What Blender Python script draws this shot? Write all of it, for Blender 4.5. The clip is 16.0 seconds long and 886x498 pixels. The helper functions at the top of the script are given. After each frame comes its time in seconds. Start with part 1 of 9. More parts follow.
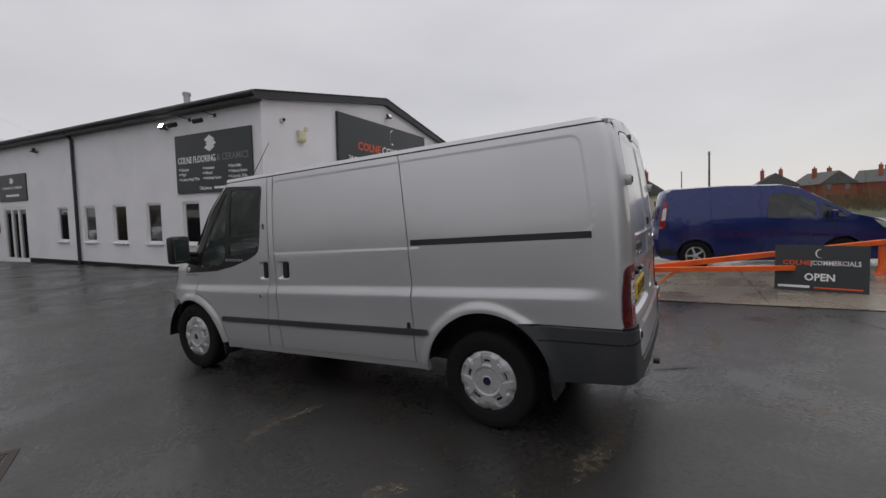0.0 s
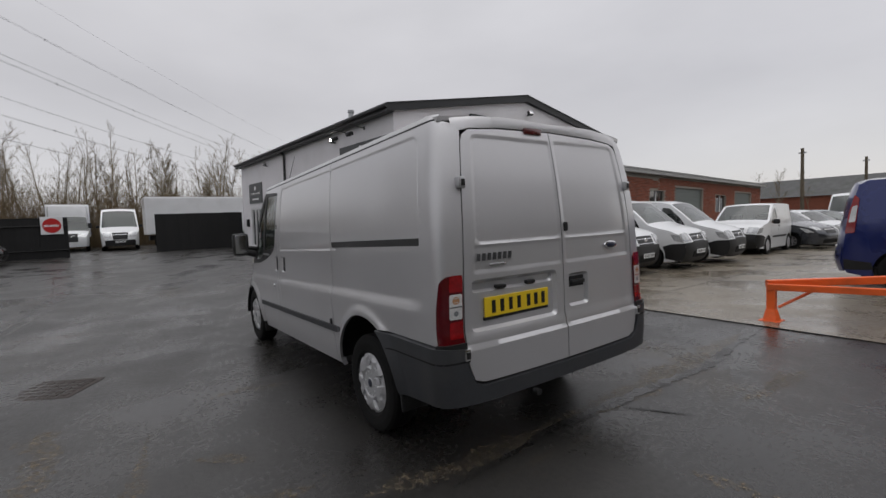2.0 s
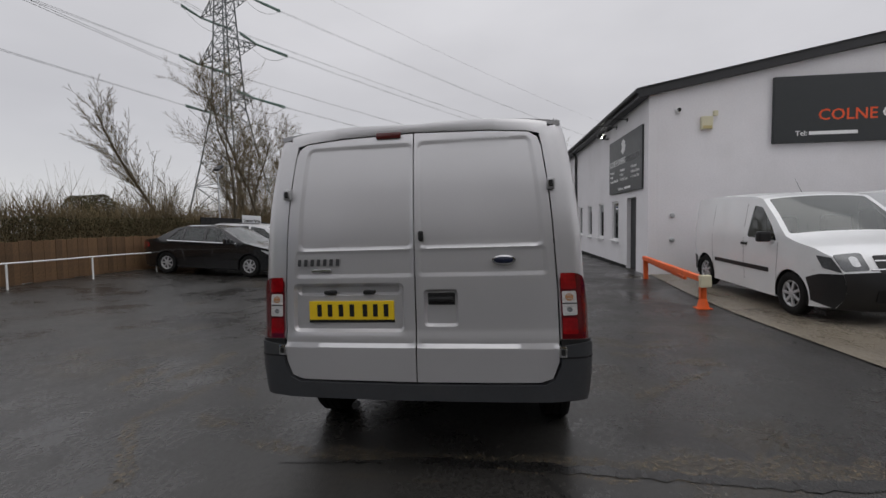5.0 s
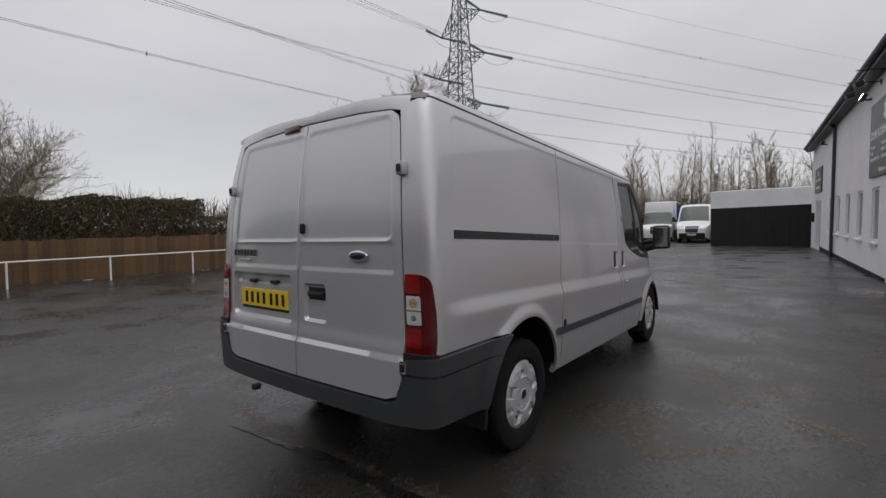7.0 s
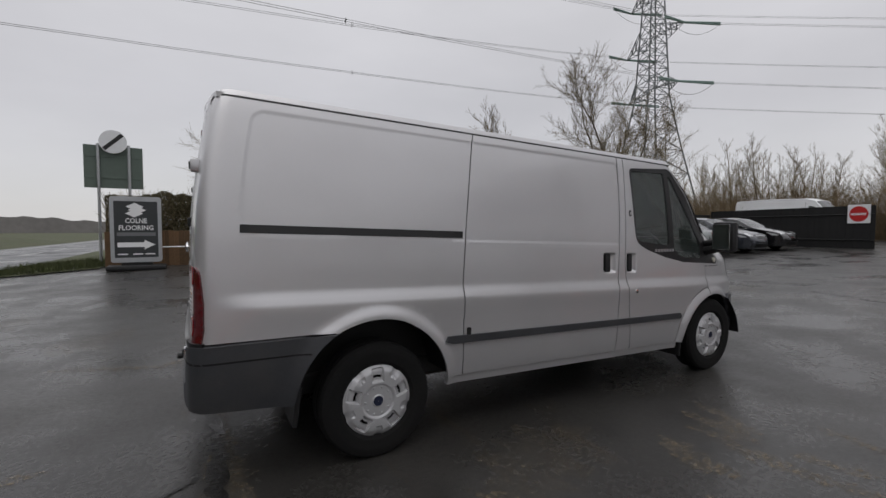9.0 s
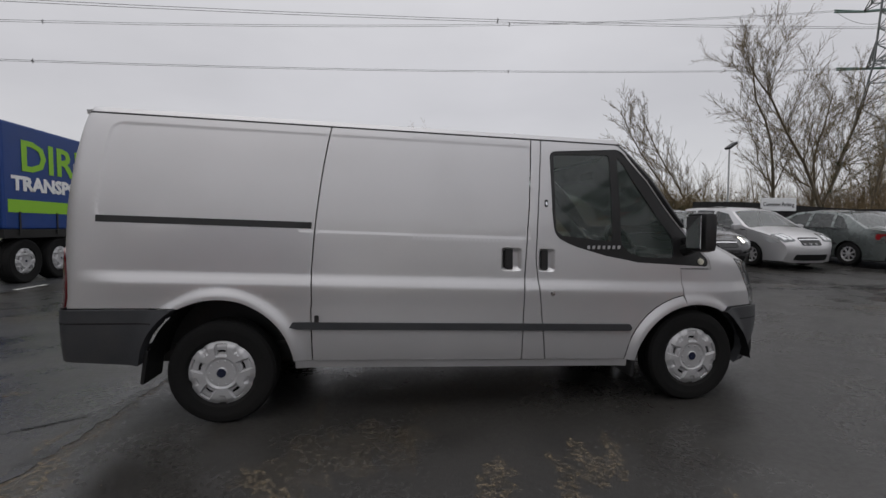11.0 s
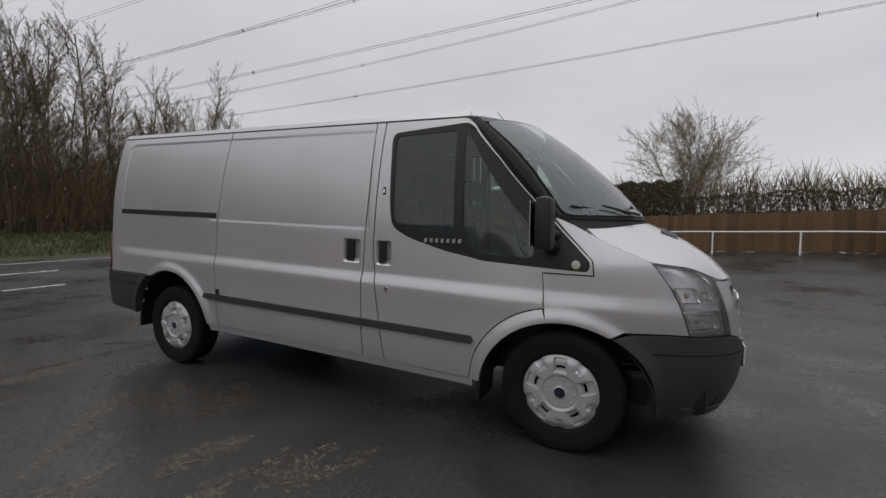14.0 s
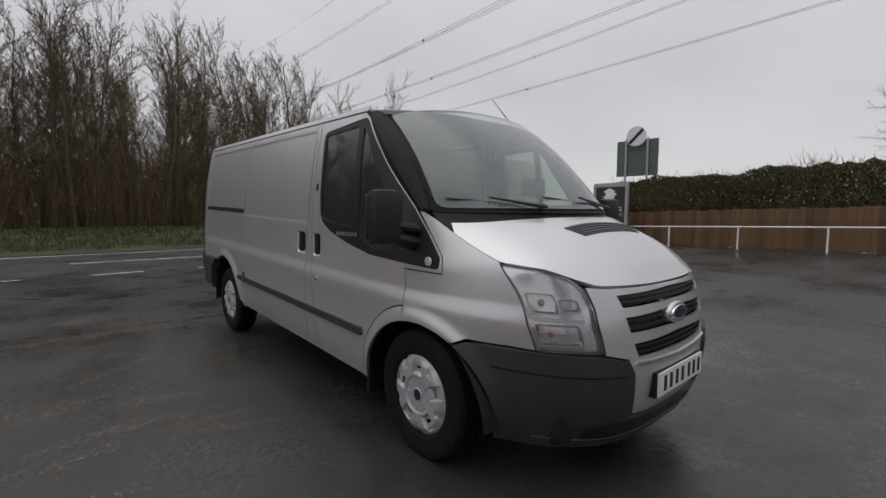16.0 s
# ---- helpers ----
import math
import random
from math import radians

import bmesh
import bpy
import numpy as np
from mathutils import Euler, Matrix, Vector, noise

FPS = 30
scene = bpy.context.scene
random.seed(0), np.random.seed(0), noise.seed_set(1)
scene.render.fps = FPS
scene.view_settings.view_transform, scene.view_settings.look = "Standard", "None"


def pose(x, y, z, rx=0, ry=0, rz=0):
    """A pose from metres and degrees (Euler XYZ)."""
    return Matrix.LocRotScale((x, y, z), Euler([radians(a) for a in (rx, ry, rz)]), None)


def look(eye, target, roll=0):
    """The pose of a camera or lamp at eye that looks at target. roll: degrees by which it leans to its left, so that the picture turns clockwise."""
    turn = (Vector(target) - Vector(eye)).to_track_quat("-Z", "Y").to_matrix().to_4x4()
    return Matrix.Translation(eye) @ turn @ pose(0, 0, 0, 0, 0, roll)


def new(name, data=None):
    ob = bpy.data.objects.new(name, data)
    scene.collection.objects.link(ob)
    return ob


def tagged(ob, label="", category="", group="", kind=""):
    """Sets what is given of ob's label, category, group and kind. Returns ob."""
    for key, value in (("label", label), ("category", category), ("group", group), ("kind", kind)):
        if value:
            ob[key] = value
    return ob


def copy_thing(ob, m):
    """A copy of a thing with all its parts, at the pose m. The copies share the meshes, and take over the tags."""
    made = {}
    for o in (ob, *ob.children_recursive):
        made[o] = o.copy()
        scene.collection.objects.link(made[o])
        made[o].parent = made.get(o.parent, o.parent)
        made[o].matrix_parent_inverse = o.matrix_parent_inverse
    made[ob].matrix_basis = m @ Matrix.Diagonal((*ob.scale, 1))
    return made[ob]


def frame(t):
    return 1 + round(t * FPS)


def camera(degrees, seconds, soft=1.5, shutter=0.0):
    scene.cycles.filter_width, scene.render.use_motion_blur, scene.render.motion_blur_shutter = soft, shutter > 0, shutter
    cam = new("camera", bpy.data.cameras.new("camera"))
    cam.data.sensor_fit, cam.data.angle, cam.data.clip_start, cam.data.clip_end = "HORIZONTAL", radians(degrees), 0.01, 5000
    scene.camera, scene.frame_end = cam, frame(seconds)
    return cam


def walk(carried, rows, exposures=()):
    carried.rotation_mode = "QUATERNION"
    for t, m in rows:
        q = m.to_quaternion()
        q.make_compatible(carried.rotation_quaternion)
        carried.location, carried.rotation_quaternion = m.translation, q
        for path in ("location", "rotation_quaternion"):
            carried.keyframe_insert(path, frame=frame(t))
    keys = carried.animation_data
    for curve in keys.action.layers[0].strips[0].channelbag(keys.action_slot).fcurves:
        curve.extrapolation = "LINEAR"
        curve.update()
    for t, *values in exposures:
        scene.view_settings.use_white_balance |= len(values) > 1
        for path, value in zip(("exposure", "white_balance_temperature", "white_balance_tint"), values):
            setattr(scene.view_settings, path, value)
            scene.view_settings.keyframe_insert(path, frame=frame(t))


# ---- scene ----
cam = camera(90.0, 16.0)
PATH = [
    (0, (-1.216, 3.631, 1.472), (-0.2407, 1.8918, 1.3236), -2.60),
    (0.5, (-1.656, 3.343, 1.448), (-0.4954, 1.7204, 1.3067), -2.54),
    (1, (-2.097, 3.009, 1.445), (-0.7879, 1.5025, 1.3120), -2.51),
    (1.5, (-2.452, 2.652, 1.429), (-0.9607, 1.3262, 1.3020), -2.47),
    (2, (-2.775, 2.245, 1.432), (-1.1506, 1.0853, 1.3093), -2.41),
    (2.5, (-3.040, 1.822, 1.429), (-1.3047, 0.8355, 1.3109), -2.33),
    (3, (-3.227, 1.382, 1.439), (-1.3878, 0.6061, 1.3233), -2.24),
    (3.5, (-3.372, 0.903, 1.427), (-1.4542, 0.3449, 1.3261), -2.19),
    (4, (-3.422, 0.425, 1.412), (-1.4421, 0.1567, 1.3221), -2.06),
    (4.5, (-3.426, -0.050, 1.405), (-1.4282, -0.0412, 1.3223), -1.90),
    (4.7, (-3.424, -0.243, 1.396), (-1.4294, -0.1209, 1.3180), -1.85),
    (5, (-3.404, -0.533, 1.382), (-1.4271, -0.2403, 1.3108), -1.78),
    (5.5, (-3.298, -1.003, 1.368), (-1.3771, -0.4478, 1.3070), -1.66),
    (6, (-3.085, -1.438, 1.363), (-1.2471, -0.6505, 1.3045), -1.48),
    (6.5, (-2.784, -1.830, 1.347), (-1.0564, -0.8235, 1.2858), -1.23),
    (6.8, (-2.578, -2.045, 1.332), (-0.9308, -0.9129, 1.2680), -1.06),
    (7, (-2.437, -2.183, 1.324), (-0.8473, -0.9718, 1.2591), -0.96),
    (7.5, (-2.084, -2.510, 1.329), (-0.6365, -1.1306, 1.2632), -0.75),
    (8, (-1.713, -2.796, 1.324), (-0.4187, -1.2722, 1.2568), -0.51),
    (8.2, (-1.560, -2.904, 1.314), (-0.3345, -1.3247, 1.2443), -0.41),
    (8.5, (-1.322, -3.062, 1.303), (-0.1992, -1.4089, 1.2290), -0.27),
    (9, (-0.898, -3.308, 1.316), (0.0758, -1.5633, 1.2312), -0.06),
    (9.5, (-0.434, -3.523, 1.338), (0.3966, -1.7066, 1.2463), 0.10),
    (10, (0.058, -3.698, 1.320), (0.7103, -1.8090, 1.2292), 0.18),
    (10.3, (0.359, -3.779, 1.288), (0.8839, -1.8509, 1.2004), 0.20),
    (10.5, (0.558, -3.822, 1.269), (1.0003, -1.8739, 1.1826), 0.21),
    (11, (1.035, -3.903, 1.274), (1.3004, -1.9227, 1.1793), 0.28),
    (11.5, (1.498, -3.943, 1.294), (1.5508, -1.9469, 1.1857), 0.35),
    (12, (1.992, -3.907, 1.285), (1.8680, -1.9134, 1.1750), 0.36),
    (12.5, (2.475, -3.854, 1.274), (2.1688, -1.8805, 1.1613), 0.37),
    (13, (2.942, -3.722, 1.259), (2.4587, -1.7853, 1.1424), 0.36),
    (13.5, (3.379, -3.551, 1.254), (2.6982, -1.6747, 1.1342), 0.42),
    (14, (3.753, -3.328, 1.269), (2.8803, -1.5329, 1.1365), 0.46),
    (14.5, (4.113, -3.070, 1.313), (3.0719, -1.3697, 1.1626), 0.37),
    (15, (4.477, -2.817, 1.325), (3.2364, -1.2549, 1.1725), 0.37),
    (15.5, (4.802, -2.540, 1.325), (3.4062, -1.1162, 1.1641), 0.33),
    (16, (5.066, -2.300, 1.279), (3.5646, -0.9891, 1.1134), 0.15),
]
walk(cam, [(t, look(eye, target, roll)) for t, eye, target, roll in PATH])

SKY, SUN = 1.0, 0.6

# ---- overcast daylight ----
world = bpy.data.worlds.new("overcast_sky")
scene.world = world
world.use_nodes = True
_n, _l = world.node_tree.nodes, world.node_tree.links
_n.clear()
_out = _n.new("ShaderNodeOutputWorld")
_bg = _n.new("ShaderNodeBackground")
_tc = _n.new("ShaderNodeTexCoord")
_sep = _n.new("ShaderNodeSeparateXYZ")
_l.new(_tc.outputs["Generated"], _sep.inputs[0])
_ramp = _n.new("ShaderNodeValToRGB")
_ramp.color_ramp.elements[0].position, _ramp.color_ramp.elements[0].color = 0.0, (0.6090, 0.5958, 0.605, 1)
_ramp.color_ramp.elements[1].position, _ramp.color_ramp.elements[1].color = 1.0, (1.10, 1.093, 1.127, 1)
for _p, _c in ((0.25, (0.5481, 0.5362, 0.555, 1)), (0.5, (0.66, 0.651, 0.671, 1))):
    _e = _ramp.color_ramp.elements.new(_p)
    _e.color = _c
_l.new(_sep.outputs["Z"], _ramp.inputs[0])
_cl = _n.new("ShaderNodeTexNoise")
_cl.inputs["Scale"].default_value, _cl.inputs["Detail"].default_value = 2.2, 5
_map = _n.new("ShaderNodeMapping")
_map.inputs["Scale"].default_value = (1, 1, 2.6)
_l.new(_tc.outputs["Generated"], _map.inputs[0])
_l.new(_map.outputs[0], _cl.inputs["Vector"])
_mr = _n.new("ShaderNodeMapRange")
_mr.inputs["From Min"].default_value, _mr.inputs["From Max"].default_value = 0.3, 0.7
_mr.inputs["To Min"].default_value, _mr.inputs["To Max"].default_value = 0.93, 1.07
_l.new(_cl.outputs["Fac"], _mr.inputs["Value"])
_mul = _n.new("ShaderNodeMix")
_mul.data_type, _mul.blend_type = "RGBA", "MULTIPLY"
_mul.inputs[0].default_value = 1.0
_l.new(_ramp.outputs[0], _mul.inputs[6])
_l.new(_mr.outputs[0], _mul.inputs[7])
_sky = _n.new("ShaderNodeTexSky")
_sky.sky_type, _sky.sun_disc = "NISHITA", False
_sky.sun_elevation, _sky.sun_rotation = radians(38), radians(200)
_sm = _n.new("ShaderNodeMix")
_sm.data_type, _sm.blend_type = "RGBA", "ADD"
_sm.inputs[0].default_value = 0.01
_l.new(_mul.outputs[2], _sm.inputs[6])
_l.new(_sky.outputs[0], _sm.inputs[7])
_l.new(_sm.outputs[2], _bg.inputs[0])
_bg.inputs[1].default_value = SKY
_l.new(_bg.outputs[0], _out.inputs[0])

sun = new("sun", bpy.data.lights.new("sun", "SUN"))
sun.data.energy, sun.data.angle, sun.data.color = SUN, radians(60), (1.0, 0.98, 0.95)
sun.matrix_world = look((0, 0, 30), (5, 6, 0))

# ---- materials ----
def mat(name, color, rough=0.6, metal=0.0, vary=0.12, scale=6.0, fine=60.0, bump=0.0, bump_scale=80.0, coat=0.0, spec=0.5, dirt=None, dirt_amount=0.0, trans=0.0, ior=1.45, island=0.0):
    """Procedural surface: a base colour with variation at two scales, optional dirt, and fine relief."""
    m = bpy.data.materials.new(name)
    m.use_nodes = True
    nt = m.node_tree
    b = nt.nodes["Principled BSDF"]
    b.inputs["Roughness"].default_value, b.inputs["Metallic"].default_value = rough, metal
    b.inputs["Coat Weight"].default_value, b.inputs["Coat Roughness"].default_value = coat, 0.06
    b.inputs["Specular IOR Level"].default_value, b.inputs["IOR"].default_value = spec, ior
    b.inputs["Transmission Weight"].default_value = trans
    tc = nt.nodes.new("ShaderNodeTexCoord")
    big, small = nt.nodes.new("ShaderNodeTexNoise"), nt.nodes.new("ShaderNodeTexNoise")
    for n, s, d in ((big, scale, 4), (small, fine, 3)):
        n.inputs["Scale"].default_value, n.inputs["Detail"].default_value = s, d
        nt.links.new(tc.outputs["Object"], n.inputs["Vector"])
    add = nt.nodes.new("ShaderNodeMath")
    add.operation = "ADD"
    nt.links.new(big.outputs["Fac"], add.inputs[0])
    nt.links.new(small.outputs["Fac"], add.inputs[1])
    src = add.outputs[0]
    if island:
        geo, oi = nt.nodes.new("ShaderNodeNewGeometry"), nt.nodes.new("ShaderNodeObjectInfo")
        s2 = nt.nodes.new("ShaderNodeMath")
        s2.operation = "ADD"
        nt.links.new(geo.outputs["Random Per Island"], s2.inputs[0])
        nt.links.new(oi.outputs["Random"], s2.inputs[1])
        fr = nt.nodes.new("ShaderNodeMath")
        fr.operation = "FRACT"
        nt.links.new(s2.outputs[0], fr.inputs[0])
        ma = nt.nodes.new("ShaderNodeMath")
        ma.operation, ma.inputs[1].default_value = "MULTIPLY_ADD", island
        nt.links.new(fr.outputs[0], ma.inputs[0])
        nt.links.new(src, ma.inputs[2])
        sub = nt.nodes.new("ShaderNodeMath")
        sub.operation, sub.inputs[1].default_value = "SUBTRACT", island / 2
        nt.links.new(ma.outputs[0], sub.inputs[0])
        src = sub.outputs[0]
    mr = nt.nodes.new("ShaderNodeMapRange")
    mr.inputs["From Min"].default_value, mr.inputs["From Max"].default_value = 0.6, 1.4
    mr.inputs["To Min"].default_value, mr.inputs["To Max"].default_value = 1 - vary, 1 + vary
    nt.links.new(src, mr.inputs["Value"])
    mx = nt.nodes.new("ShaderNodeMix")
    mx.data_type, mx.blend_type = "RGBA", "MULTIPLY"
    mx.inputs[0].default_value = 1
    mx.inputs[6].default_value = (*color, 1)
    nt.links.new(mr.outputs[0], mx.inputs[7])
    col = mx.outputs[2]
    if dirt:
        dn = nt.nodes.new("ShaderNodeTexNoise")
        dn.inputs["Scale"].default_value, dn.inputs["Detail"].default_value = scale * 0.6, 8
        nt.links.new(tc.outputs["Object"], dn.inputs["Vector"])
        dr = nt.nodes.new("ShaderNodeMapRange")
        dr.inputs["From Min"].default_value, dr.inputs["From Max"].default_value = 0.5, 0.72
        dr.inputs["To Max"].default_value = dirt_amount
        nt.links.new(dn.outputs["Fac"], dr.inputs["Value"])
        dm = nt.nodes.new("ShaderNodeMix")
        dm.data_type = "RGBA"
        nt.links.new(dr.outputs[0], dm.inputs[0])
        nt.links.new(col, dm.inputs[6])
        dm.inputs[7].default_value = (*dirt, 1)
        col = dm.outputs[2]
    nt.links.new(col, b.inputs["Base Color"])
    rr = nt.nodes.new("ShaderNodeMapRange")
    rr.inputs["To Min"].default_value, rr.inputs["To Max"].default_value = max(0.02, rough * 0.8), min(1, rough * 1.2)
    nt.links.new(big.outputs["Fac"], rr.inputs["Value"])
    nt.links.new(rr.outputs[0], b.inputs["Roughness"])
    if bump:
        bn = nt.nodes.new("ShaderNodeTexNoise")
        bn.inputs["Scale"].default_value, bn.inputs["Detail"].default_value = bump_scale, 4
        nt.links.new(tc.outputs["Object"], bn.inputs["Vector"])
        bp = nt.nodes.new("ShaderNodeBump")
        bp.inputs["Strength"].default_value, bp.inputs["Distance"].default_value = 0.6, bump
        nt.links.new(bn.outputs["Fac"], bp.inputs["Height"])
        nt.links.new(bp.outputs[0], b.inputs["Normal"])
    return m


def glow(name, color, strength):
    m = bpy.data.materials.new(name)
    m.use_nodes = True
    b = m.node_tree.nodes["Principled BSDF"]
    b.inputs["Base Color"].default_value = (*color, 1)
    b.inputs["Emission Color"].default_value, b.inputs["Emission Strength"].default_value = (*color, 1), strength
    return m


def glass(name, color, rough=0.02, alpha=0.35, tint=(0.72, 0.80, 0.76)):
    """Tinted pane: a sharp reflecting coat over a partly clear sheet."""
    m = bpy.data.materials.new(name)
    m.use_nodes = True
    nt = m.node_tree
    b = nt.nodes["Principled BSDF"]
    b.inputs["Base Color"].default_value = (*color, 1)
    b.inputs["Roughness"].default_value, b.inputs["IOR"].default_value = rough, 1.5
    tr, mix, fr = nt.nodes.new("ShaderNodeBsdfTransparent"), nt.nodes.new("ShaderNodeMixShader"), nt.nodes.new("ShaderNodeFresnel")
    tr.inputs[0].default_value = (*tint, 1)
    gl = nt.nodes.new("ShaderNodeBsdfGlossy")
    gl.inputs["Roughness"].default_value = rough
    fr.inputs["IOR"].default_value = 1.52
    body = nt.nodes.new("ShaderNodeMixShader")
    body.inputs[0].default_value = alpha
    nt.links.new(tr.outputs[0], body.inputs[1])
    nt.links.new(b.outputs[0], body.inputs[2])
    nt.links.new(fr.outputs[0], mix.inputs[0])
    nt.links.new(body.outputs[0], mix.inputs[1])
    nt.links.new(gl.outputs[0], mix.inputs[2])
    nt.links.new(mix.outputs[0], nt.nodes["Material Output"].inputs[0])
    return m


M_SILVER = mat("silver_metallic_paint", (0.56, 0.555, 0.565), 0.36, 0.55, vary=0.03, scale=2, fine=300, coat=0.8, dirt=(0.32, 0.31, 0.30), dirt_amount=0.12)
M_BLACKPL = mat("black_grained_plastic", (0.012, 0.012, 0.0125), 0.45, vary=0.15, bump=0.0006, bump_scale=900)
M_GREYPL = mat("dark_grey_bumper_plastic", (0.038, 0.040, 0.044), 0.45, vary=0.12, bump=0.0005, bump_scale=800, dirt=(0.08, 0.075, 0.07), dirt_amount=0.25)
M_PILLAR = mat("satin_black_pillar", (0.007, 0.007, 0.0075), 0.55, vary=0.15, spec=0.22)
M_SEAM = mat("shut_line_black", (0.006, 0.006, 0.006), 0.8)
M_GLASS = glass("tinted_car_glass", (0.100, 0.125, 0.116), 0.02, 0.30, (0.74, 0.85, 0.80))
M_RUBBER = mat("tyre_rubber", (0.008, 0.008, 0.008), 0.85, vary=0.3, bump=0.001, bump_scale=200, dirt=(0.014, 0.013, 0.012), dirt_amount=0.4, spec=0.25)
M_CAP = mat("silver_wheel_trim", (0.46, 0.46, 0.47), 0.42, 0.35, vary=0.06, coat=0.2, dirt=(0.15, 0.14, 0.12), dirt_amount=0.2)
M_RED = mat("red_lamp_lens", (0.24, 0.004, 0.007), 0.12, coat=1.0, vary=0.35, scale=14)
M_REDRIM = mat("dark_red_lamp_rim", (0.085, 0.003, 0.006), 0.12, coat=1.0, vary=0.2)
M_CLEAR = mat("clear_lamp_lens", (0.93, 0.93, 0.94), 0.17, 0.85, vary=0.06, fine=90, coat=1.0)
M_CHROME = mat("chrome", (0.75, 0.75, 0.76), 0.10, 1.0, vary=0.03)
M_YELLOW = mat("yellow_plate", (0.75, 0.52, 0.02), 0.35, vary=0.04)
M_WHITEPL = mat("white_plate", (0.75, 0.76, 0.76), 0.35, vary=0.04)
M_INK = mat("black_ink", (0.008, 0.008, 0.008), 0.5)
M_BLUE = mat("blue_metallic_paint", (0.008, 0.018, 0.125), 0.28, 0.35, vary=0.06, scale=2, coat=0.9)
M_WHITE = mat("white_van_paint", (0.74, 0.75, 0.76), 0.30, vary=0.05, scale=2, coat=0.6, dirt=(0.45, 0.43, 0.40), dirt_amount=0.15)
M_BLACKPAINT = mat("black_car_paint", (0.008, 0.008, 0.009), 0.18, vary=0.1, coat=1.0)
M_GREYPAINT = mat("grey_green_car_paint", (0.16, 0.18, 0.175), 0.28, 0.6, vary=0.05, coat=0.9)
M_DARKPAINT = mat("dark_grey_car_paint", (0.05, 0.055, 0.065), 0.25, 0.5, vary=0.05, coat=0.9)
M_LILAC = mat("pale_violet_car_paint", (0.28, 0.29, 0.34), 0.28, 0.6, vary=0.05, coat=0.9)
M_WALL = mat("painted_block_wall", (0.76, 0.745, 0.765), 0.85, vary=0.05, scale=1.2, fine=25, bump=0.004, bump_scale=30, dirt=(0.55, 0.54, 0.53), dirt_amount=0.25)
M_ROOFDK = mat("dark_grey_sheet_cladding", (0.03, 0.031, 0.033), 0.5, vary=0.2, scale=3)
M_ROOF = mat("fibre_cement_roof", (0.10, 0.10, 0.10), 0.85, vary=0.35, scale=2, dirt=(0.05, 0.06, 0.04), dirt_amount=0.5)
M_SIGN = mat("charcoal_sign_panel", (0.036, 0.040, 0.042), 0.40, vary=0.08)
M_LETTER = mat("white_sign_letters", (0.80, 0.80, 0.80), 0.5, vary=0.02)
M_GREYLET = mat("grey_sign_letters", (0.16, 0.165, 0.17), 0.5, vary=0.02)
M_ORANGELET = mat("orange_sign_letters", (0.75, 0.10, 0.03), 0.5, vary=0.03)
M_UPVC = mat("white_upvc", (0.78, 0.78, 0.78), 0.35, vary=0.03)
M_ORANGE = mat("orange_painted_steel", (0.80, 0.13, 0.025), 0.42, vary=0.12, scale=5, bump=0.001, bump_scale=60, dirt=(0.25, 0.07, 0.03), dirt_amount=0.4)
M_GALV = mat("galvanised_steel", (0.42, 0.43, 0.44), 0.45, 0.7, vary=0.15)
M_STEEL = mat("pylon_steel", (0.17, 0.18, 0.185), 0.6, 0.4, vary=0.2)
M_WIRE = mat("cable", (0.12, 0.12, 0.125), 0.6, vary=0.1)
M_WOOD = mat("orange_brown_fence_timber", (0.125, 0.072, 0.035), 0.75, vary=0.45, scale=2.2, fine=30, bump=0.003, bump_scale=25, island=0.5)
M_BLACKWOOD = mat("black_stained_boards", (0.008, 0.008, 0.008), 0.7, vary=0.3, scale=3, island=0.4)
M_BRICK = mat("red_brick", (0.26, 0.085, 0.05), 0.85, vary=0.3, scale=4, fine=50, bump=0.003, bump_scale=60, island=0.8)
M_MORTAR = mat("mortar", (0.34, 0.31, 0.27), 0.9, vary=0.15)
M_BARK = mat("winter_bark", (0.118, 0.098, 0.070), 0.95, vary=0.35, scale=3, bump=0.004, bump_scale=40)
M_TWIG = mat("winter_twigs", (0.140, 0.106, 0.056), 0.95, vary=0.4, scale=0.6, island=0.8)
M_TWIG2 = mat("brown_scrub_twigs", (0.125, 0.089, 0.046), 0.95, vary=0.4, scale=0.4, island=0.9)
# haze put into the colour: paler twigs for the far trees
M_FARTWIG = mat("haze_paled_twigs", (0.205, 0.165, 0.108), 0.95, vary=0.3, scale=0.3, island=0.6)
M_HEDGE = mat("dull_hedge_leaves", (0.098, 0.088, 0.050), 0.95, vary=0.45, scale=0.8, island=1.0, spec=0.1)
M_IVY = mat("dark_ivy_leaves", (0.030, 0.040, 0.014), 0.9, vary=0.4, scale=0.8, island=1.0, spec=0.15)
M_GRASS = mat("wet_winter_grass", (0.048, 0.056, 0.020), 0.8, vary=0.5, scale=0.9, fine=20, bump=0.02, bump_scale=14, dirt=(0.06, 0.045, 0.02), dirt_amount=0.6)
M_BLADE = mat("grass_blades", (0.055, 0.066, 0.022), 0.85, vary=0.4, island=0.9)
M_LINE = mat("worn_white_road_paint", (0.62, 0.62, 0.60), 0.5, vary=0.2, scale=5, dirt=(0.09, 0.09, 0.09), dirt_amount=0.7)
M_SIGNBACK = mat("grey_green_sign_back", (0.10, 0.13, 0.11), 0.6, vary=0.12)
M_TRUCKBLUE = mat("blue_curtain_sheet", (0.010, 0.045, 0.20), 0.45, vary=0.12, scale=2, bump=0.006, bump_scale=4)
M_GREENLET = mat("lime_lettering", (0.25, 0.52, 0.03), 0.5, vary=0.05)
M_REDLAMP = mat("red_paint", (0.45, 0.012, 0.012), 0.4, vary=0.05)
M_SEAT = mat("dark_seat_fabric", (0.02, 0.02, 0.022), 0.9, vary=0.2)
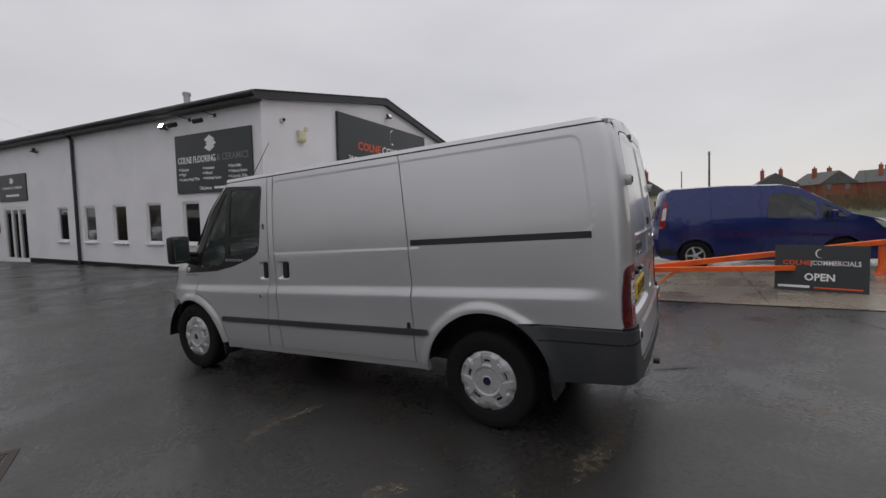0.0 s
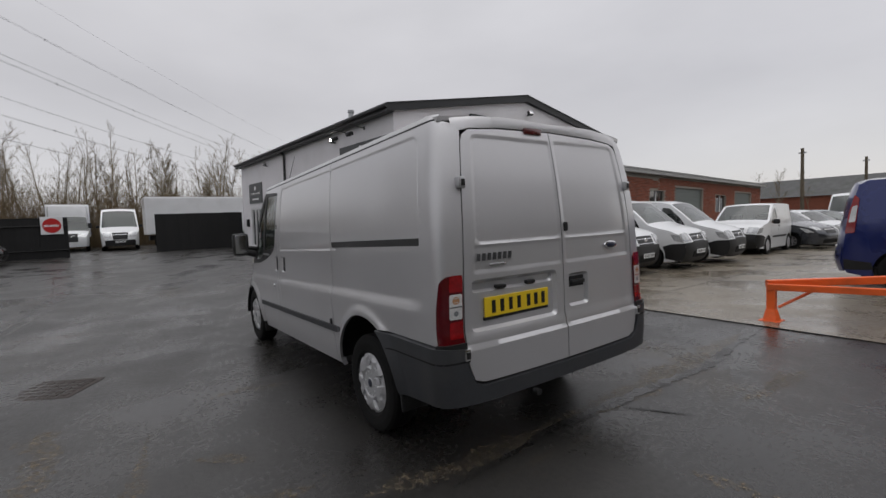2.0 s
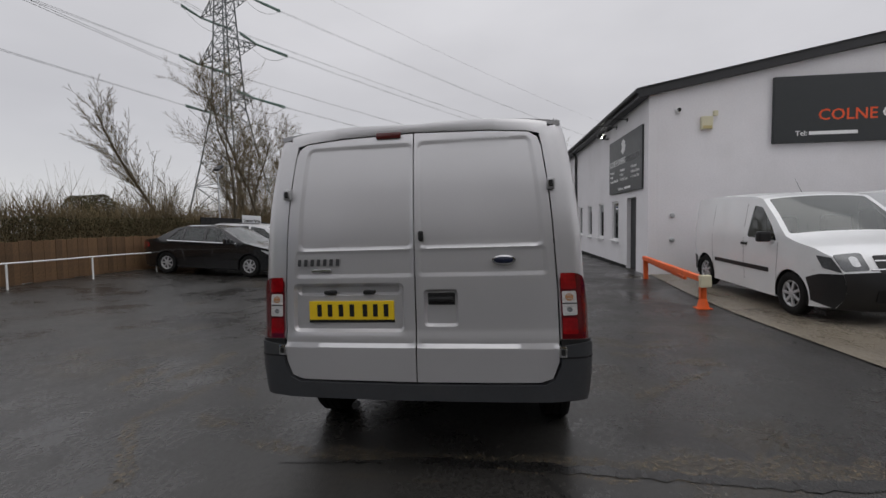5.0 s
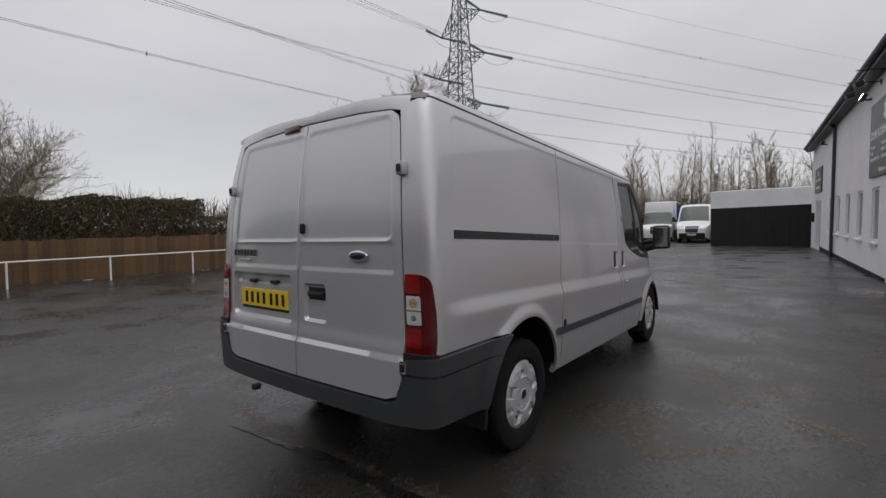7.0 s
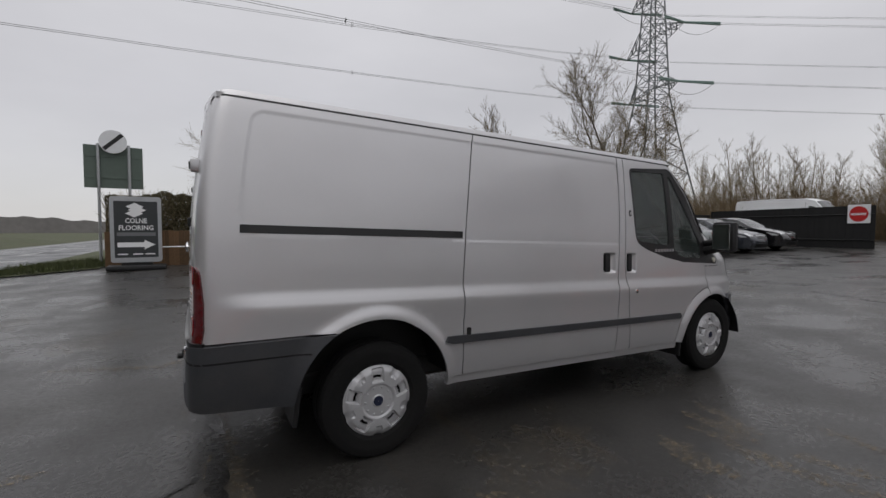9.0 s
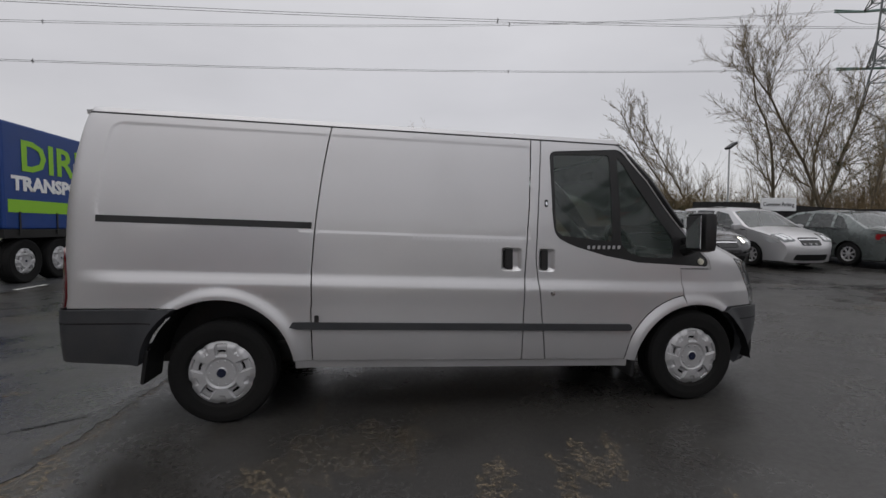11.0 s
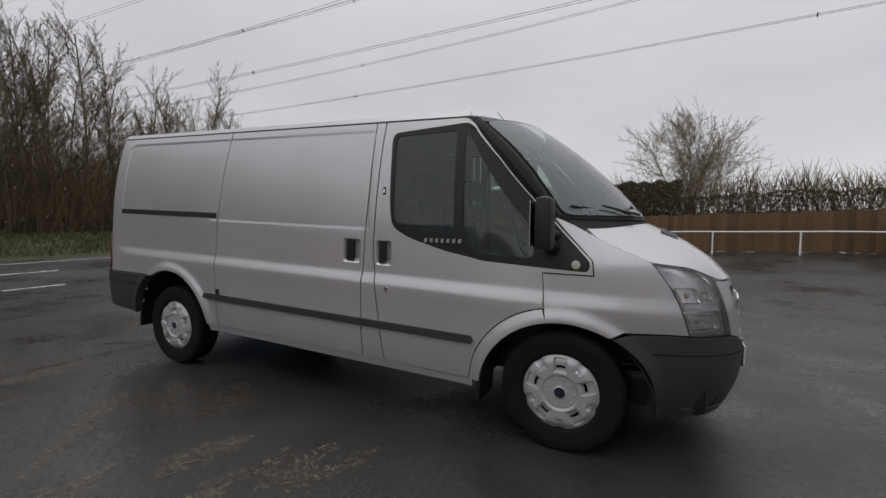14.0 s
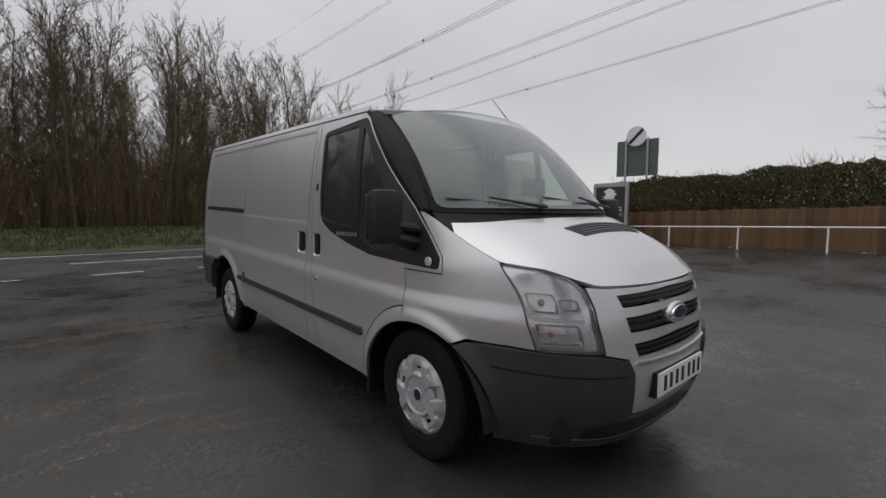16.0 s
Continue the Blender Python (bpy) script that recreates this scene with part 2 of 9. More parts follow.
M_AMBER = mat("amber_bulb_lens", (0.55, 0.30, 0.16), 0.2, 0.2, coat=1.0)
M_LENS = glass("clear_headlight_cover", (0.6, 0.62, 0.63), 0.03, 0.10, (0.97, 0.98, 0.98))
M_SCREEN = glass("misted_windscreen", (0.21, 0.24, 0.24), 0.16, 0.48)
M_REPEATER = mat("pale_repeater_lens", (0.62, 0.60, 0.50), 0.2, coat=1.0)
M_DARKRED = mat("dark_red_lens", (0.09, 0.012, 0.012), 0.2, coat=1.0)
M_CREAM = mat("cream_plastic", (0.62, 0.58, 0.42), 0.5, vary=0.08)
M_ALARMLENS = mat("pale_amber_lens", (0.5, 0.42, 0.2), 0.3)
M_INTERIOR = mat("grey_cab_trim", (0.05, 0.052, 0.055), 0.8, vary=0.15)
M_CREAMTRUCK = mat("cream_white_lorry_paint", (0.66, 0.65, 0.58), 0.35, vary=0.06, scale=2, coat=0.4)
M_IRON = mat("rusty_cast_iron", (0.045, 0.035, 0.030), 0.6, 0.4, vary=0.3, bump=0.001, bump_scale=120)
M_SHUTTER = mat("grey_green_shutter", (0.16, 0.18, 0.17), 0.5, vary=0.12)
M_FASCIA = mat("grey_fascia_board", (0.35, 0.35, 0.34), 0.6, vary=0.1)
M_FARWOOD = mat("haze_grey_far_wood", (0.20, 0.19, 0.185), 0.95, vary=0.15, scale=0.05, fine=0.4)
M_BADGELET = mat("silver_badge_letters", (0.50, 0.50, 0.51), 0.3, 0.7, vary=0.05)
M_GREYBADGE = mat("dark_grey_badge_letters", (0.10, 0.10, 0.105), 0.3, 0.5, vary=0.05)
M_REVERSE = mat("ribbed_clear_lens", (0.74, 0.73, 0.72), 0.25, 0.2, vary=0.35, fine=120, coat=0.6, bump=0.002, bump_scale=160)


# ---- mesh helpers ----
def link_mesh(name, bm, materials, parent=None, label="", smooth=False):
    me = bpy.data.meshes.new(name)
    bm.to_mesh(me)
    bm.free()
    for m in materials if isinstance(materials, (list, tuple)) else (materials,):
        me.materials.append(m)
    if smooth:
        me.polygons.foreach_set("use_smooth", [True] * len(me.polygons))
        me.set_sharp_from_angle(angle=radians(32))
    ob = new(name, me)
    if parent is not None:
        ob.parent = parent
    if label:
        ob["label"] = label
    return ob


def part(name, bm, material, parent, label="", smooth=False):
    """One mesh object under a thing or a part."""
    return link_mesh(name, bm, material, parent, label, smooth)


def thing(name, m, label, category, group="", kind=""):
    e = new(name)
    e.empty_display_size = 0.2
    e.matrix_world = m
    return tagged(e, label, category, group, kind)


def add_box(bm, lo, hi, bevel=0.0, m=None, mi=0):
    """A box from corner lo to corner hi, with bevelled edges, moved by m."""
    c = [(a + b) / 2 for a, b in zip(lo, hi)]
    s = [b - a for a, b in zip(lo, hi)]
    r = bmesh.ops.create_cube(bm, size=1, matrix=Matrix.Translation(c) @ Matrix.Diagonal((*s, 1)))
    vs = r["verts"]
    if bevel > 0:
        es = {e for v in vs for e in v.link_edges}
        rb = bmesh.ops.bevel(bm, geom=list(es), offset=min(bevel, min(s) * 0.45), segments=2, affect="EDGES", profile=0.6)
        vs = list({v for f in rb["faces"] for v in f.verts} | {v for v in vs if v.is_valid})
    if m is not None:
        bmesh.ops.transform(bm, matrix=m, verts=vs)
    if mi:
        for f in {f for v in vs for f in v.link_faces}:
            f.material_index = mi
    return vs


def box(lo, hi, bevel=0.0, m=None):
    bm = bmesh.new()
    add_box(bm, lo, hi, bevel, m)
    return bm


def add_tube(bm, a, b, r0, r1=None, seg=8, caps=True):
    a, b = Vector(a), Vector(b)
    d = b - a
    if d.length < 1e-6:
        return
    q = d.to_track_quat("Z", "Y").to_matrix()
    r1 = r0 if r1 is None else r1
    ra, rb = [], []
    for k in range(seg):
        w = Vector((math.cos(2 * math.pi * k / seg), math.sin(2 * math.pi * k / seg), 0))
        ra.append(bm.verts.new(a + q @ (w * r0)))
        rb.append(bm.verts.new(b + q @ (w * r1)))
    for k in range(seg):
        bm.faces.new((ra[k], ra[(k + 1) % seg], rb[(k + 1) % seg], rb[k]))
    if caps:
        bm.faces.new(ra[::-1])
        bm.faces.new(rb)


def add_pipe(bm, pts, r, seg=4):
    """One continuous thin pipe through the points."""
    prev = None
    for k, p in enumerate(pts):
        d = (pts[min(k + 1, len(pts) - 1)] - pts[max(k - 1, 0)]).normalized()
        u = d.cross(Vector((0, 0, 1))).normalized()
        w = u.cross(d)
        ring = [bm.verts.new(p + u * (r * math.cos(2 * math.pi * i / seg)) + w * (r * math.sin(2 * math.pi * i / seg))) for i in range(seg)]
        if prev:
            for i in range(seg):
                bm.faces.new((prev[i], prev[(i + 1) % seg], ring[(i + 1) % seg], ring[i]))
        prev = ring


def tube(a, b, r0, r1=None, seg=10):
    bm = bmesh.new()
    add_tube(bm, a, b, r0, r1, seg)
    return bm


def add_lathe(bm, profile, seg=32, axis="y", close=False):
    """Turns (radius, along) pairs round an axis."""
    rings = []
    for r, h in profile:
        ring = []
        for k in range(seg):
            c, s = math.cos(2 * math.pi * k / seg) * r, math.sin(2 * math.pi * k / seg) * r
            ring.append(bm.verts.new((c, h, s) if axis == "y" else (h, c, s) if axis == "x" else (c, s, h)))
        rings.append(ring)
    for a, b in zip(rings, rings[1:]):
        for k in range(seg):
            bm.faces.new((a[k], a[(k + 1) % seg], b[(k + 1) % seg], b[k]))
    if close:
        bm.faces.new(rings[0])
        bm.faces.new(rings[-1][::-1])
    bmesh.ops.recalc_face_normals(bm, faces=bm.faces)


def lerp(a, b, t):
    return a + (b - a) * t


def curve_at(pts, x):
    """Piecewise linear value from sorted (x, value) pairs."""
    if x <= pts[0][0]:
        return pts[0][1]
    for (a, va), (b, vb) in zip(pts, pts[1:]):
        if x <= b:
            return va + (vb - va) * (x - a) / (b - a)
    return pts[-1][1]


def smooth_at(pts, x):
    """Smooth value through sorted (x, value) pairs, by monotone cubic pieces."""
    n = len(pts)
    if x <= pts[0][0]:
        return pts[0][1]
    if x >= pts[-1][0]:
        return pts[-1][1]
    k = next(i for i in range(n - 1) if x <= pts[i + 1][0])

    def slope(i):
        if i == 0 or i == n - 1:
            return (pts[min(i + 1, n - 1)][1] - pts[max(i - 1, 0)][1]) / (pts[min(i + 1, n - 1)][0] - pts[max(i - 1, 0)][0])
        d0 = (pts[i][1] - pts[i - 1][1]) / (pts[i][0] - pts[i - 1][0])
        d1 = (pts[i + 1][1] - pts[i][1]) / (pts[i + 1][0] - pts[i][0])
        return 0.0 if d0 * d1 <= 0 else 2 * d0 * d1 / (d0 + d1)

    (a, va), (b, vb) = pts[k], pts[k + 1]
    h = b - a
    u = (x - a) / h
    return (2 * u**3 - 3 * u**2 + 1) * va + (u**3 - 2 * u**2 + u) * h * slope(k) + (3 * u**2 - 2 * u**3) * vb + (u**3 - u**2) * h * slope(k + 1)


def step01(a, b, x):
    t = min(1.0, max(0.0, (x - a) / (b - a)))
    return t * t * (3 - 2 * t)


def rounded(pts, r, seg=4):
    """A polygon with its corners rounded; r is one radius or one for each corner."""
    out, n = [], len(pts)
    for k in range(n):
        p, a, b = Vector(pts[k]), Vector(pts[k - 1]), Vector(pts[(k + 1) % n])
        rr = r[k] if isinstance(r, (list, tuple)) else r
        if rr <= 0:
            out.append(tuple(p))
            continue
        da, db = (a - p), (b - p)
        la, lb = da.length, db.length
        t = min(rr, la * 0.49, lb * 0.49)
        pa, pb = p + da / la * t, p + db / lb * t
        for s in range(seg + 1):
            u = s / seg
            out.append(tuple(pa * (1 - u) ** 2 + p * 2 * u * (1 - u) + pb * u**2))
    return out


def rect(x0, z0, x1, z1, r=0.0, seg=4):
    return rounded([(x0, z0), (x1, z0), (x1, z1), (x0, z1)], r, seg)


def inside(poly, x, y):
    c, n = False, len(poly)
    j = n - 1
    for i in range(n):
        (xi, yi), (xj, yj) = poly[i], poly[j]
        if (yi > y) != (yj > y) and x < (xj - xi) * (y - yi) / (yj - yi) + xi:
            c = not c
        j = i
    return c


def sheet(outline, fn, step=0.05, holes=(), depth=0.0, flip=False, lift=0.0, lines=()):
    """A panel: a flat outline with holes, meshed finely and laid onto a surface. fn(u, v) gives the place; depth turns its rim inwards; lines are creases that the mesh follows."""
    def dense(poly):
        out = []
        for k in range(len(poly)):
            a, b = Vector(poly[k]), Vector(poly[(k + 1) % len(poly)])
            c = max(1, int((b - a).length / step + 0.5))
            out += [a.lerp(b, s / c) for s in range(c)]
        return out
    loops = [dense(outline)] + [dense(h) for h in holes]
    pts, edges, rims = [], [], []
    for lp in loops:
        base = len(pts)
        pts += lp
        ids = list(range(base, base + len(lp)))
        rims.append(ids)
        edges += [(ids[k], ids[(k + 1) % len(ids)]) for k in range(len(ids))]
    us, vs = [p[0] for p in outline], [p[1] for p in outline]
    ou = [tuple(p) for p in loops[0]]
    ho = [[tuple(p) for p in lp] for lp in loops[1:]]
    rim_all = np.array([tuple(p) for p in pts])
    for ln in lines:
        for a, b in zip(ln, ln[1:]):
            c = max(1, int(math.hypot(b[0] - a[0], b[1] - a[1]) / step + 0.5))
            for q in range(c):
                u, v = lerp(a[0], b[0], q / c), lerp(a[1], b[1], q / c)
                if inside(ou, u, v) and not any(inside(h, u, v) for h in ho) and np.min(np.sum((rim_all - (u, v)) ** 2, axis=1)) > (0.3 * step) ** 2:
                    pts.append(Vector((u, v)))
    rim_all = np.array([tuple(p) for p in pts])
    nu, nv = int((max(us) - min(us)) / step) + 1, int((max(vs) - min(vs)) / step) + 1
    for i in range(nu + 1):
        for j in range(nv + 1):
            u, v = min(us) + (i + 0.5 * (j % 2)) * step, min(vs) + j * step
            if inside(ou, u, v) and not any(inside(h, u, v) for h in ho):
                if np.min(np.sum((rim_all - (u, v)) ** 2, axis=1)) > (0.45 * step) ** 2:
                    pts.append(Vector((u, v)))
    from mathutils import geometry
    co, _, faces, *_ = geometry.delaunay_2d_cdt([Vector((p[0], p[1])) for p in pts], edges, [], 0, 1e-5, False)
    bm = bmesh.new()
    sp = [Vector(fn(p.x, p.y)) for p in co]
    verts = [bm.verts.new(p) for p in sp]
    for f in faces:
        cu, cv = sum(co[i].x for i in f) / len(f), sum(co[i].y for i in f) / len(f)
        if inside(ou, cu, cv) and not any(inside(h, cu, cv) for h in ho):
            try:
                bm.faces.new([verts[i] for i in (reversed(f) if flip else f)])
            except ValueError:
                pass
    for v in [v for v in bm.verts if not v.link_faces]:
        bm.verts.remove(v)
    bm.normal_update()
    if lift:
        ns = {v: v.normal.copy() for v in bm.verts}
        for v in bm.verts:
            v.co += ns[v] * lift
    if depth:
        rim = [e for e in bm.edges if e.is_boundary]
        ns = {v: v.normal.copy() for v in bm.verts}
        made = {}
        for e in rim:
            f = e.link_faces[0]
            a, b = next((l.vert, l.link_loop_next.vert) for l in f.loops if l.edge == e)
            q = []
            for v in (b, a):
                top = made.get((v, 0))
                if top is None:
                    made[(v, 0)] = top = v
                    made[(v, 1)] = bm.verts.new(v.co - ns[v] * depth)
                q.append((top, made[(v, 1)]))
            bm.faces.new((q[0][0], q[1][0], q[1][1], q[0][1]))
    return bm


def text_mesh(body, size, depth=0.003, align="CENTER", bold=0.0, shear=0.0, width=None):
    """Lettering as a mesh in the x-z plane, facing -y, its base line at z = 0."""
    cu = bpy.data.curves.new("lettering", "FONT")
    cu.body, cu.size, cu.extrude, cu.align_x, cu.offset, cu.shear = body, size, depth / 2, align, bold, shear
    cu.resolution_u = 2
    ob = bpy.data.objects.new("lettering", cu)
    scene.collection.objects.link(ob)
    bpy.context.view_layer.update()
    me = bpy.data.meshes.new_from_object(ob.evaluated_get(bpy.context.evaluated_depsgraph_get()))
    bpy.data.objects.remove(ob)
    bm = bmesh.new()
    bm.from_mesh(me)
    bpy.data.meshes.remove(me)
    if width and bm.verts:
        xs = [v.co.x for v in bm.verts]
        k = width / (max(xs) - min(xs))
        mid = (max(xs) + min(xs)) / 2
        for v in bm.verts:
            v.co.x = (v.co.x - mid) * k
    bmesh.ops.transform(bm, matrix=Matrix.Rotation(math.pi / 2, 4, "X"), verts=bm.verts)
    return bm


def moved(bm, m):
    bmesh.ops.transform(bm, matrix=m, verts=bm.verts)
    return bm


# ---- lie of the land ----
def land(x, y):
    """Height of the yard: it climbs to the building, the far fence and the timber fence, and falls a little along the apron."""
    rise = smooth_at([(3.6, 0.0), (5.0, 0.03), (8.2, 0.20), (12, 0.26), (16, 0.35), (20, 0.41), (26, 0.46), (45, 0.60)], x)
    rise *= lerp(1 - 0.4 * step01(-2, 4, y), 1.0, step01(16, 24, x))
    north = 0.40 * smooth_at([(2.5, 0.0), (5, 0.12), (8, 0.42), (11, 1.0)], y) * min(1.0, max(0.6, 0.7 + 0.06 * x)) * step01(-7.0, -2.5, x) * (1 - step01(14, 22, x))
    return rise + north - (0.016 * min(30.0, max(0.0, -4.0 - y)) + 0.03 * step01(-4.0, -5.0, y)) * step01(-2, 3, x) * (1 - step01(6.5, 8.2, x))


# ---- ground, road and yard ----
def wet_ground(name, base, light, scale, rough_lo, rough_hi, stain=(0.20, 0.15, 0.075), stain_amount=0.0, grit=0.006):
    """Wet paving: aggregate, damp patches that gloss, cracks and tan silt."""
    m = bpy.data.materials.new(name)
    m.use_nodes = True
    nt = m.node_tree
    b = nt.nodes["Principled BSDF"]
    tc = nt.nodes.new("ShaderNodeTexCoord")

    def noise(s, d, ro=0.5):
        n = nt.nodes.new("ShaderNodeTexNoise")
        n.inputs["Scale"].default_value, n.inputs["Detail"].default_value, n.inputs["Roughness"].default_value = s, d, ro
        nt.links.new(tc.outputs["Object"], n.inputs["Vector"])
        return n.outputs["Fac"]

    def remap(src, a, b_, c, d):
        n = nt.nodes.new("ShaderNodeMapRange")
        for k, v in zip(("From Min", "From Max", "To Min", "To Max"), (a, b_, c, d)):
            n.inputs[k].default_value = v
        nt.links.new(src, n.inputs["Value"])
        return n.outputs[0]

    def blend(f, a, c):
        n = nt.nodes.new("ShaderNodeMix")
        n.data_type = "RGBA"
        nt.links.new(f, n.inputs[0])
        for k, v in ((6, a), (7, c)):
            if isinstance(v, tuple):
                n.inputs[k].default_value = (*v, 1)
            else:
                nt.links.new(v, n.inputs[k])
        return n.outputs[2]

    patch, mid, fine = noise(scale, 5), noise(scale * 6, 6, 0.65), noise(170, 2)
    col = blend(remap(patch, 0.35, 0.65, 0, 1), base, light)
    dark = tuple(v * 0.55 for v in base)
    col = blend(remap(mid, 0.52, 0.75, 0, 0.7), col, dark)
    grain = noise(26, 6, 0.75)
    col = blend(remap(grain, 0.50, 0.68, 0, 0.75), col, dark)
    col = blend(remap(noise(60, 4, 0.7), 0.55, 0.70, 0, 0.55), col, tuple(min(1, v * 2.0) for v in light))
    col = blend(remap(fine, 0.50, 0.75, 0, 0.6), col, tuple(min(1, v * 2.2) for v in light))
    if stain_amount:
        streak = nt.nodes.new("ShaderNodeMapping")
        streak.inputs["Scale"].default_value = (2.6, 0.5, 1)
        nt.links.new(tc.outputs["Object"], streak.inputs[0])
        sn = nt.nodes.new("ShaderNodeTexNoise")
        sn.inputs["Scale"].default_value, sn.inputs["Detail"].default_value = 0.9, 9
        sn.inputs["Roughness"].default_value = 0.7
        nt.links.new(streak.outputs[0], sn.inputs["Vector"])
        col = blend(remap(sn.outputs["Fac"], 0.60, 0.70, 0, stain_amount), col, stain)
    nt.links.new(col, b.inputs["Base Color"])
    wet = noise(scale * 1.7, 6, 0.6)
    both = nt.nodes.new("ShaderNodeMath")
    both.operation, both.use_clamp = "MULTIPLY_ADD", True
    nt.links.new(remap(grain, 0.40, 0.65, -0.5, 0.5), both.inputs[0])
    both.inputs[1].default_value = (rough_hi - rough_lo) * 0.55
    nt.links.new(remap(wet, 0.35, 0.62, rough_lo, rough_hi), both.inputs[2])
    nt.links.new(both.outputs[0], b.inputs["Roughness"])
    b.inputs["Specular IOR Level"].default_value = 0.5
    bp = nt.nodes.new("ShaderNodeBump")
    bp.inputs["Distance"].default_value = grit
    nt.links.new(remap(wet, 0.35, 0.62, 0.12, 0.6), bp.inputs["Strength"])
    nt.links.new(noise(75, 5, 0.65), bp.inputs["Height"])
    nt.links.new(bp.outputs[0], b.inputs["Normal"])
    return m


M_YARD = wet_ground("wet_old_asphalt", (0.0175, 0.0166, 0.0157), (0.031, 0.0294, 0.0273), 0.45, 0.20, 0.44, stain=(0.046, 0.036, 0.024), stain_amount=0.7, grit=0.0045)
M_ROAD = wet_ground("wet_road_asphalt", (0.030, 0.031, 0.034), (0.044, 0.045, 0.048), 0.25, 0.22, 0.5)
M_CONC = wet_ground("wet_stained_concrete", (0.125, 0.105, 0.078), (0.19, 0.165, 0.13), 0.4, 0.10, 0.5, stain=(0.10, 0.075, 0.045), stain_amount=0.5, grit=0.003)
M_PATCH = wet_ground("dark_tar_patch", (0.010, 0.010, 0.010), (0.018, 0.017, 0.016), 1.5, 0.12, 0.4)
M_SILT = wet_ground("tan_silt", (0.110, 0.086, 0.054), (0.185, 0.145, 0.094), 4.0, 0.5, 0.9)
_nt = M_SILT.node_tree
_tc, _tr, _mx = _nt.nodes.new("ShaderNodeTexCoord"), _nt.nodes.new("ShaderNodeBsdfTransparent"), _nt.nodes.new("ShaderNodeMixShader")
_a, _b, _m = _nt.nodes.new("ShaderNodeTexNoise"), _nt.nodes.new("ShaderNodeMapRange"), _nt.nodes.new("ShaderNodeNewGeometry")
_a.inputs["Scale"].default_value, _a.inputs["Detail"].default_value, _a.inputs["Roughness"].default_value = 30, 11, 0.80
_b.inputs["From Min"].default_value, _b.inputs["From Max"].default_value = 0.485, 0.60
_b.inputs["To Max"].default_value = 0.80
_nt.links.new(_tc.outputs["Object"], _a.inputs["Vector"])
_nt.links.new(_a.outputs["Fac"], _b.inputs["Value"])
_nt.links.new(_b.outputs[0], _mx.inputs[0])
_nt.links.new(_tr.outputs[0], _mx.inputs[1])
_nt.links.new(_nt.nodes["Principled BSDF"].outputs[0], _mx.inputs[2])
_nt.links.new(_mx.outputs[0], _nt.nodes["Material Output"].inputs[0])
_nt.nodes.remove(_m)


def land_sheet(name, xs, ys, lift, material, label, category, kind="structure"):
    bm = bmesh.new()
    grid = [[bm.verts.new((x, y, land(x, y) + lift)) for y in ys] for x in xs]
    for i in range(len(xs) - 1):
        for j in range(len(ys) - 1):
            bm.faces.new((grid[i][j], grid[i + 1][j], grid[i + 1][j + 1], grid[i][j + 1]))
    ob = link_mesh(name, bm, material, smooth=True)
    return tagged(ob, label, category, kind=kind)


def spread(a, b, n):
    return [lerp(a, b, k / n) for k in range(n + 1)]


FARX = [-900, -500, -250, -120, -60] + spread(-40, 40, 40) + [60, 120, 250, 500, 900]
land_sheet("ground", FARX, FARX, -0.05, M_GRASS, "damp winter grassland reaching the horizon", "ground")
land_sheet("yard", spread(-6.2, 60, 66), spread(-70, 12.9, 83), 0.0, M_YARD, "wet worn dark asphalt yard", "yard")
land_sheet("concrete_apron", spread(-5.6, 9.0, 20), spread(-60, -3.95, 60), 0.012, M_CONC, "wet stained brown concrete apron", "concrete")
# the road runs along y; its carriageway lies beyond the yard's open side
ROAD_X0, ROAD_X1 = -12.75, -6.2
land_sheet("road", spread(ROAD_X0, ROAD_X1, 4), [-400, -200, -100] + spread(-60, 60, 40) + [100, 200, 400], -0.012, M_ROAD, "wet grey two-lane road", "road")


def strip(name, x0, y0, x1, y1, w, z, material, label, category):
    d = Vector((x1 - x0, y1 - y0, 0)).normalized()
    n = Vector((-d.y, d.x, 0)) * w / 2
    bm = bmesh.new()
    k = max(1, int(math.hypot(x1 - x0, y1 - y0) / 2))
    prev = None
    for i in range(k + 1):
        p = Vector((lerp(x0, x1, i / k), lerp(y0, y1, i / k), 0))
        pair = [bm.verts.new((q.x, q.y, land(q.x, q.y) + z)) for q in (p + n, p - n)]
        if prev:
            bm.faces.new((prev[0], prev[1], pair[1], pair[0]))
        prev = pair
    bmesh.ops.recalc_face_normals(bm, faces=bm.faces)
    if bm.faces[:] and bm.faces[:][0].normal.z < 0:
        bmesh.ops.reverse_faces(bm, faces=bm.faces)
    ob = link_mesh(name, bm, material)
    return tagged(ob, label, category, kind="structure")


for k in range(-9, 10):
    strip("centre_dash", -9.05, 6.0 * k - 2.1, -9.05, 6.0 * k + 2.1, 0.11, -0.006, M_LINE, "worn white centre mark on the road", "road marking")
for k in range(-12, 16):
    strip("edge_dash", -6.27, 1.94 * k + 0.12, -6.27, 1.94 * k + 1.02, 0.11, -0.006, M_LINE, "worn white dash along the yard mouth", "road marking")
strip("edge_line", -11.75, -120, -11.75, 120, 0.12, -0.006, M_LINE, "white road edge line", "road marking")

# ---- the white block building ----
BX, BY = 8.12, -3.90
BLEN, BDEP, EAVE, APEX = 16.6, 10.6, 4.46, 5.44
BM = pose(BX, BY, 0.16, 0.9, -1.5, 2.0)
hall = thing("warehouse", BM, "white painted blockwork warehouse with dark trimmed roof", "building")
WIN_X = (2.91, 4.69, 6.50, 8.31, 10.13)
WIN_H, WIN_Z0, WIN_Z1 = 0.37, 0.77, 1.96


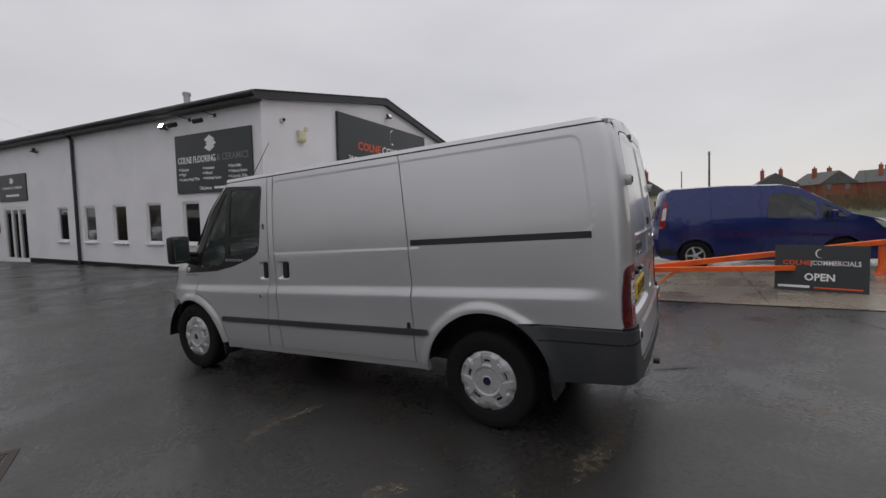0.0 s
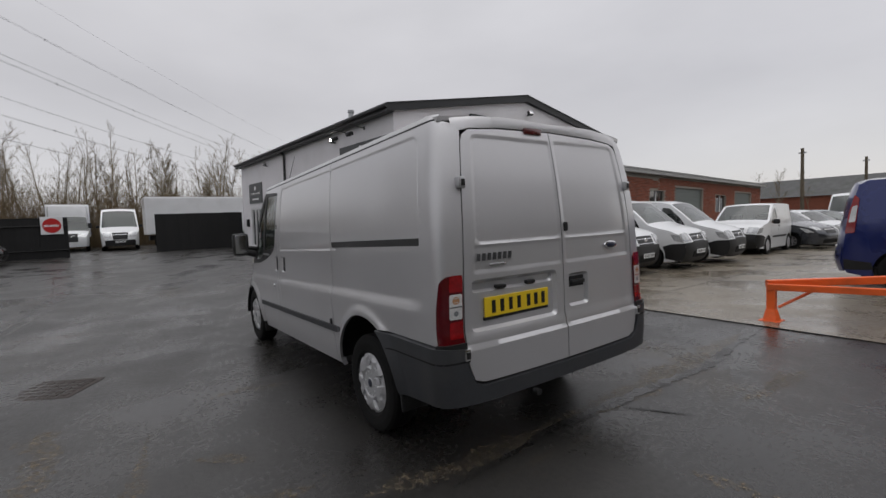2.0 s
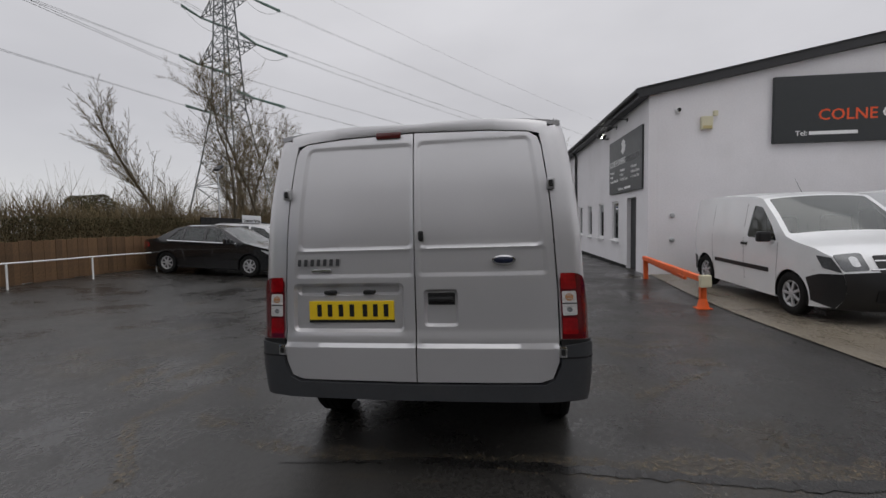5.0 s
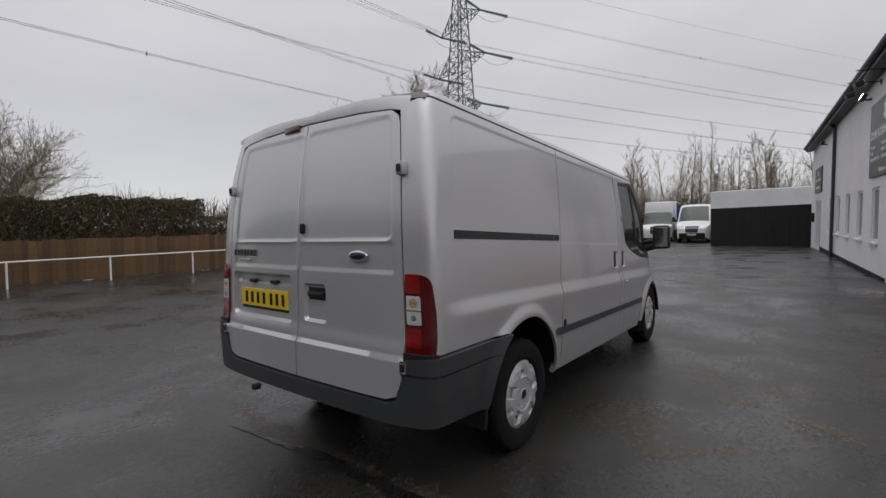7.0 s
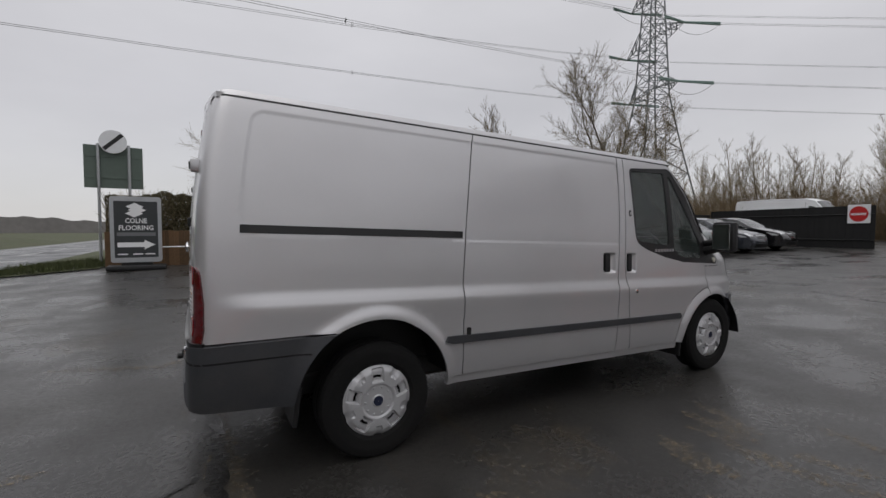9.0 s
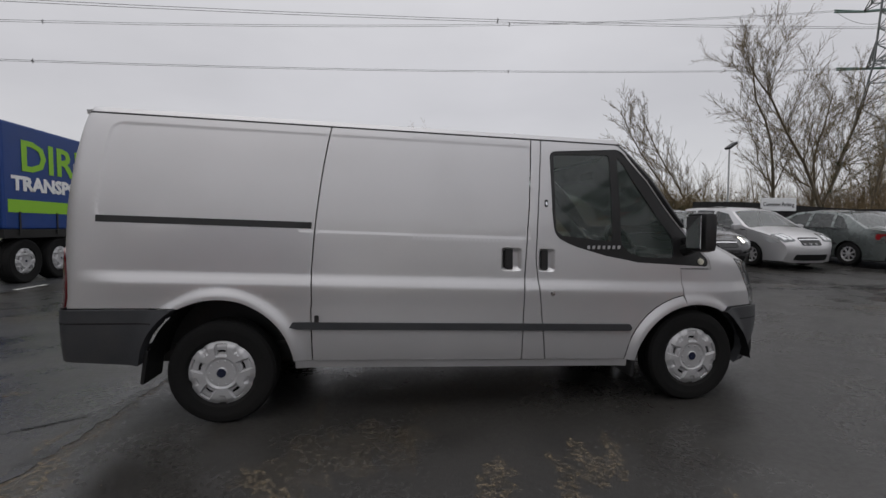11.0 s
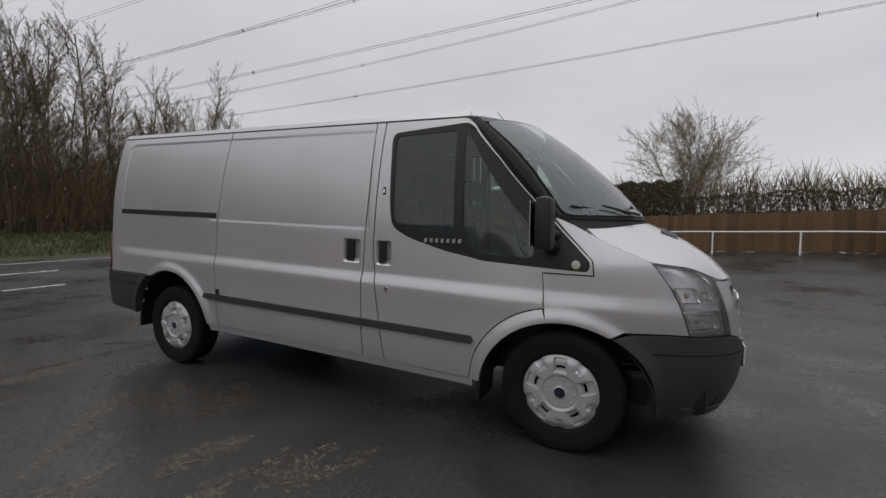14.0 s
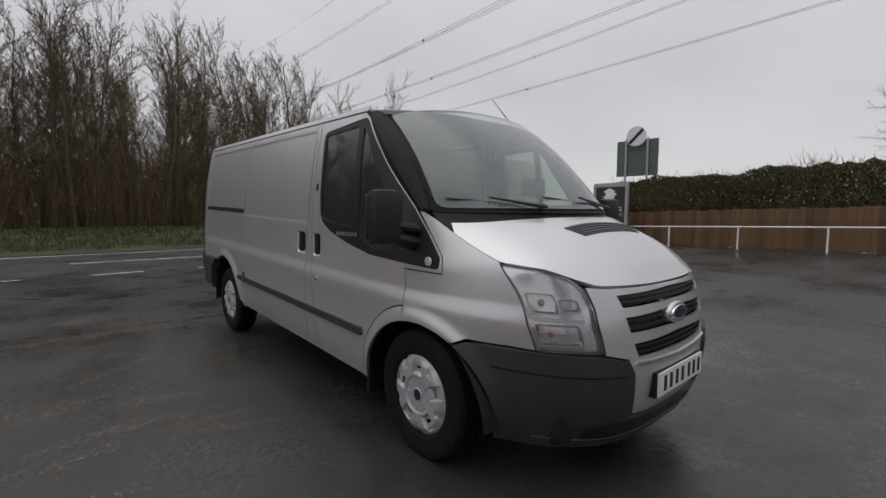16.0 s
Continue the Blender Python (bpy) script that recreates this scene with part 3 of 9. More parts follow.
# long wall, in the plane y = 0, outside towards +y
holes = [rect(x - WIN_H, WIN_Z0, x + WIN_H, WIN_Z1) for x in WIN_X] + [rect(12.9, -0.04, 14.9, 2.03), rect(0.88, -0.05, 1.68, 2.0)]
lw = part("long_wall", sheet([(0.0, -0.3), (BLEN, -0.3), (BLEN, EAVE), (0.0, EAVE)], lambda u, v: (u, 0, v), 2.0, holes, 0.22, flip=True), M_WALL, hall)
gw = part("gable_wall", sheet([(0.222, -0.3), (BDEP, -0.3), (BDEP, EAVE), (BDEP / 2, APEX - 0.10), (0.222, EAVE + 0.04)], lambda u, v: (0, -u, v), 2.0, (), 0.22, flip=False), M_WALL, hall)
part("end_wall", box((BLEN - 0.1, -BDEP, -0.3), (BLEN, 0, EAVE)), M_WALL, hall)
part("back_wall", box((0, -BDEP, -0.3), (BLEN, -BDEP + 0.1, EAVE)), M_WALL, hall)
# unseen near-black block added to fill the hall
part("inner_dark_core", box((0.3, -BDEP + 0.3, -0.3), (BLEN - 0.3, -1.2, EAVE - 0.2)), M_SEAM, hall)
# faint courses of blockwork
rng = random.Random(5)
for i in range(15):
    z = 0.30 + i * 0.29
    if z < EAVE - 0.2:
        for a, b in ((0.02, BLEN - 0.02),):
            x = a
            while x < b:
                n = min(b, x + rng.uniform(0.8, 3.0))
                if rng.random() < 0.55 and not any(x - 0.1 < h[1][0] and n + 0.1 > h[0][0] and h[0][1] - 0.05 < z < h[2][1] + 0.05 for h in holes):
                    part("bed_joint", box((x, -0.01, z - 0.004), (n, 0.0025, z + 0.004)), M_WALL, hall)
                x = n
    x = 0.02
    while x < BDEP - 0.05:
        n = min(BDEP - 0.02, x + rng.uniform(0.8, 3.0))
        zt = lerp(EAVE, APEX, 1 - abs((x + n) / 2 - BDEP / 2) / (BDEP / 2)) - 0.3
        if rng.random() < 0.6 and z < zt:
            part("bed_joint", box((-0.0025, -n, z - 0.004), (0.01, -x, z + 0.004)), M_WALL, hall)
        x = n


def window_unit(x0, z0, x1, z1, parent):
    w = new("window")
    w.parent = parent
    f = bmesh.new()
    for lo, hi in (((x0, -0.10, z0), (x0 + 0.06, -0.03, z1)), ((x1 - 0.06, -0.10, z0), (x1, -0.03, z1)), ((x0, -0.10, z0), (x1, -0.03, z0 + 0.06)), ((x0, -0.10, z1 - 0.06), (x1, -0.03, z1))):
        add_box(f, lo, hi, 0.008)
    part("window_frame", f, M_UPVC, w)
    part("window_sill", box((x0 - 0.05, -0.05, z0 - 0.06), (x1 + 0.05, 0.07, z0 - 0.005), 0.01), M_UPVC, w)
    part("pane", box((x0 + 0.05, -0.075, z0 + 0.05), (x1 - 0.05, -0.060, z1 - 0.05)), M_DARKGLASS, w)


M_DARKGLASS = mat("dark_window_glass", (0.006, 0.007, 0.008), 0.03, vary=0.05, coat=1.0, spec=0.8)
for x in WIN_X:
    window_unit(x - WIN_H, WIN_Z0, x + WIN_H, WIN_Z1, hall)
fdo = new("entrance_door")
fdo.parent = hall
fdo.location = (0.5, 0, -0.10)
f = bmesh.new()
for lo, hi in (((12.4, -0.12, 0.06), (12.47, -0.02, 2.13)), ((14.33, -0.12, 0.06), (14.4, -0.02, 2.13)), ((12.4, -0.12, 2.05), (14.4, -0.02, 2.13)), ((13.05, -0.12, 0.06), (13.15, -0.02, 2.1)), ((13.65, -0.12, 0.06), (13.75, -0.02, 2.1)), ((12.4, -0.12, 0.06), (14.4, -0.02, 0.16))):
    add_box(f, lo, hi, 0.008)
part("door_frame", f, M_UPVC, fdo)
part("door_glass", box((12.45, -0.085, 0.12), (14.35, -0.070, 2.08)), M_DARKGLASS, fdo)
part("side_door", box((0.89, -0.16, -0.04), (1.67, -0.10, 1.99), 0.01), M_ROOFDK, hall)
part("plinth", box((1.75, 0.0, -0.3), (12.8, 0.025, 0.10), 0.006), M_SEAM, hall)
part("post_box", box((15.25, 0.0, 1.05), (15.5, 0.12, 1.45), 0.01), M_BLACKPL, hall)
# roof, barge boards and gutter
ridge, side_over = BDEP / 2, 0.28
for s, y0, y1 in ((1, side_over, -ridge), (-1, -BDEP - side_over, -ridge)):
    bm = bmesh.new()
    n = 110
    rows = []
    for k in range(n + 1):
        x = lerp(-0.16, BLEN + 0.16, k / n)
        wv = 0.022 * math.cos(k * math.pi)
        rows.append([bm.verts.new((x, lerp(y0, y1, t), lerp(EAVE + 0.06, APEX + 0.12, t) + wv)) for t in (0, 0.5, 1)] + [bm.verts.new((x, lerp(y0, y1, t), lerp(EAVE + 0.06, APEX + 0.12, t) + wv - 0.03)) for t in (1, 0.5, 0)])
    for a, b in zip(rows, rows[1:]):
        for i in range(6):
            bm.faces.new((a[i], a[(i + 1) % 6], b[(i + 1) % 6], b[i]))
    bmesh.ops.recalc_face_normals(bm, faces=bm.faces)
    part("roof_slope", bm, M_ROOF, hall)
    for xb in (-0.14, BLEN + 0.02):
        bm = bmesh.new()
        v = [(xb, y0, EAVE - 0.14), (xb, y1, APEX - 0.08), (xb, y1, APEX + 0.13), (xb, y0, EAVE + 0.07)]
        q = [bm.verts.new(p) for p in v] + [bm.verts.new((p[0] + 0.12, p[1], p[2])) for p in v]
        for i in range(4):
            bm.faces.new((q[i], q[(i + 1) % 4], q[4 + (i + 1) % 4], q[4 + i]))
        bm.faces.new(q[:4])
        bm.faces.new(q[4:][::-1])
        bmesh.ops.recalc_face_normals(bm, faces=bm.faces)
        part("barge_board", bm, M_ROOFDK, hall)
bm = bmesh.new()
add_box(bm, (-0.10, 0.02, EAVE - 0.14), (BLEN + 0.12, 0.26, EAVE + 0.0), 0.02)
add_tube(bm, (-0.15, 0.30, EAVE + 0.01), (BLEN + 0.15, 0.30, EAVE + 0.01), 0.065, None, 10)
part("gutter", bm, M_ROOFDK, hall)
bm = bmesh.new()
add_tube(bm, (9.0, 0.07, -0.2), (9.0, 0.07, EAVE - 0.25), 0.05, None, 10)
add_tube(bm, (9.0, 0.07, EAVE - 0.25), (9.0, 0.28, EAVE - 0.02), 0.05, None, 10)
part("downpipe", bm, M_ROOFDK, hall)
flue = part("flue", tube((3.58, -0.5, EAVE), (3.58, -0.5, EAVE + 0.62), 0.09, None, 14), M_GALV, hall)
part("flue_cowl", tube((3.58, -0.5, EAVE + 0.60), (3.58, -0.5, EAVE + 0.68), 0.115, None, 14), M_GALV, flue)


def lettered(parent, text, m, size, material, width=None, bold=0.0, name="lettering", align="CENTER", shear=0.0):
    ob = part(name, text_mesh(text, size, 0.006, align, bold, shear, width), material, parent)
    ob.matrix_basis = m
    return ob


def diamond(parent, m, s):
    """Three overlapping tile shapes, stepped up the middle."""
    for k, (dx, dz) in enumerate(((-0.10, -0.22), (0.06, 0.0), (-0.06, 0.22))):
        bm = sheet([(dx - 0.5, dz), (dx, dz - 0.26), (dx + 0.5, dz), (dx, dz + 0.26)], lambda u, v: (u * s, -0.004 - 0.001 * k, v * s), 2.0, (), 0.003)
        part("tile_motif", bm, M_LETTER, parent).matrix_basis = m


# flooring sign on the long wall; signs face outwards and are built facing -y, then turned
sg = thing("flooring_sign", BM @ pose(1.86, 0.005, 2.98, 0, 0, 180) @ Matrix.Diagonal((1.03, 1, 1.08, 1)), "charcoal wall sign with white lettering and tile motif", "sign")
part("sign_board", box((-1.50, -0.045, -0.74), (1.50, 0.0, 0.74), 0.006), M_SIGN, sg)
F = -0.047
diamond(sg, pose(-0.02, F, 0.46), 0.42)
lettered(sg, "COLNE FLOORING", pose(-0.62, F, 0.02), 0.235, M_LETTER, 1.55, 0.004)
lettered(sg, "& CERAMICS", pose(0.80, F, 0.02), 0.235, M_GREYLET, 1.18, 0.003)
for i, col in enumerate((("Carpets", "Vinyl", "Luxury Vinyl Tiles"), ("Laminate", "Wood", "Artificial Grass"), ("Porcelain", "Natural Stone", "Ceramic Tiles"))):
    for j, w in enumerate(col):
        x, z = -1.28 + i * 1.0, -0.17 - j * 0.125
        part("bullet", box((x - 0.08, F - 0.003, z + 0.02), (x - 0.03, F, z + 0.06)), M_LETTER, sg)
        lettered(sg, w, pose(x, F, z), 0.105, M_LETTER, align="LEFT", bold=0.001)
lettered(sg, "Telephone:", pose(-0.55, F, -0.665), 0.115, M_LETTER, align="LEFT", bold=0.001)
part("phone_bar", box((0.06, F - 0.003, -0.66), (0.62, F, -0.60), 0.002), M_LETTER, sg)
s3 = thing("door_sign", BM @ pose(13.8, 0.005, 2.80, 0, 0, 180) @ Matrix.Diagonal((1.12, 1, 0.86, 1)), "small charcoal sign over the entrance door", "sign")
part("sign_board", box((-1.05, -0.035, -0.60), (1.05, 0.0, 0.60), 0.006), M_SIGN, s3)
diamond(s3, pose(0, -0.037, 0.30), 0.30)
lettered(s3, "COLNE FLOORING", pose(0, -0.037, -0.06), 0.16, M_LETTER, 1.5, 0.002)
part("script_bar", box((-0.5, -0.040, -0.40), (0.5, -0.037, -0.30)), M_LETTER, s3)
# dealership sign on the gable
cs = thing("dealership_sign", BM @ pose(-0.01, -5.40, 3.88, 0, 0, -90) @ Matrix.Diagonal((1.075, 1, 1.0, 1)), "large charcoal dealership sign with orange and white lettering", "sign")
part("sign_board", box((-2.46, -0.09, -0.76), (2.46, 0.0, 0.76), 0.01), M_SIGN, cs)
F = -0.092
lettered(cs, "COLNE", pose(-1.00, F, -0.26), 0.36, M_ORANGELET, 1.15, 0.003)
lettered(cs, "COMMERCIALS", pose(0.82, F, -0.24), 0.34, M_LETTER, 2.30, 0.004)
lettered(cs, "Tel:", pose(-2.03, F, -0.60), 0.16, M_LETTER, align="LEFT", bold=0.002)
part("phone_bar", box((-1.76, F - 0.004, -0.59), (-0.80, F, -0.51), 0.002), M_LETTER, cs)
part("web_bar", box((0.28, F - 0.004, -0.665), (2.28, F, -0.60), 0.002), M_ORANGELET, cs)
for a0, a1, rr, mm in ((60, 250, 0.24, M_GREYLET), (75, 150, 0.26, M_LETTER), (230, 290, 0.26, M_LETTER)):
    bm = bmesh.new()
    pr = None
    for k in range(19):
        a = radians(lerp(a0, a1, k / 18))
        t = 0.05 * math.sin(math.pi * k / 18) + 0.004
        pair = [bm.verts.new((0.28 + 0.62 * r * math.cos(a), F - 0.002, 0.40 + 1.05 * r * math.sin(a))) for r in (rr, rr - t)]
        if pr:
            bm.faces.new((pr[0], pr[1], pair[1], pair[0]))
        pr = pair
    part("crescent_mark", bm, mm, cs)


def flood(m, lit=False):
    e = thing("floodlight", m, "small wall floodlight, switched on" if lit else "small dark wall floodlight", "floodlight")
    part("bracket", box((-0.02, -0.10, -0.02), (0.02, 0.0, 0.02), 0.004), M_BLACKPL, e)
    part("housing", box((-0.10, -0.20, -0.07), (0.10, -0.10, 0.07), 0.015, pose(0, 0, 0, -25, 0, 0)), M_ROOFDK, e)
    part("lens", box((-0.085, -0.208, -0.055), (0.085, -0.199, 0.055), 0.004, pose(0, 0, 0, -25, 0, 0)), M_LAMPON if lit else M_CLEAR, e)


M_LAMPON = glow("lit_floodlight", (1.0, 0.97, 0.9), 14)
flood(BM @ pose(3.78, 0.0, 4.02, 0, 0, 180), True)
flood(BM @ pose(11.6, 0.0, 4.0, 0, 0, 180))
flood(BM @ pose(0.0, -5.45, 4.92, 0, 0, -90))
for x in (2.75, 1.70):
    e = thing("sign_spotlight", BM @ pose(x, 0, 4.18, 0, 0, 180), "black spotlight on a swan arm above the sign", "spotlight")
    bm = bmesh.new()
    add_tube(bm, (0, 0, 0), (0, -0.55, 0.06), 0.012, None, 6)
    add_box(bm, (-0.05, -0.02, -0.05), (0.05, 0.0, 0.05), 0.005)
    part("arm", bm, M_BLACKPL, e)
    part("lamp_head", box((-0.14, -0.62, -0.10), (0.14, -0.48, 0.02), 0.03, pose(0, 0, 0, 20, 0, 0)), M_BLACKPL, e)
e = thing("dome_camera", BM @ pose(0.0, -0.67, 4.00, 0, 0, -90), "white dome security camera on the gable", "camera")
bm = bmesh.new()
add_lathe(bm, [(0.07, 0), (0.07, -0.05), (0.06, -0.07), (0.001, -0.07)], 16)
part("body", bm, M_UPVC, e)
bm = bmesh.new()
add_lathe(bm, [(0.045, -0.07), (0.035, -0.10), (0.001, -0.115)], 16)
part("dome", bm, M_BLACKPL, e)
e = thing("alarm_box", BM @ pose(0.0, -1.30, 3.66, 0, 0, -90), "cream alarm bell box on the gable", "alarm box")
part("case", box((-0.13, -0.09, -0.14), (0.13, 0.0, 0.16), 0.02), M_CREAM, e)
part("lens", box((-0.10, -0.10, -0.13), (0.10, -0.09, -0.06), 0.01), M_ALARMLENS, e)
e = thing("sensor_box", BM @ pose(0.0, -1.50, 3.89, 0, 0, -90), "small cream sensor on the gable", "sensor")
part("case", box((-0.05, -0.07, -0.06), (0.05, 0.0, 0.06), 0.015), M_CREAM, e)
for z in (1.49, 0.89):
    e = thing("wall_vent", BM @ pose(0.0, -0.56, z, 0, 0, -90), "small grey wall vent", "vent")
    bm = bmesh.new()
    add_lathe(bm, [(0.055, 0), (0.055, -0.04), (0.03, -0.05), (0.001, -0.05)], 12)
    part("cap", bm, M_GALV, e)

# ---- fences and rails ----
def board_fence(name, a, b, h, n, material, label, cat="fence", z_lift=0.0, thick=0.022, jitter=0.02, seed=1, gap=0.56):
    """A close-boarded fence from a to b: a post every few boards, each board an object of its own."""
    r = random.Random(seed)
    a, b = Vector((*a, 0)), Vector((*b, 0))
    d = (b - a).normalized()
    ang = math.degrees(math.atan2(d.y, d.x))
    e = thing(name, pose(0, 0, 0), label, cat)
    w = (b - a).length / n
    me = None
    for k in range(n):
        p = a.lerp(b, (k + 0.5) / n)
        if me is None:
            bm = box((-w * gap, -thick / 2, 0), (w * gap, thick / 2, h), 0.004)
            ob = part("board", bm, material, e)
            me = ob.data
        else:
            ob = new("board", me)
            ob.parent = e
        ob.matrix_basis = pose(p.x, p.y, land(p.x, p.y) + z_lift + r.uniform(-jitter, jitter), 0, r.uniform(-0.4, 0.4), ang) @ pose(0, (0.006 if k % 2 else -0.006) + r.uniform(-0.003, 0.003), 0)
    for z in (h * 0.2, h * 0.8):
        bm = bmesh.new()
        q0, q1 = a.copy(), b.copy()
        q0.z, q1.z = land(a.x, a.y) + z, land(b.x, b.y) + z
        add_tube(bm, q0 + Vector((-d.y, d.x, 0)) * 0.04, q1 + Vector((-d.y, d.x, 0)) * 0.04, 0.03, None, 4)
        part("rail", bm, material, e)
    return e


board_fence("timber_fence", (-3.2, 12.72), (12.55, 10.45), 1.06, 118, M_WOOD, "low orange-brown close-boarded timber fence", seed=3)
board_fence("black_fence", (25.3, 4.5), (26.3, 12.2), 1.95, 50, M_BLACKWOOD, "black stained board fence beside the parked cars", seed=4, jitter=0.004)
board_fence("black_fence", (12.65, 11.55), (26.2, 12.2), 1.75, 84, M_BLACKWOOD, "black stained board fence behind the parked cars", seed=6, jitter=0.004)
board_fence("black_fence", (26.08, 0.88), (25.17, -3.35), 2.04, 26, M_BLACKWOOD, "black stained board fence beside the building", seed=5, jitter=0.004)

rail = thing("knee_rail", pose(0, 0, 0), "white painted steel knee rail in front of the timber fence", "railing")
RA, RB, RAIL_H = Vector((-2.35, 11.84, 0)), Vector((8.80, 10.22, 0)), 0.60
n = 6
for k in range(n + 1):
    p = RA.lerp(RB, k / n)
    part("post", tube((p.x, p.y, land(p.x, p.y)), (p.x, p.y, land(p.x, p.y) + RAIL_H), 0.021, None, 10), M_UPVC, rail)
bm = bmesh.new()
add_pipe(bm, [Vector((p.x, p.y, land(p.x, p.y) + RAIL_H)) for p in (RA.lerp(RB, k / 24) for k in range(25))], 0.017, 8)
part("top_rail", bm, M_UPVC, rail, smooth=True)

# ---- the silver panel van ----
RAKE = 0.030
W_SEC = [(0.25, 0.895), (0.40, 0.925), (0.50, 0.942), (0.62, 0.952), (0.78, 0.956), (0.906, 0.964), (0.990, 0.941), (1.10, 0.939), (1.30, 0.934), (1.50, 0.920), (1.70, 0.897), (1.85, 0.874), (1.95, 0.853), (2.00, 0.835)]
W_TAIL = [(0.25, 0.895), (0.40, 0.925), (0.50, 0.942), (0.62, 0.952), (0.80, 0.955), (1.00, 0.950), (1.15, 0.942), (1.30, 0.934), (1.50, 0.920), (1.70, 0.897), (1.85, 0.874), (1.95, 0.853), (2.00, 0.835)]
R_SEC = [(0.25, -0.950), (0.76, -0.950), (0.80, -0.940), (1.00, -0.938), (1.30, -0.930), (1.60, -0.900), (1.80, -0.868), (1.95, -0.835), (2.02, -0.80)]
N_SEC = [(0.25, 1.30), (0.40, 1.40), (0.55, 1.455), (0.70, 1.470), (0.80, 1.465), (0.95, 1.440), (1.06, 1.405), (1.20, 1.33), (1.40, 1.20), (2.0, 0.9)]
X0, RC, NE = 2.75, 0.10, 3.0
_arc = [(0.0, X0)]
_px, _py, _len = X0, 0.955, X0
for _k in range(1, 241):
    _t = _k / 240 * math.pi / 2
    _qx, _qy = X0 + 1.45 * math.sin(_t) ** (2 / NE), 0.955 * math.cos(_t) ** (2 / NE)
    _len += math.hypot(_qx - _px, _qy - _py)
    _arc.append((_t, _len))
    _px, _py = _qx, _qy
U_NOSE = _len
_arc_inv = [(b, a) for a, b in _arc]


def u_x(x):
    """Girth coordinate of the wing at the distance x along the van."""
    return curve_at(_arc, math.asin(min(1.0, ((x - X0) / 1.45) ** (NE / 2)))) if x > X0 else x


def u_y(y):
    """Girth coordinate of the nose at the half width y."""
    return curve_at(_arc, math.acos(min(1.0, (y / 0.955) ** (NE / 2))))


def tail_u(y):
    """Girth coordinate of the tail at the half width y."""
    return -0.977 - (0.855 - y)


HUBS = ((0.02, 0.361, 0.455), (3.30, 0.352, 0.470))
PANELS = ((-0.70, 0.72, 1.300, 1.905, 0.060), (0.50, 2.049, 1.266, 1.905, 0.012))


def box_field(u, z, a, b, lo, hi, r):
    """Distance outside a rounded rectangle, negative within."""
    qu, qz = abs(u - (a + b) / 2) - (b - a) / 2 + r, abs(z - (lo + hi) / 2) - (hi - lo) / 2 + r
    return math.hypot(max(qu, 0), max(qz, 0)) + min(max(qu, qz), 0) - r


def press(u, z):
    """Pressed relief of the body side: wheel lips and recessed panels."""
    d = 0.0
    for cx, cz, r0 in HUBS:
        r = math.hypot(u - cx, z - cz)
        d += 0.024 * (1 - step01(r0 + 0.012, r0 + 0.085, r)) * step01(cz - 0.10, cz + 0.05, z)
    if z > 1.2:
        near = min(box_field(u, z, a, b, lo, hi, r) for a, b, lo, hi, r in PANELS)
        d -= 0.0042 * (1 - min(1.0, max(0.0, (near + 0.004) / 0.008)))
    return d


def press_lines():
    """Crease lines that the panels' meshes follow."""
    out = [[(-1.0, z), (4.6, z)] for z in (0.886, 0.900, 0.911, 0.923, 0.973, 0.985, 0.995, 1.008)]
    for cx, cz, r0 in HUBS:
        for e in (0.016, 0.032, 0.048, 0.064, 0.080):
            out.append(arc_pts(cx, cz, r0 + e, -5, 185, 60))
    for a, b, lo, hi, r in PANELS:
        for e in (-0.013, -0.0042, 0.0042, 0.013):
            q = rect(a - e, lo - e, b + e, hi + e, r + e, 6)
            out.append(q + q[:1])
    return out


def wrap(u, z, side=1, extra=0.0):
    """Place on the van's skin: u runs from the middle of the tail along the flank to the middle of the nose, z is the height before the rake."""
    w, rx, nl = smooth_at(W_SEC, z), smooth_at(R_SEC, z), smooth_at(N_SEC, z)
    if u < -0.55:
        w = lerp(smooth_at(W_TAIL, z), w, step01(-0.85, -0.55, u))
    if u >= -0.82:
        e = extra + press(u, z)
    else:
        e = extra
    if u < -0.977:
        y, x = (w - RC) * max(0.0, (0.855 - (-0.977 - u)) / 0.855), rx
        x += 0.028 * (y / 0.855) ** 4 - e
    elif u < -0.82:
        a = (u + 0.82) / -0.157 * math.pi / 2
        y, x = w - RC + (RC + e) * math.cos(a), rx + 0.028 * step01(0, math.pi / 2, a) + RC - (RC + e) * math.sin(a)
        x = lerp(rx + RC, x, 1.0)
    elif u <= X0:
        t = (u + 0.82) / (X0 + 0.82)
        x, y = lerp(rx + RC, X0, t), w + e
    else:
        t = curve_at(_arc_inv, u)
        x, y = X0 + (nl + e) * math.sin(t) ** (2 / NE), (w + e) * math.cos(t) ** (2 / NE)
    if x > 2.6:
        y -= 0.50 * max(0.0, z - 1.13) ** 1.15 * step01(2.9, 3.6, x) * (1 if y > 0.3 else y / 0.3)
    return (x, side * y, z - RAKE * x)


def skin(outline, side, step=0.045, holes=(), depth=0.02, lift=0.0, crease=False):
    return sheet(outline, lambda u, z: wrap(u, z, side, lift), step, holes, depth, flip=side > 0, lines=LINES if crease else ())


def arc_pts(cx, cz, r, a0, a1, n=22):
    return [(cx + r * math.cos(radians(lerp(a0, a1, k / n))), cz + r * math.sin(radians(lerp(a0, a1, k / n)))) for k in range(n + 1)]


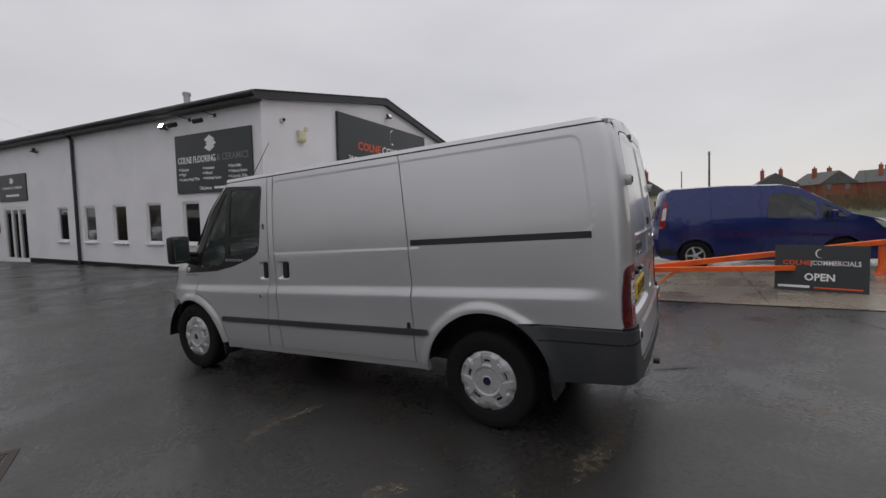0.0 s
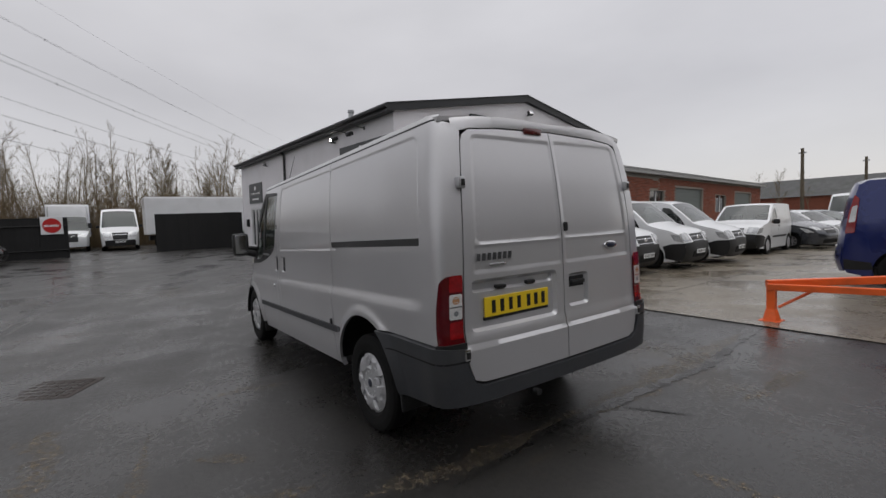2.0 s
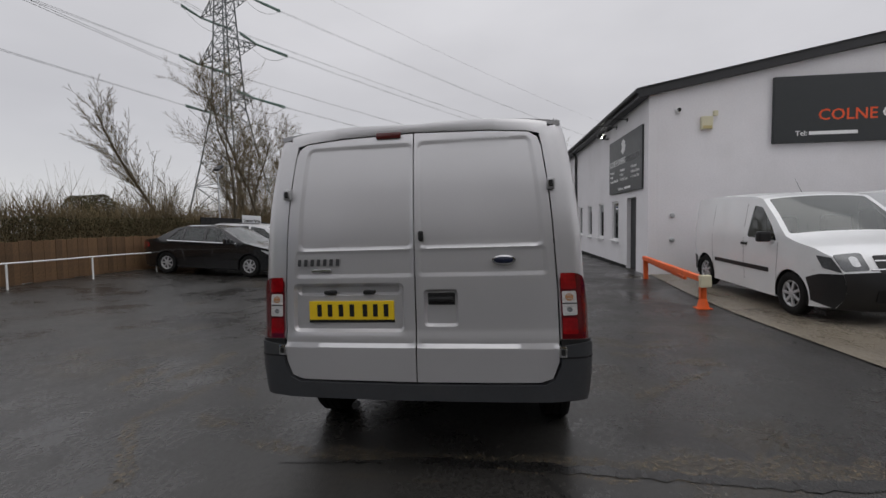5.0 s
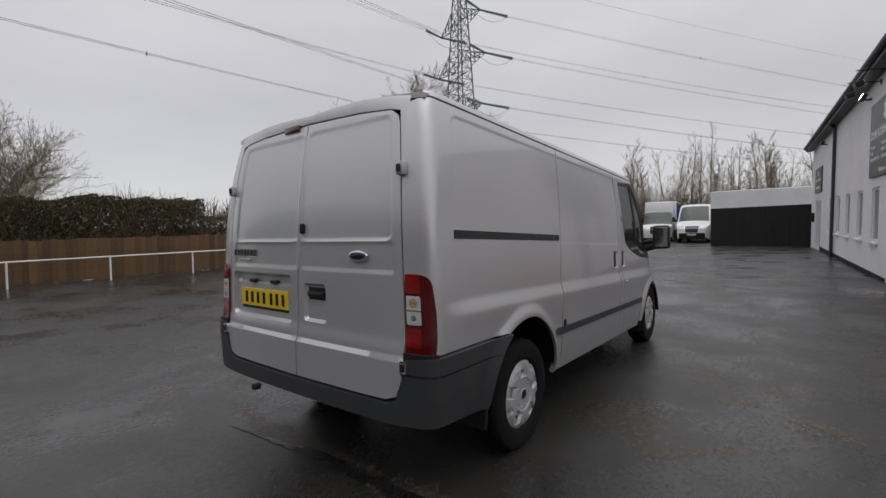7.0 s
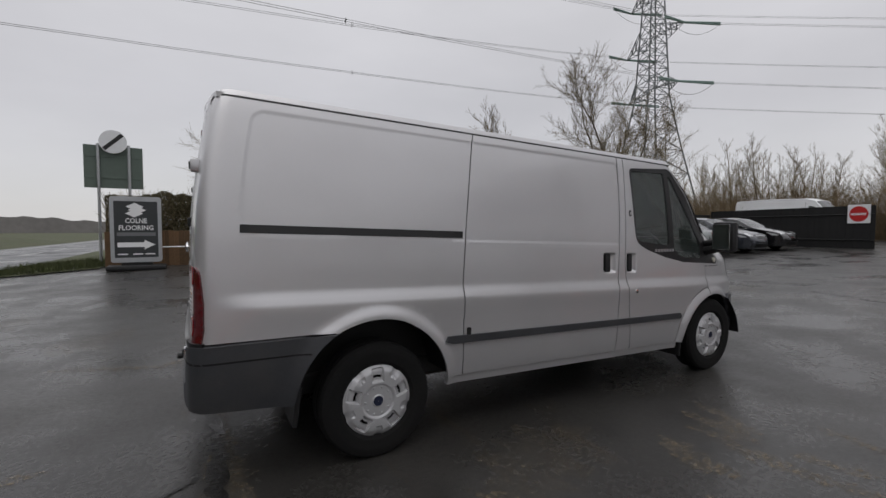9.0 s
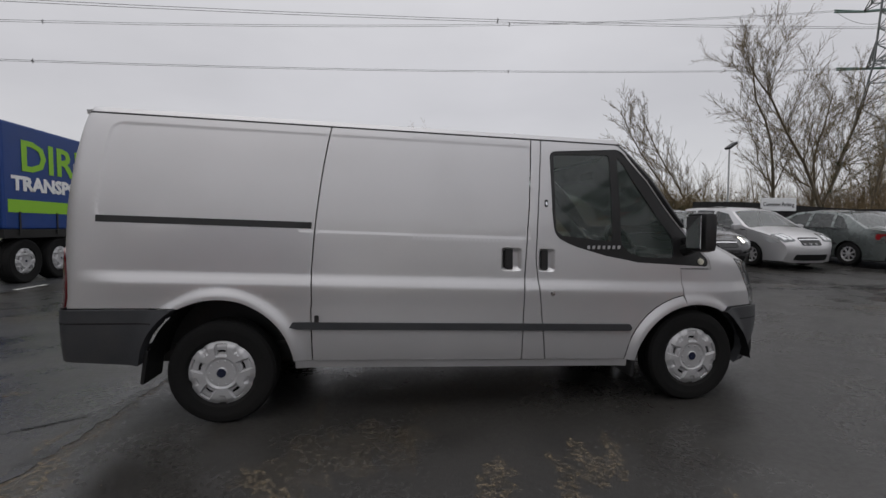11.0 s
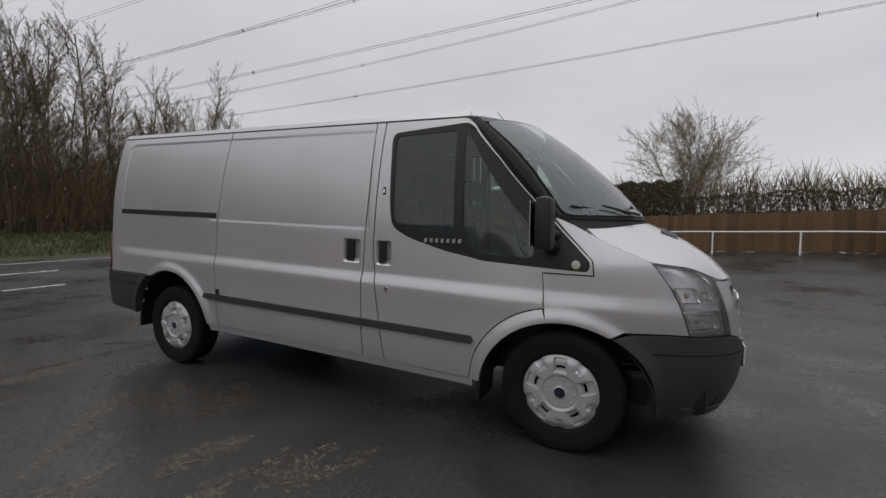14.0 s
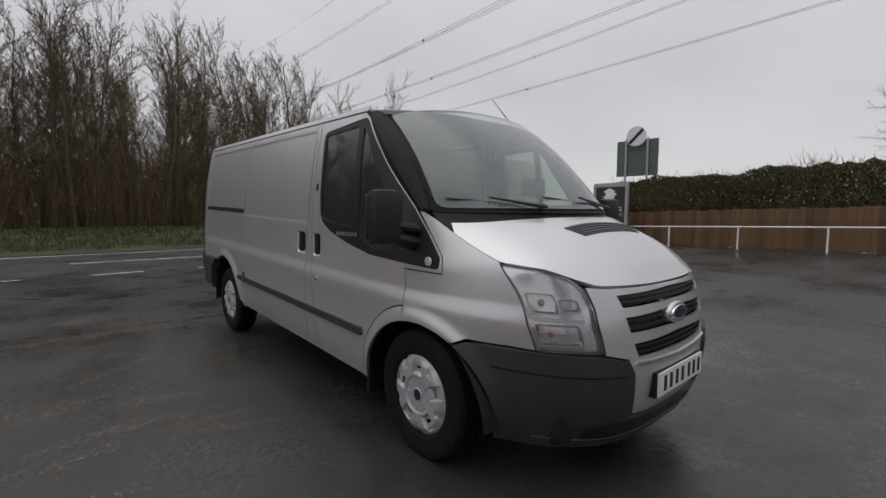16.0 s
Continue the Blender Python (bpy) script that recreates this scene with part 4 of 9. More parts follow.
def trim_lines(k):
    """Crease lines of the wheel trim's slots and rings."""
    out = [[(k * q * math.cos(2 * math.pi * i / 60), k * q * math.sin(2 * math.pi * i / 60)) for i in range(61)] for q in (0.031, 0.037, 0.090, 0.101, 0.165, 0.175)]
    for i in range(5):
        a = 2 * math.pi * i / 5 + 0.31
        for c, q0, q1 in ((0.025, 0.125, 0.182), (0.030, 0.120, 0.186), (0.038, 0.108, 0.192), (0.044, 0.103, 0.197)):
            loop = [(q, -c) for q in np.linspace(q0, q1, 7)] + [(q1, c * s) for s in (-0.5, 0, 0.5)] + [(q, c) for q in np.linspace(q1, q0, 7)] + [(q0, c * s) for s in (0.5, 0, -0.5)] + [(q0, -c)]
            out.append([(k * q * math.cos(a + t / q), k * q * math.sin(a + t / q)) for q, t in loop])
    return out


def wheel(name, parent, m, r=0.335, w=0.205, rim=0.205, style="cap", label=""):
    """A wheel whose outer face looks along +y: tyre with grooves, rim or five-slot trim, nuts and centre badge."""
    e = new(name)
    e.empty_display_size = 0.1
    e.parent = parent
    e.matrix_basis = m
    if label:
        e["label"] = label
    bm = bmesh.new()
    h = w / 2
    add_lathe(bm, [(rim - 0.01, -h * 0.7), (rim + 0.02, -h * 0.95), (r - 0.05, -h), (r - 0.015, -h * 0.9), (r, -h * 0.7), (r, -h * 0.30), (r - 0.008, -h * 0.27), (r - 0.008, -h * 0.20), (r, -h * 0.17),
                   (r, h * 0.17), (r - 0.008, h * 0.20), (r - 0.008, h * 0.27), (r, h * 0.30), (r, h * 0.7), (r - 0.015, h * 0.9), (r - 0.05, h), (r - 0.062, h * 0.985), (rim + 0.02, h * 0.95), (rim, h * 0.80), (rim - 0.03, h * 0.55)], 40)
    part("tyre", bm, M_RUBBER, e, smooth=True)
    bm = bmesh.new()
    add_lathe(bm, [(0.001, -h * 0.2), (rim - 0.005, -h * 0.2), (rim - 0.004, h * 0.5)], 32)
    part("rim_well", bm, M_BLACKPL, e)
    k = rim / 0.205
    if style == "cap":
        def dome(u, v):
            q, ang = math.hypot(u, v) / k, math.atan2(v, u)
            y = 0.80 + 0.20 * (1 - step01(0.17, 0.205, q)) - 0.07 * (1 - step01(0.092, 0.100, q)) + 0.04 * (1 - step01(0.032, 0.036, q))
            c = abs(((ang - 0.31) / (2 * math.pi / 5) + 0.5) % 1.0 - 0.5) * 2 * math.pi / 5 * q
            y -= 0.17 * (1 - step01(0.030, 0.038, c)) * step01(0.108, 0.120, q) * (1 - step01(0.186, 0.192, q))
            c2 = abs(((ang - 0.31) / (2 * math.pi / 5)) % 1.0 - 0.5) * 2 * math.pi / 5 * q
            y -= 0.08 * (1 - step01(0.016, 0.022, c2)) * step01(0.150, 0.156, q)
            return (u, h * y, v)
        holes = []
        for i in range(5):
            a = 2 * math.pi * i / 5 + 0.31
            pol = [(0.130, -0.15), (0.147, -0.19), (0.150, 0.0), (0.147, 0.19), (0.130, 0.15), (0.134, 0.0)]
            holes.append([(k * q * math.cos(a + s), k * q * math.sin(a + s)) for q, s in pol])
        bm = sheet([(rim * math.cos(2 * math.pi * i / 48), rim * math.sin(2 * math.pi * i / 48)) for i in range(48)], dome, 0.012 if k < 1.01 else 0.02, holes, 0.012, flip=True, lines=trim_lines(k) if k < 1.01 else ())
        part("wheel_trim", bm, M_CAP, e, "five-slot silver plastic wheel trim", smooth=True)
        for i in range(10):
            a = 2 * math.pi * i / 10
            nut = bmesh.new()
            add_lathe(nut, [(0.007, 0.0), (0.006, 0.006), (0.001, 0.007)], 8)
            ob = part("wheel_nut", nut, M_CAP, e)
            ob.matrix_basis = pose(0.078 * math.cos(a), h * 0.92, 0.078 * math.sin(a))
        bm = bmesh.new()
        add_lathe(bm, [(0.030, h * 0.90), (0.029, h * 0.97), (0.001, h * 0.98)], 24)
        part("centre_badge", bm, M_BADGE, e, "blue oval hub badge", smooth=True)
    else:
        n = 5 if style == "alloy5" else 7
        bm = bmesh.new()
        add_lathe(bm, [(rim, h * 0.75), (rim - 0.012, h * 0.8), (rim - 0.03, h * 0.62), (rim - 0.03, h * 0.3)], 32)
        part("rim", bm, M_CAP, e, smooth=True)
        bm = bmesh.new()
        for i in range(n):
            a = 2 * math.pi * i / n
            add_box(bm, (0.02, h * 0.5, -0.021), (rim - 0.015, h * 0.78, 0.021), 0.006, Matrix.Rotation(a, 4, "Y"))
        add_lathe(bm, [(0.055, h * 0.4), (0.055, h * 0.8), (0.03, h * 0.86), (0.001, h * 0.86)], 16)
        part("spokes", bm, M_CAP, e)
    return e


LINES = press_lines()
HANDLES = ((1.842, 0.148), (2.108, 0.122))


def handle_rect(u0, w, e=0.0):
    return rect(u0 - e, 1.036 - e, u0 + w + e, 1.199 + e, 0.022 + e, 5)


def scoop(u0, w, side):
    """A pressed hand recess in the door skin, deepest behind the paddle and running out towards the front."""
    def fn(u, z):
        d = box_field(u, z, u0, u0 + w, 1.036, 1.199, 0.022)
        f = step01(0.0, -0.026, d) * (1 - 0.55 * step01(u0 + 0.50 * w, u0 + w, u))
        return wrap(u, z, side, -0.034 * f)
    rings = [handle_rect(u0, w, -e) + handle_rect(u0, w, -e)[:1] for e in (0.006, 0.013, 0.020, 0.027)]
    return sheet(handle_rect(u0, w), fn, 0.014, (), 0.0, flip=side > 0, lines=rings)


M_BADGE = mat("dark_blue_badge", (0.008, 0.012, 0.035), 0.4, coat=0.3, vary=0.1)

van = thing("panel_van", pose(0, 0, 0), "silver metallic panel van with low roof, wet, on dark asphalt", "van")

SILL, GUT = 0.415, 1.958
QUARTER = [(-1.028, 0.745), (-1.028, 1.90), (-1.01, GUT - 0.02), (-0.90, GUT), (0.640, GUT), (0.575, 1.0), (0.583, SILL), (0.47, SILL)] + arc_pts(0.02, 0.361, 0.455, 7, 121, 60) + [(-0.23, 0.757)]
SLIDE = [(0.648, GUT), (2.045, GUT), (2.035, 1.5), (2.000, 0.9), (1.995, SILL), (0.591, SILL), (0.583, 1.0)]
PILLAR = [(2.053, GUT), (2.118, GUT), (2.100, 1.5), (2.085, 1.12), (2.165, SILL), (2.003, SILL), (2.008, 0.9), (2.043, 1.5)]
BLACKWIN = rounded([(2.185, 1.885), (2.205, 1.45), (2.225, 1.285), (2.36, 1.222), (2.60, 1.160), (2.85, 1.118), (u_x(3.46), 1.098), (u_x(3.481), 1.152), (u_x(3.295), 1.397), (2.993, 1.707), (2.72, 1.930)], [0.05, 0, 0.06, 0.05, 0, 0, 0.03, 0.02, 0, 0, 0.03])
DOOR = [(2.126, GUT), (2.70, GUT), (2.745, 1.93), (3.00, 1.71), (u_x(3.30), 1.40), (u_x(3.49), 1.16), (u_x(3.48), 1.085), (u_x(3.205), 1.083), (3.200, 0.905)] + arc_pts(3.30, 0.352, 0.548, 100, 172, 40) + [(2.752, SILL), (2.173, SILL), (2.093, 1.12), (2.108, 1.5)]
GLASS_R = rounded([(2.215, 1.865), (2.235, 1.325), (2.28, 1.292), (2.655, 1.262), (2.645, 1.885)], 0.03)
GLASS_F = rounded([(2.70, 1.880), (2.72, 1.25), (2.78, 1.18), (2.90, 1.158), (3.16, 1.155), (3.20, 1.30)], 0.035)
HEADL = rounded([(u_x(3.80), 1.160), (u_x(3.850), 1.04), (u_x(3.880), 0.93), (u_x(3.905), 0.797), (u_y(0.545), 0.794), (u_y(0.556), 0.88), (u_y(0.572), 0.98), (u_y(0.592), 1.070), (u_y(0.64), 1.113), (u_y(0.72), 1.145)], [0.015, 0, 0, 0.012, 0.02, 0, 0, 0.03, 0, 0])


HEADL_C = (sum(p[0] for p in HEADL) / len(HEADL), sum(p[1] for p in HEADL) / len(HEADL))
HEADL_RIM = [(p[0] + 0.004 * math.copysign(1, p[0] - HEADL_C[0]), p[1] + 0.003 * math.copysign(1, p[1] - HEADL_C[1])) for p in HEADL]


def nose_top(u):
    return curve_at([(u_x(3.20), 1.44), (u_x(3.42), 1.355), (u_x(3.62), 1.245), (u_x(3.80), 1.163), (u_y(0.70), 1.143), (u_y(0.60), 1.098), (u_y(0.53), 1.075), (U_NOSE, 1.070)], u)


WING = [(3.208, 0.905)] + [(3.208, 1.076), (u_x(3.485), 1.078), (u_x(3.498), 1.16), (u_x(3.325), 1.392)] + [(u, nose_top(u)) for u in (u_x(3.44), u_x(3.53), u_x(3.62), u_x(3.71), u_x(3.795))] + [(u_x(3.845), 1.04), (u_x(3.875), 0.93), (u_x(3.900), 0.80), (u_x(3.80), 0.805), (u_x(3.60), 0.800)] + arc_pts(3.30, 0.352, 0.470, 62, 101, 30)
WING_LIP = arc_pts(3.30, 0.352, 0.470, 101, 173, 40) + [(2.759, SILL)] + arc_pts(3.30, 0.352, 0.541, 172, 101, 40)
FASCIA = [(U_NOSE, 1.062), (u_y(0.50), 1.066), (u_y(0.582), 1.072), (u_y(0.564), 0.98), (u_y(0.548), 0.88), (u_y(0.537), 0.785), (u_y(0.43), 0.76), (u_y(0.40), 0.70), (u_y(0.385), 0.49), (U_NOSE, 0.47)]
SLOTS = [[(U_NOSE + 0.001, 1.046), (u_y(0.455), 1.036), (u_y(0.435), 0.982), (U_NOSE + 0.001, 0.985)], [(U_NOSE + 0.001, 0.953), (u_y(0.425), 0.940), (u_y(0.405), 0.872), (U_NOSE + 0.001, 0.868)], [(U_NOSE + 0.001, 0.835), (u_y(0.395), 0.824), (u_y(0.370), 0.762), (U_NOSE + 0.001, 0.755)]]
FBUMP = arc_pts(3.30, 0.352, 0.478, 0, 60, 30) + [(u_x(3.60), 0.790), (u_x(3.80), 0.795), (u_x(3.95), 0.790), (u_y(0.55), 0.782), (u_y(0.44), 0.755), (u_y(0.41), 0.70), (u_y(0.392), 0.48), (u_y(0.40), 0.36), (u_x(3.98), 0.35), (u_x(3.86), 0.345)]
RBUMP = [(-1.84, 0.498), (tail_u(0.72), 0.504), (tail_u(0.775), 0.53), (tail_u(0.805), 0.61), (tail_u(0.815), 0.72), (-0.90, 0.738), (-0.24, 0.752)] + arc_pts(0.02, 0.361, 0.463, 122, 172, 24) + [(-0.45, 0.395), (-0.90, 0.42), (tail_u(0.78), 0.412), (-1.84, 0.408)]
TAILL = rounded([(-1.020, 0.752), (-1.020, 1.095), (-0.94, 1.122), (-0.880, 1.095), (-0.860, 0.94), (-0.860, 0.752)], [0, 0.02, 0.03, 0.03, 0, 0])
REARD = [(0.004, 0.512), (0.70, 0.518), (0.765, 0.54), (0.795, 0.63), (0.797, 1.84), (0.785, 1.885), (0.74, 1.915), (0.5, 1.932), (0.004, 1.945)]


def screen_at(s, v):
    """Windscreen: s across from -1 to 1, v from the cowl up to the roof."""
    q = abs(s) ** 2.2
    cx, hx = 3.68 - 0.42 * q, 2.93 - 0.18 * q
    cz, hz = 1.28 + 0.005 * q, 1.95 - 0.065 * q
    b = 0.035 * math.sin(math.pi * v)
    return (lerp(cx, hx, v) + b * 0.6, s * lerp(0.795, 0.750, v), lerp(cz, hz, v) + b)


def tail_skin(outline, side, step=0.04, holes=(), depth=0.02, lift=0.0, relief=None):
    def fn(y, z):
        d = lift + (relief(y, z, side) if relief else 0.0)
        p = wrap(tail_u(y), z, side, 0.0)
        return (p[0] - d, p[1], p[2])
    return sheet(outline, fn, step, holes, depth, flip=side > 0, lines=TAIL_LINES[side] if relief else ())


def soft_box(y, z, a, b, lo, hi, s=0.007, r=0.05):
    return 1 - min(1.0, max(0.0, (box_field(y, z, a, b, lo, hi, r) + s) / (2 * s)))


TAIL_BOXES = {1: ((0.014, 0.715, 1.277, 1.880, 0.035), (0.014, 0.730, 1.120, 1.262, 0.02), (0.075, 0.745, 0.800, 1.072, 0.03), (0.095, 0.725, 1.012, 1.062, 0.02)),
              -1: ((0.030, 0.735, 1.277, 1.885, 0.035), (0.030, 0.745, 1.120, 1.262, 0.02), (0.055, 0.238, 0.832, 1.030, 0.02))}
TAIL_LINES = {}
for side in (1, -1):
    TAIL_LINES[side] = [[(0, z), (0.82, z)] for z in (0.698, 0.706, 0.730, 0.738)]
    for a, b, lo, hi, r in TAIL_BOXES[side]:
        for e in (-0.017, -0.0075, 0.0075, 0.017):
            q = rect(a - e, lo - e, b + e, hi + e, max(0.004, r + e), 5)
            TAIL_LINES[side].append(q + q[:1])


def door_relief(y, z, side):
    d = 0.015 * (1 - min(1.0, max(0.0, (z - 0.706) / 0.024)))
    for (a, b, lo, hi, r), k in zip(TAIL_BOXES[side], (0.007, 0.006, 0.024 if side > 0 else 0.022, 0.016)):
        d -= k * soft_box(y, z, a, b, lo, hi, 0.007, r)
    return d


def lamp_u(f, z):
    """Girth coordinate inside the headlight, f from its outer to its inner edge at the height z."""
    return lerp(curve_at([(0.797, u_x(3.905)), (0.93, u_x(3.880)), (1.04, u_x(3.850)), (1.16, u_x(3.80))], z), curve_at([(0.794, u_y(0.545)), (0.88, u_y(0.556)), (0.98, u_y(0.572)), (1.07, u_y(0.592))], z), f)


def lamp_bowl(poly, side, deep):
    """A concave mirror behind the lens within the outline."""
    us, zs = [p[0] for p in poly], [p[1] for p in poly]
    cu, cz, hu, hz = (min(us) + max(us)) / 2, (min(zs) + max(zs)) / 2, (max(us) - min(us)) / 2, (max(zs) - min(zs)) / 2

    def fn(u, z):
        q = max(abs(u - cu) / hu, abs(z - cz) / hz)
        return wrap(u, z, side, -0.018 - deep * (1 - min(1.0, q) ** 2.4))
    return sheet(poly, fn, 0.012, (), 0.0, flip=side > 0)


for side in (1, -1):
    part("rear_quarter_panel", skin(QUARTER, side, 0.03, crease=True), M_SILVER, van, smooth=True)
    sd = part("sliding_door", skin(SLIDE, side, 0.03, holes=[handle_rect(*HANDLES[0])], crease=True), M_SILVER, van, smooth=True)
    part("door_pillar", skin(PILLAR, side, 0.03, crease=True), M_SILVER, van, smooth=True)
    fd = part("front_door", skin(DOOR, side, 0.03, holes=[BLACKWIN, handle_rect(*HANDLES[1])], crease=True), M_SILVER, van, smooth=True)
    part("front_wing", skin(WING, side, 0.03, crease=True), M_SILVER, van, smooth=True)
    part("wheel_arch_lip", skin(WING_LIP, side, 0.03, crease=True), M_SILVER, van, smooth=True)
    part("window_surround", skin(BLACKWIN, side, 0.05, holes=[GLASS_R, GLASS_F], depth=0.02, lift=-0.004), M_BLACKPL, fd, "black window surround with mirror sail", smooth=True)
    for g in (GLASS_R, GLASS_F):
        part("side_glass", skin(g, side, 0.08, depth=0.0, lift=-0.010), M_GLASS, fd, smooth=True).visible_shadow = False
    part("headlight_lens", skin(HEADL, side, 0.03, depth=0.02, lift=0.002), M_LENS, van, "clear headlight lens", smooth=True).visible_shadow = False
    hb = part("headlight_bowl", skin(HEADL, side, 0.03, depth=0.0, lift=-0.026), M_CLEAR, van, "chrome-lined headlight bowl", smooth=True)
    for nm, f0, f1, z0, z1, dp in (("main_reflector", 0.10, 0.50, 0.957, 1.036, 0.030), ("side_reflector", 0.56, 0.82, 0.968, 1.015, 0.020), ("indicator_chamber", 0.10, 0.74, 0.822, 0.908, 0.026)):
        q = rounded([(lamp_u(f0, z0), z0), (lamp_u(f1, z0), z0), (lamp_u(f1, z1), z1), (lamp_u(f0, z1), z1)], 0.018)
        part(nm, lamp_bowl(q, side, dp), M_CHROME, hb, smooth=True)
        part("chamber_rim", skin([(u - 0.004 if u < lamp_u((f0 + f1) / 2, z) else u + 0.004, z - 0.004 if z < (z0 + z1) / 2 else z + 0.004) for u, z in q], side, 0.02, holes=[q], depth=0.01, lift=-0.012), M_BADGELET, hb, smooth=True)
    for f0, z0, r0, mm in ((0.29, 0.996, 0.017, M_AMBER), (0.70, 0.991, 0.011, M_CLEAR), (0.30, 0.865, 0.014, M_AMBER)):
        bm = bmesh.new()
        bmesh.ops.create_uvsphere(bm, u_segments=12, v_segments=8, radius=r0)
        part("bulb", bm, mm, hb, smooth=True).matrix_basis = Matrix.Translation(wrap(lamp_u(f0, z0), z0, side, -0.030))
    part("lamp_shelf", skin([(lamp_u(0.06, 0.948), 0.948), (lamp_u(0.84, 0.936), 0.936), (lamp_u(0.84, 0.922), 0.922), (lamp_u(0.08, 0.926), 0.926)], side, 0.02, depth=0.02, lift=-0.008), M_BADGELET, hb, smooth=True)
    part("lamp_shelf", skin([(lamp_u(0.10, 0.874), 0.874), (lamp_u(0.66, 0.868), 0.868), (lamp_u(0.66, 0.862), 0.862), (lamp_u(0.10, 0.866), 0.866)], side, 0.02, depth=0.01, lift=-0.018), M_CHROME, hb, smooth=True)
    part("headlight_seam", skin(HEADL_RIM, side, 0.03, holes=[HEADL], depth=0.02, lift=0.0008), M_SEAM, van, smooth=True)
    part("front_fascia", skin(FASCIA, side, 0.03, holes=SLOTS), M_SILVER, van, smooth=True)
    part("front_bumper_corner", skin(FBUMP, side, 0.035, depth=0.05, lift=0.018), M_GREYPL, van, "dark grey textured bumper", smooth=True)
    # near-black strip paints the shade along the bumper crease
    part("bumper_crease", skin([(u_x(3.72), 0.700), (u_y(0.44), 0.688), (u_y(0.44), 0.694), (u_x(3.72), 0.708)], side, 0.04, depth=0.004, lift=0.0195), M_SEAM, van)
    part("lower_intake", skin([(u_y(0.60), 0.455), (u_y(0.42), 0.475), (U_NOSE, 0.47), (U_NOSE, 0.385), (u_y(0.45), 0.375), (u_y(0.60), 0.40)], side, 0.04, depth=0.02, lift=0.021), M_BLACKPL, van, smooth=True)
    part("bumper_lip", skin([(u_y(0.75), 0.40), (u_y(0.5), 0.385), (U_NOSE, 0.392), (U_NOSE, 0.352), (u_y(0.5), 0.345), (u_y(0.75), 0.35)], side, 0.04, depth=0.04, lift=0.026), M_GREYPL, van, smooth=True)
    for k, s in enumerate(SLOTS):
        gr = part("grille_slot", skin(s, side, 0.05, depth=0.0, lift=-0.03), M_BLACKPL, van, smooth=True)
        for q in range(2):
            zz = lerp(s[3][1], s[0][1], (q + 1) / 3)
            part("grille_bar", skin([(s[1][0], zz - 0.006), (U_NOSE, zz - 0.006), (U_NOSE, zz + 0.006), (s[1][0], zz + 0.006)], side, 0.05, depth=0.012, lift=-0.008), M_BLACKPL, van, smooth=True)
    part("grille_trim", skin([(u_y(0.385), 0.744), (U_NOSE, 0.728), (U_NOSE, 0.716), (u_y(0.392), 0.732)], side, 0.04, depth=0.01, lift=0.008), M_CHROME, van, smooth=True)
    rb = part("rear_bumper", skin(RBUMP, side, 0.04, depth=0.06, lift=0.028), M_GREYPL, van, "dark grey textured bumper", smooth=True)
    part("bumper_crease", skin([(tail_u(0.80), 0.650), (-0.36, 0.660), (-0.36, 0.668), (tail_u(0.80), 0.660)], side, 0.04, depth=0.004, lift=0.0296), M_SEAM, rb)
    tl = part("tail_light", skin(TAILL, side, 0.03, depth=0.02, lift=0.010), M_REDRIM, van, "red tail light cluster with clear middle lens", smooth=True)
    for z0, z1 in ((0.782, 0.872), (1.030, 1.118)):
        part("red_lens", skin(rounded([(-1.014, z0), (-0.936, z0), (-0.940, z1), (-1.014, z1)], 0.012), side, 0.02, depth=0.004, lift=0.0135), M_RED, tl, smooth=True)
    part("reversing_lens", skin(rounded([(-1.012, 0.884), (-0.938, 0.886), (-0.940, 1.018), (-1.012, 1.018)], 0.010), side, 0.02, depth=0.004, lift=0.0135), M_REVERSE, tl, "clear reversing lens", smooth=True)
    part("lens_divider", skin([(-1.012, 0.947), (-0.938, 0.947), (-0.938, 0.954), (-1.012, 0.954)], side, 0.02, depth=0.003, lift=0.0155), M_CHROME, tl, smooth=True)
    for zc, rc, mm in ((0.985, 0.021, M_AMBER), (0.916, 0.014, M_STEEL)):
        part("bulb", skin([(-0.975 + rc * math.cos(a * 0.524), zc + rc * math.sin(a * 0.524)) for a in range(12)], side, 0.02, depth=0.003, lift=0.0150), mm, tl, smooth=True)
    for k in range(6):
        zz = 0.892 + k * 0.0205
        part("lens_rib", skin([(-1.008, zz), (-0.942, zz), (-0.942, zz + 0.004), (-1.008, zz + 0.004)], side, 0.02, depth=0.002, lift=0.0150), M_BADGELET, tl)
    part("light_surround", skin([(-1.025, 0.705), (-1.025, 0.755), (-0.85, 0.755), (-0.85, 0.72)], side, 0.03, depth=0.02, lift=0.02), M_BLACKPL, van, smooth=True)
    part("door_rail", skin([(-0.70, 1.283), (0.575, 1.283), (0.577, 1.325), (-0.70, 1.325)], side, 0.05, depth=0.02, lift=0.003), M_BLACKPL, van, "black sliding door rail", smooth=True)
    part("rubbing_strip", skin([(0.45, 0.640), (0.50, 0.626), (2.78, 0.628), (2.80, 0.648), (2.775, 0.676), (0.47, 0.674)], side, 0.05, depth=0.022, lift=0.016), M_GREYPL, van, "dark grey rubbing strip", smooth=True)
    part("sill", skin([(0.48, 0.36), (2.78, 0.36), (2.78, 0.41), (0.48, 0.41)], side, 0.08, depth=0.03, lift=-0.01), M_SILVER, van, smooth=True)
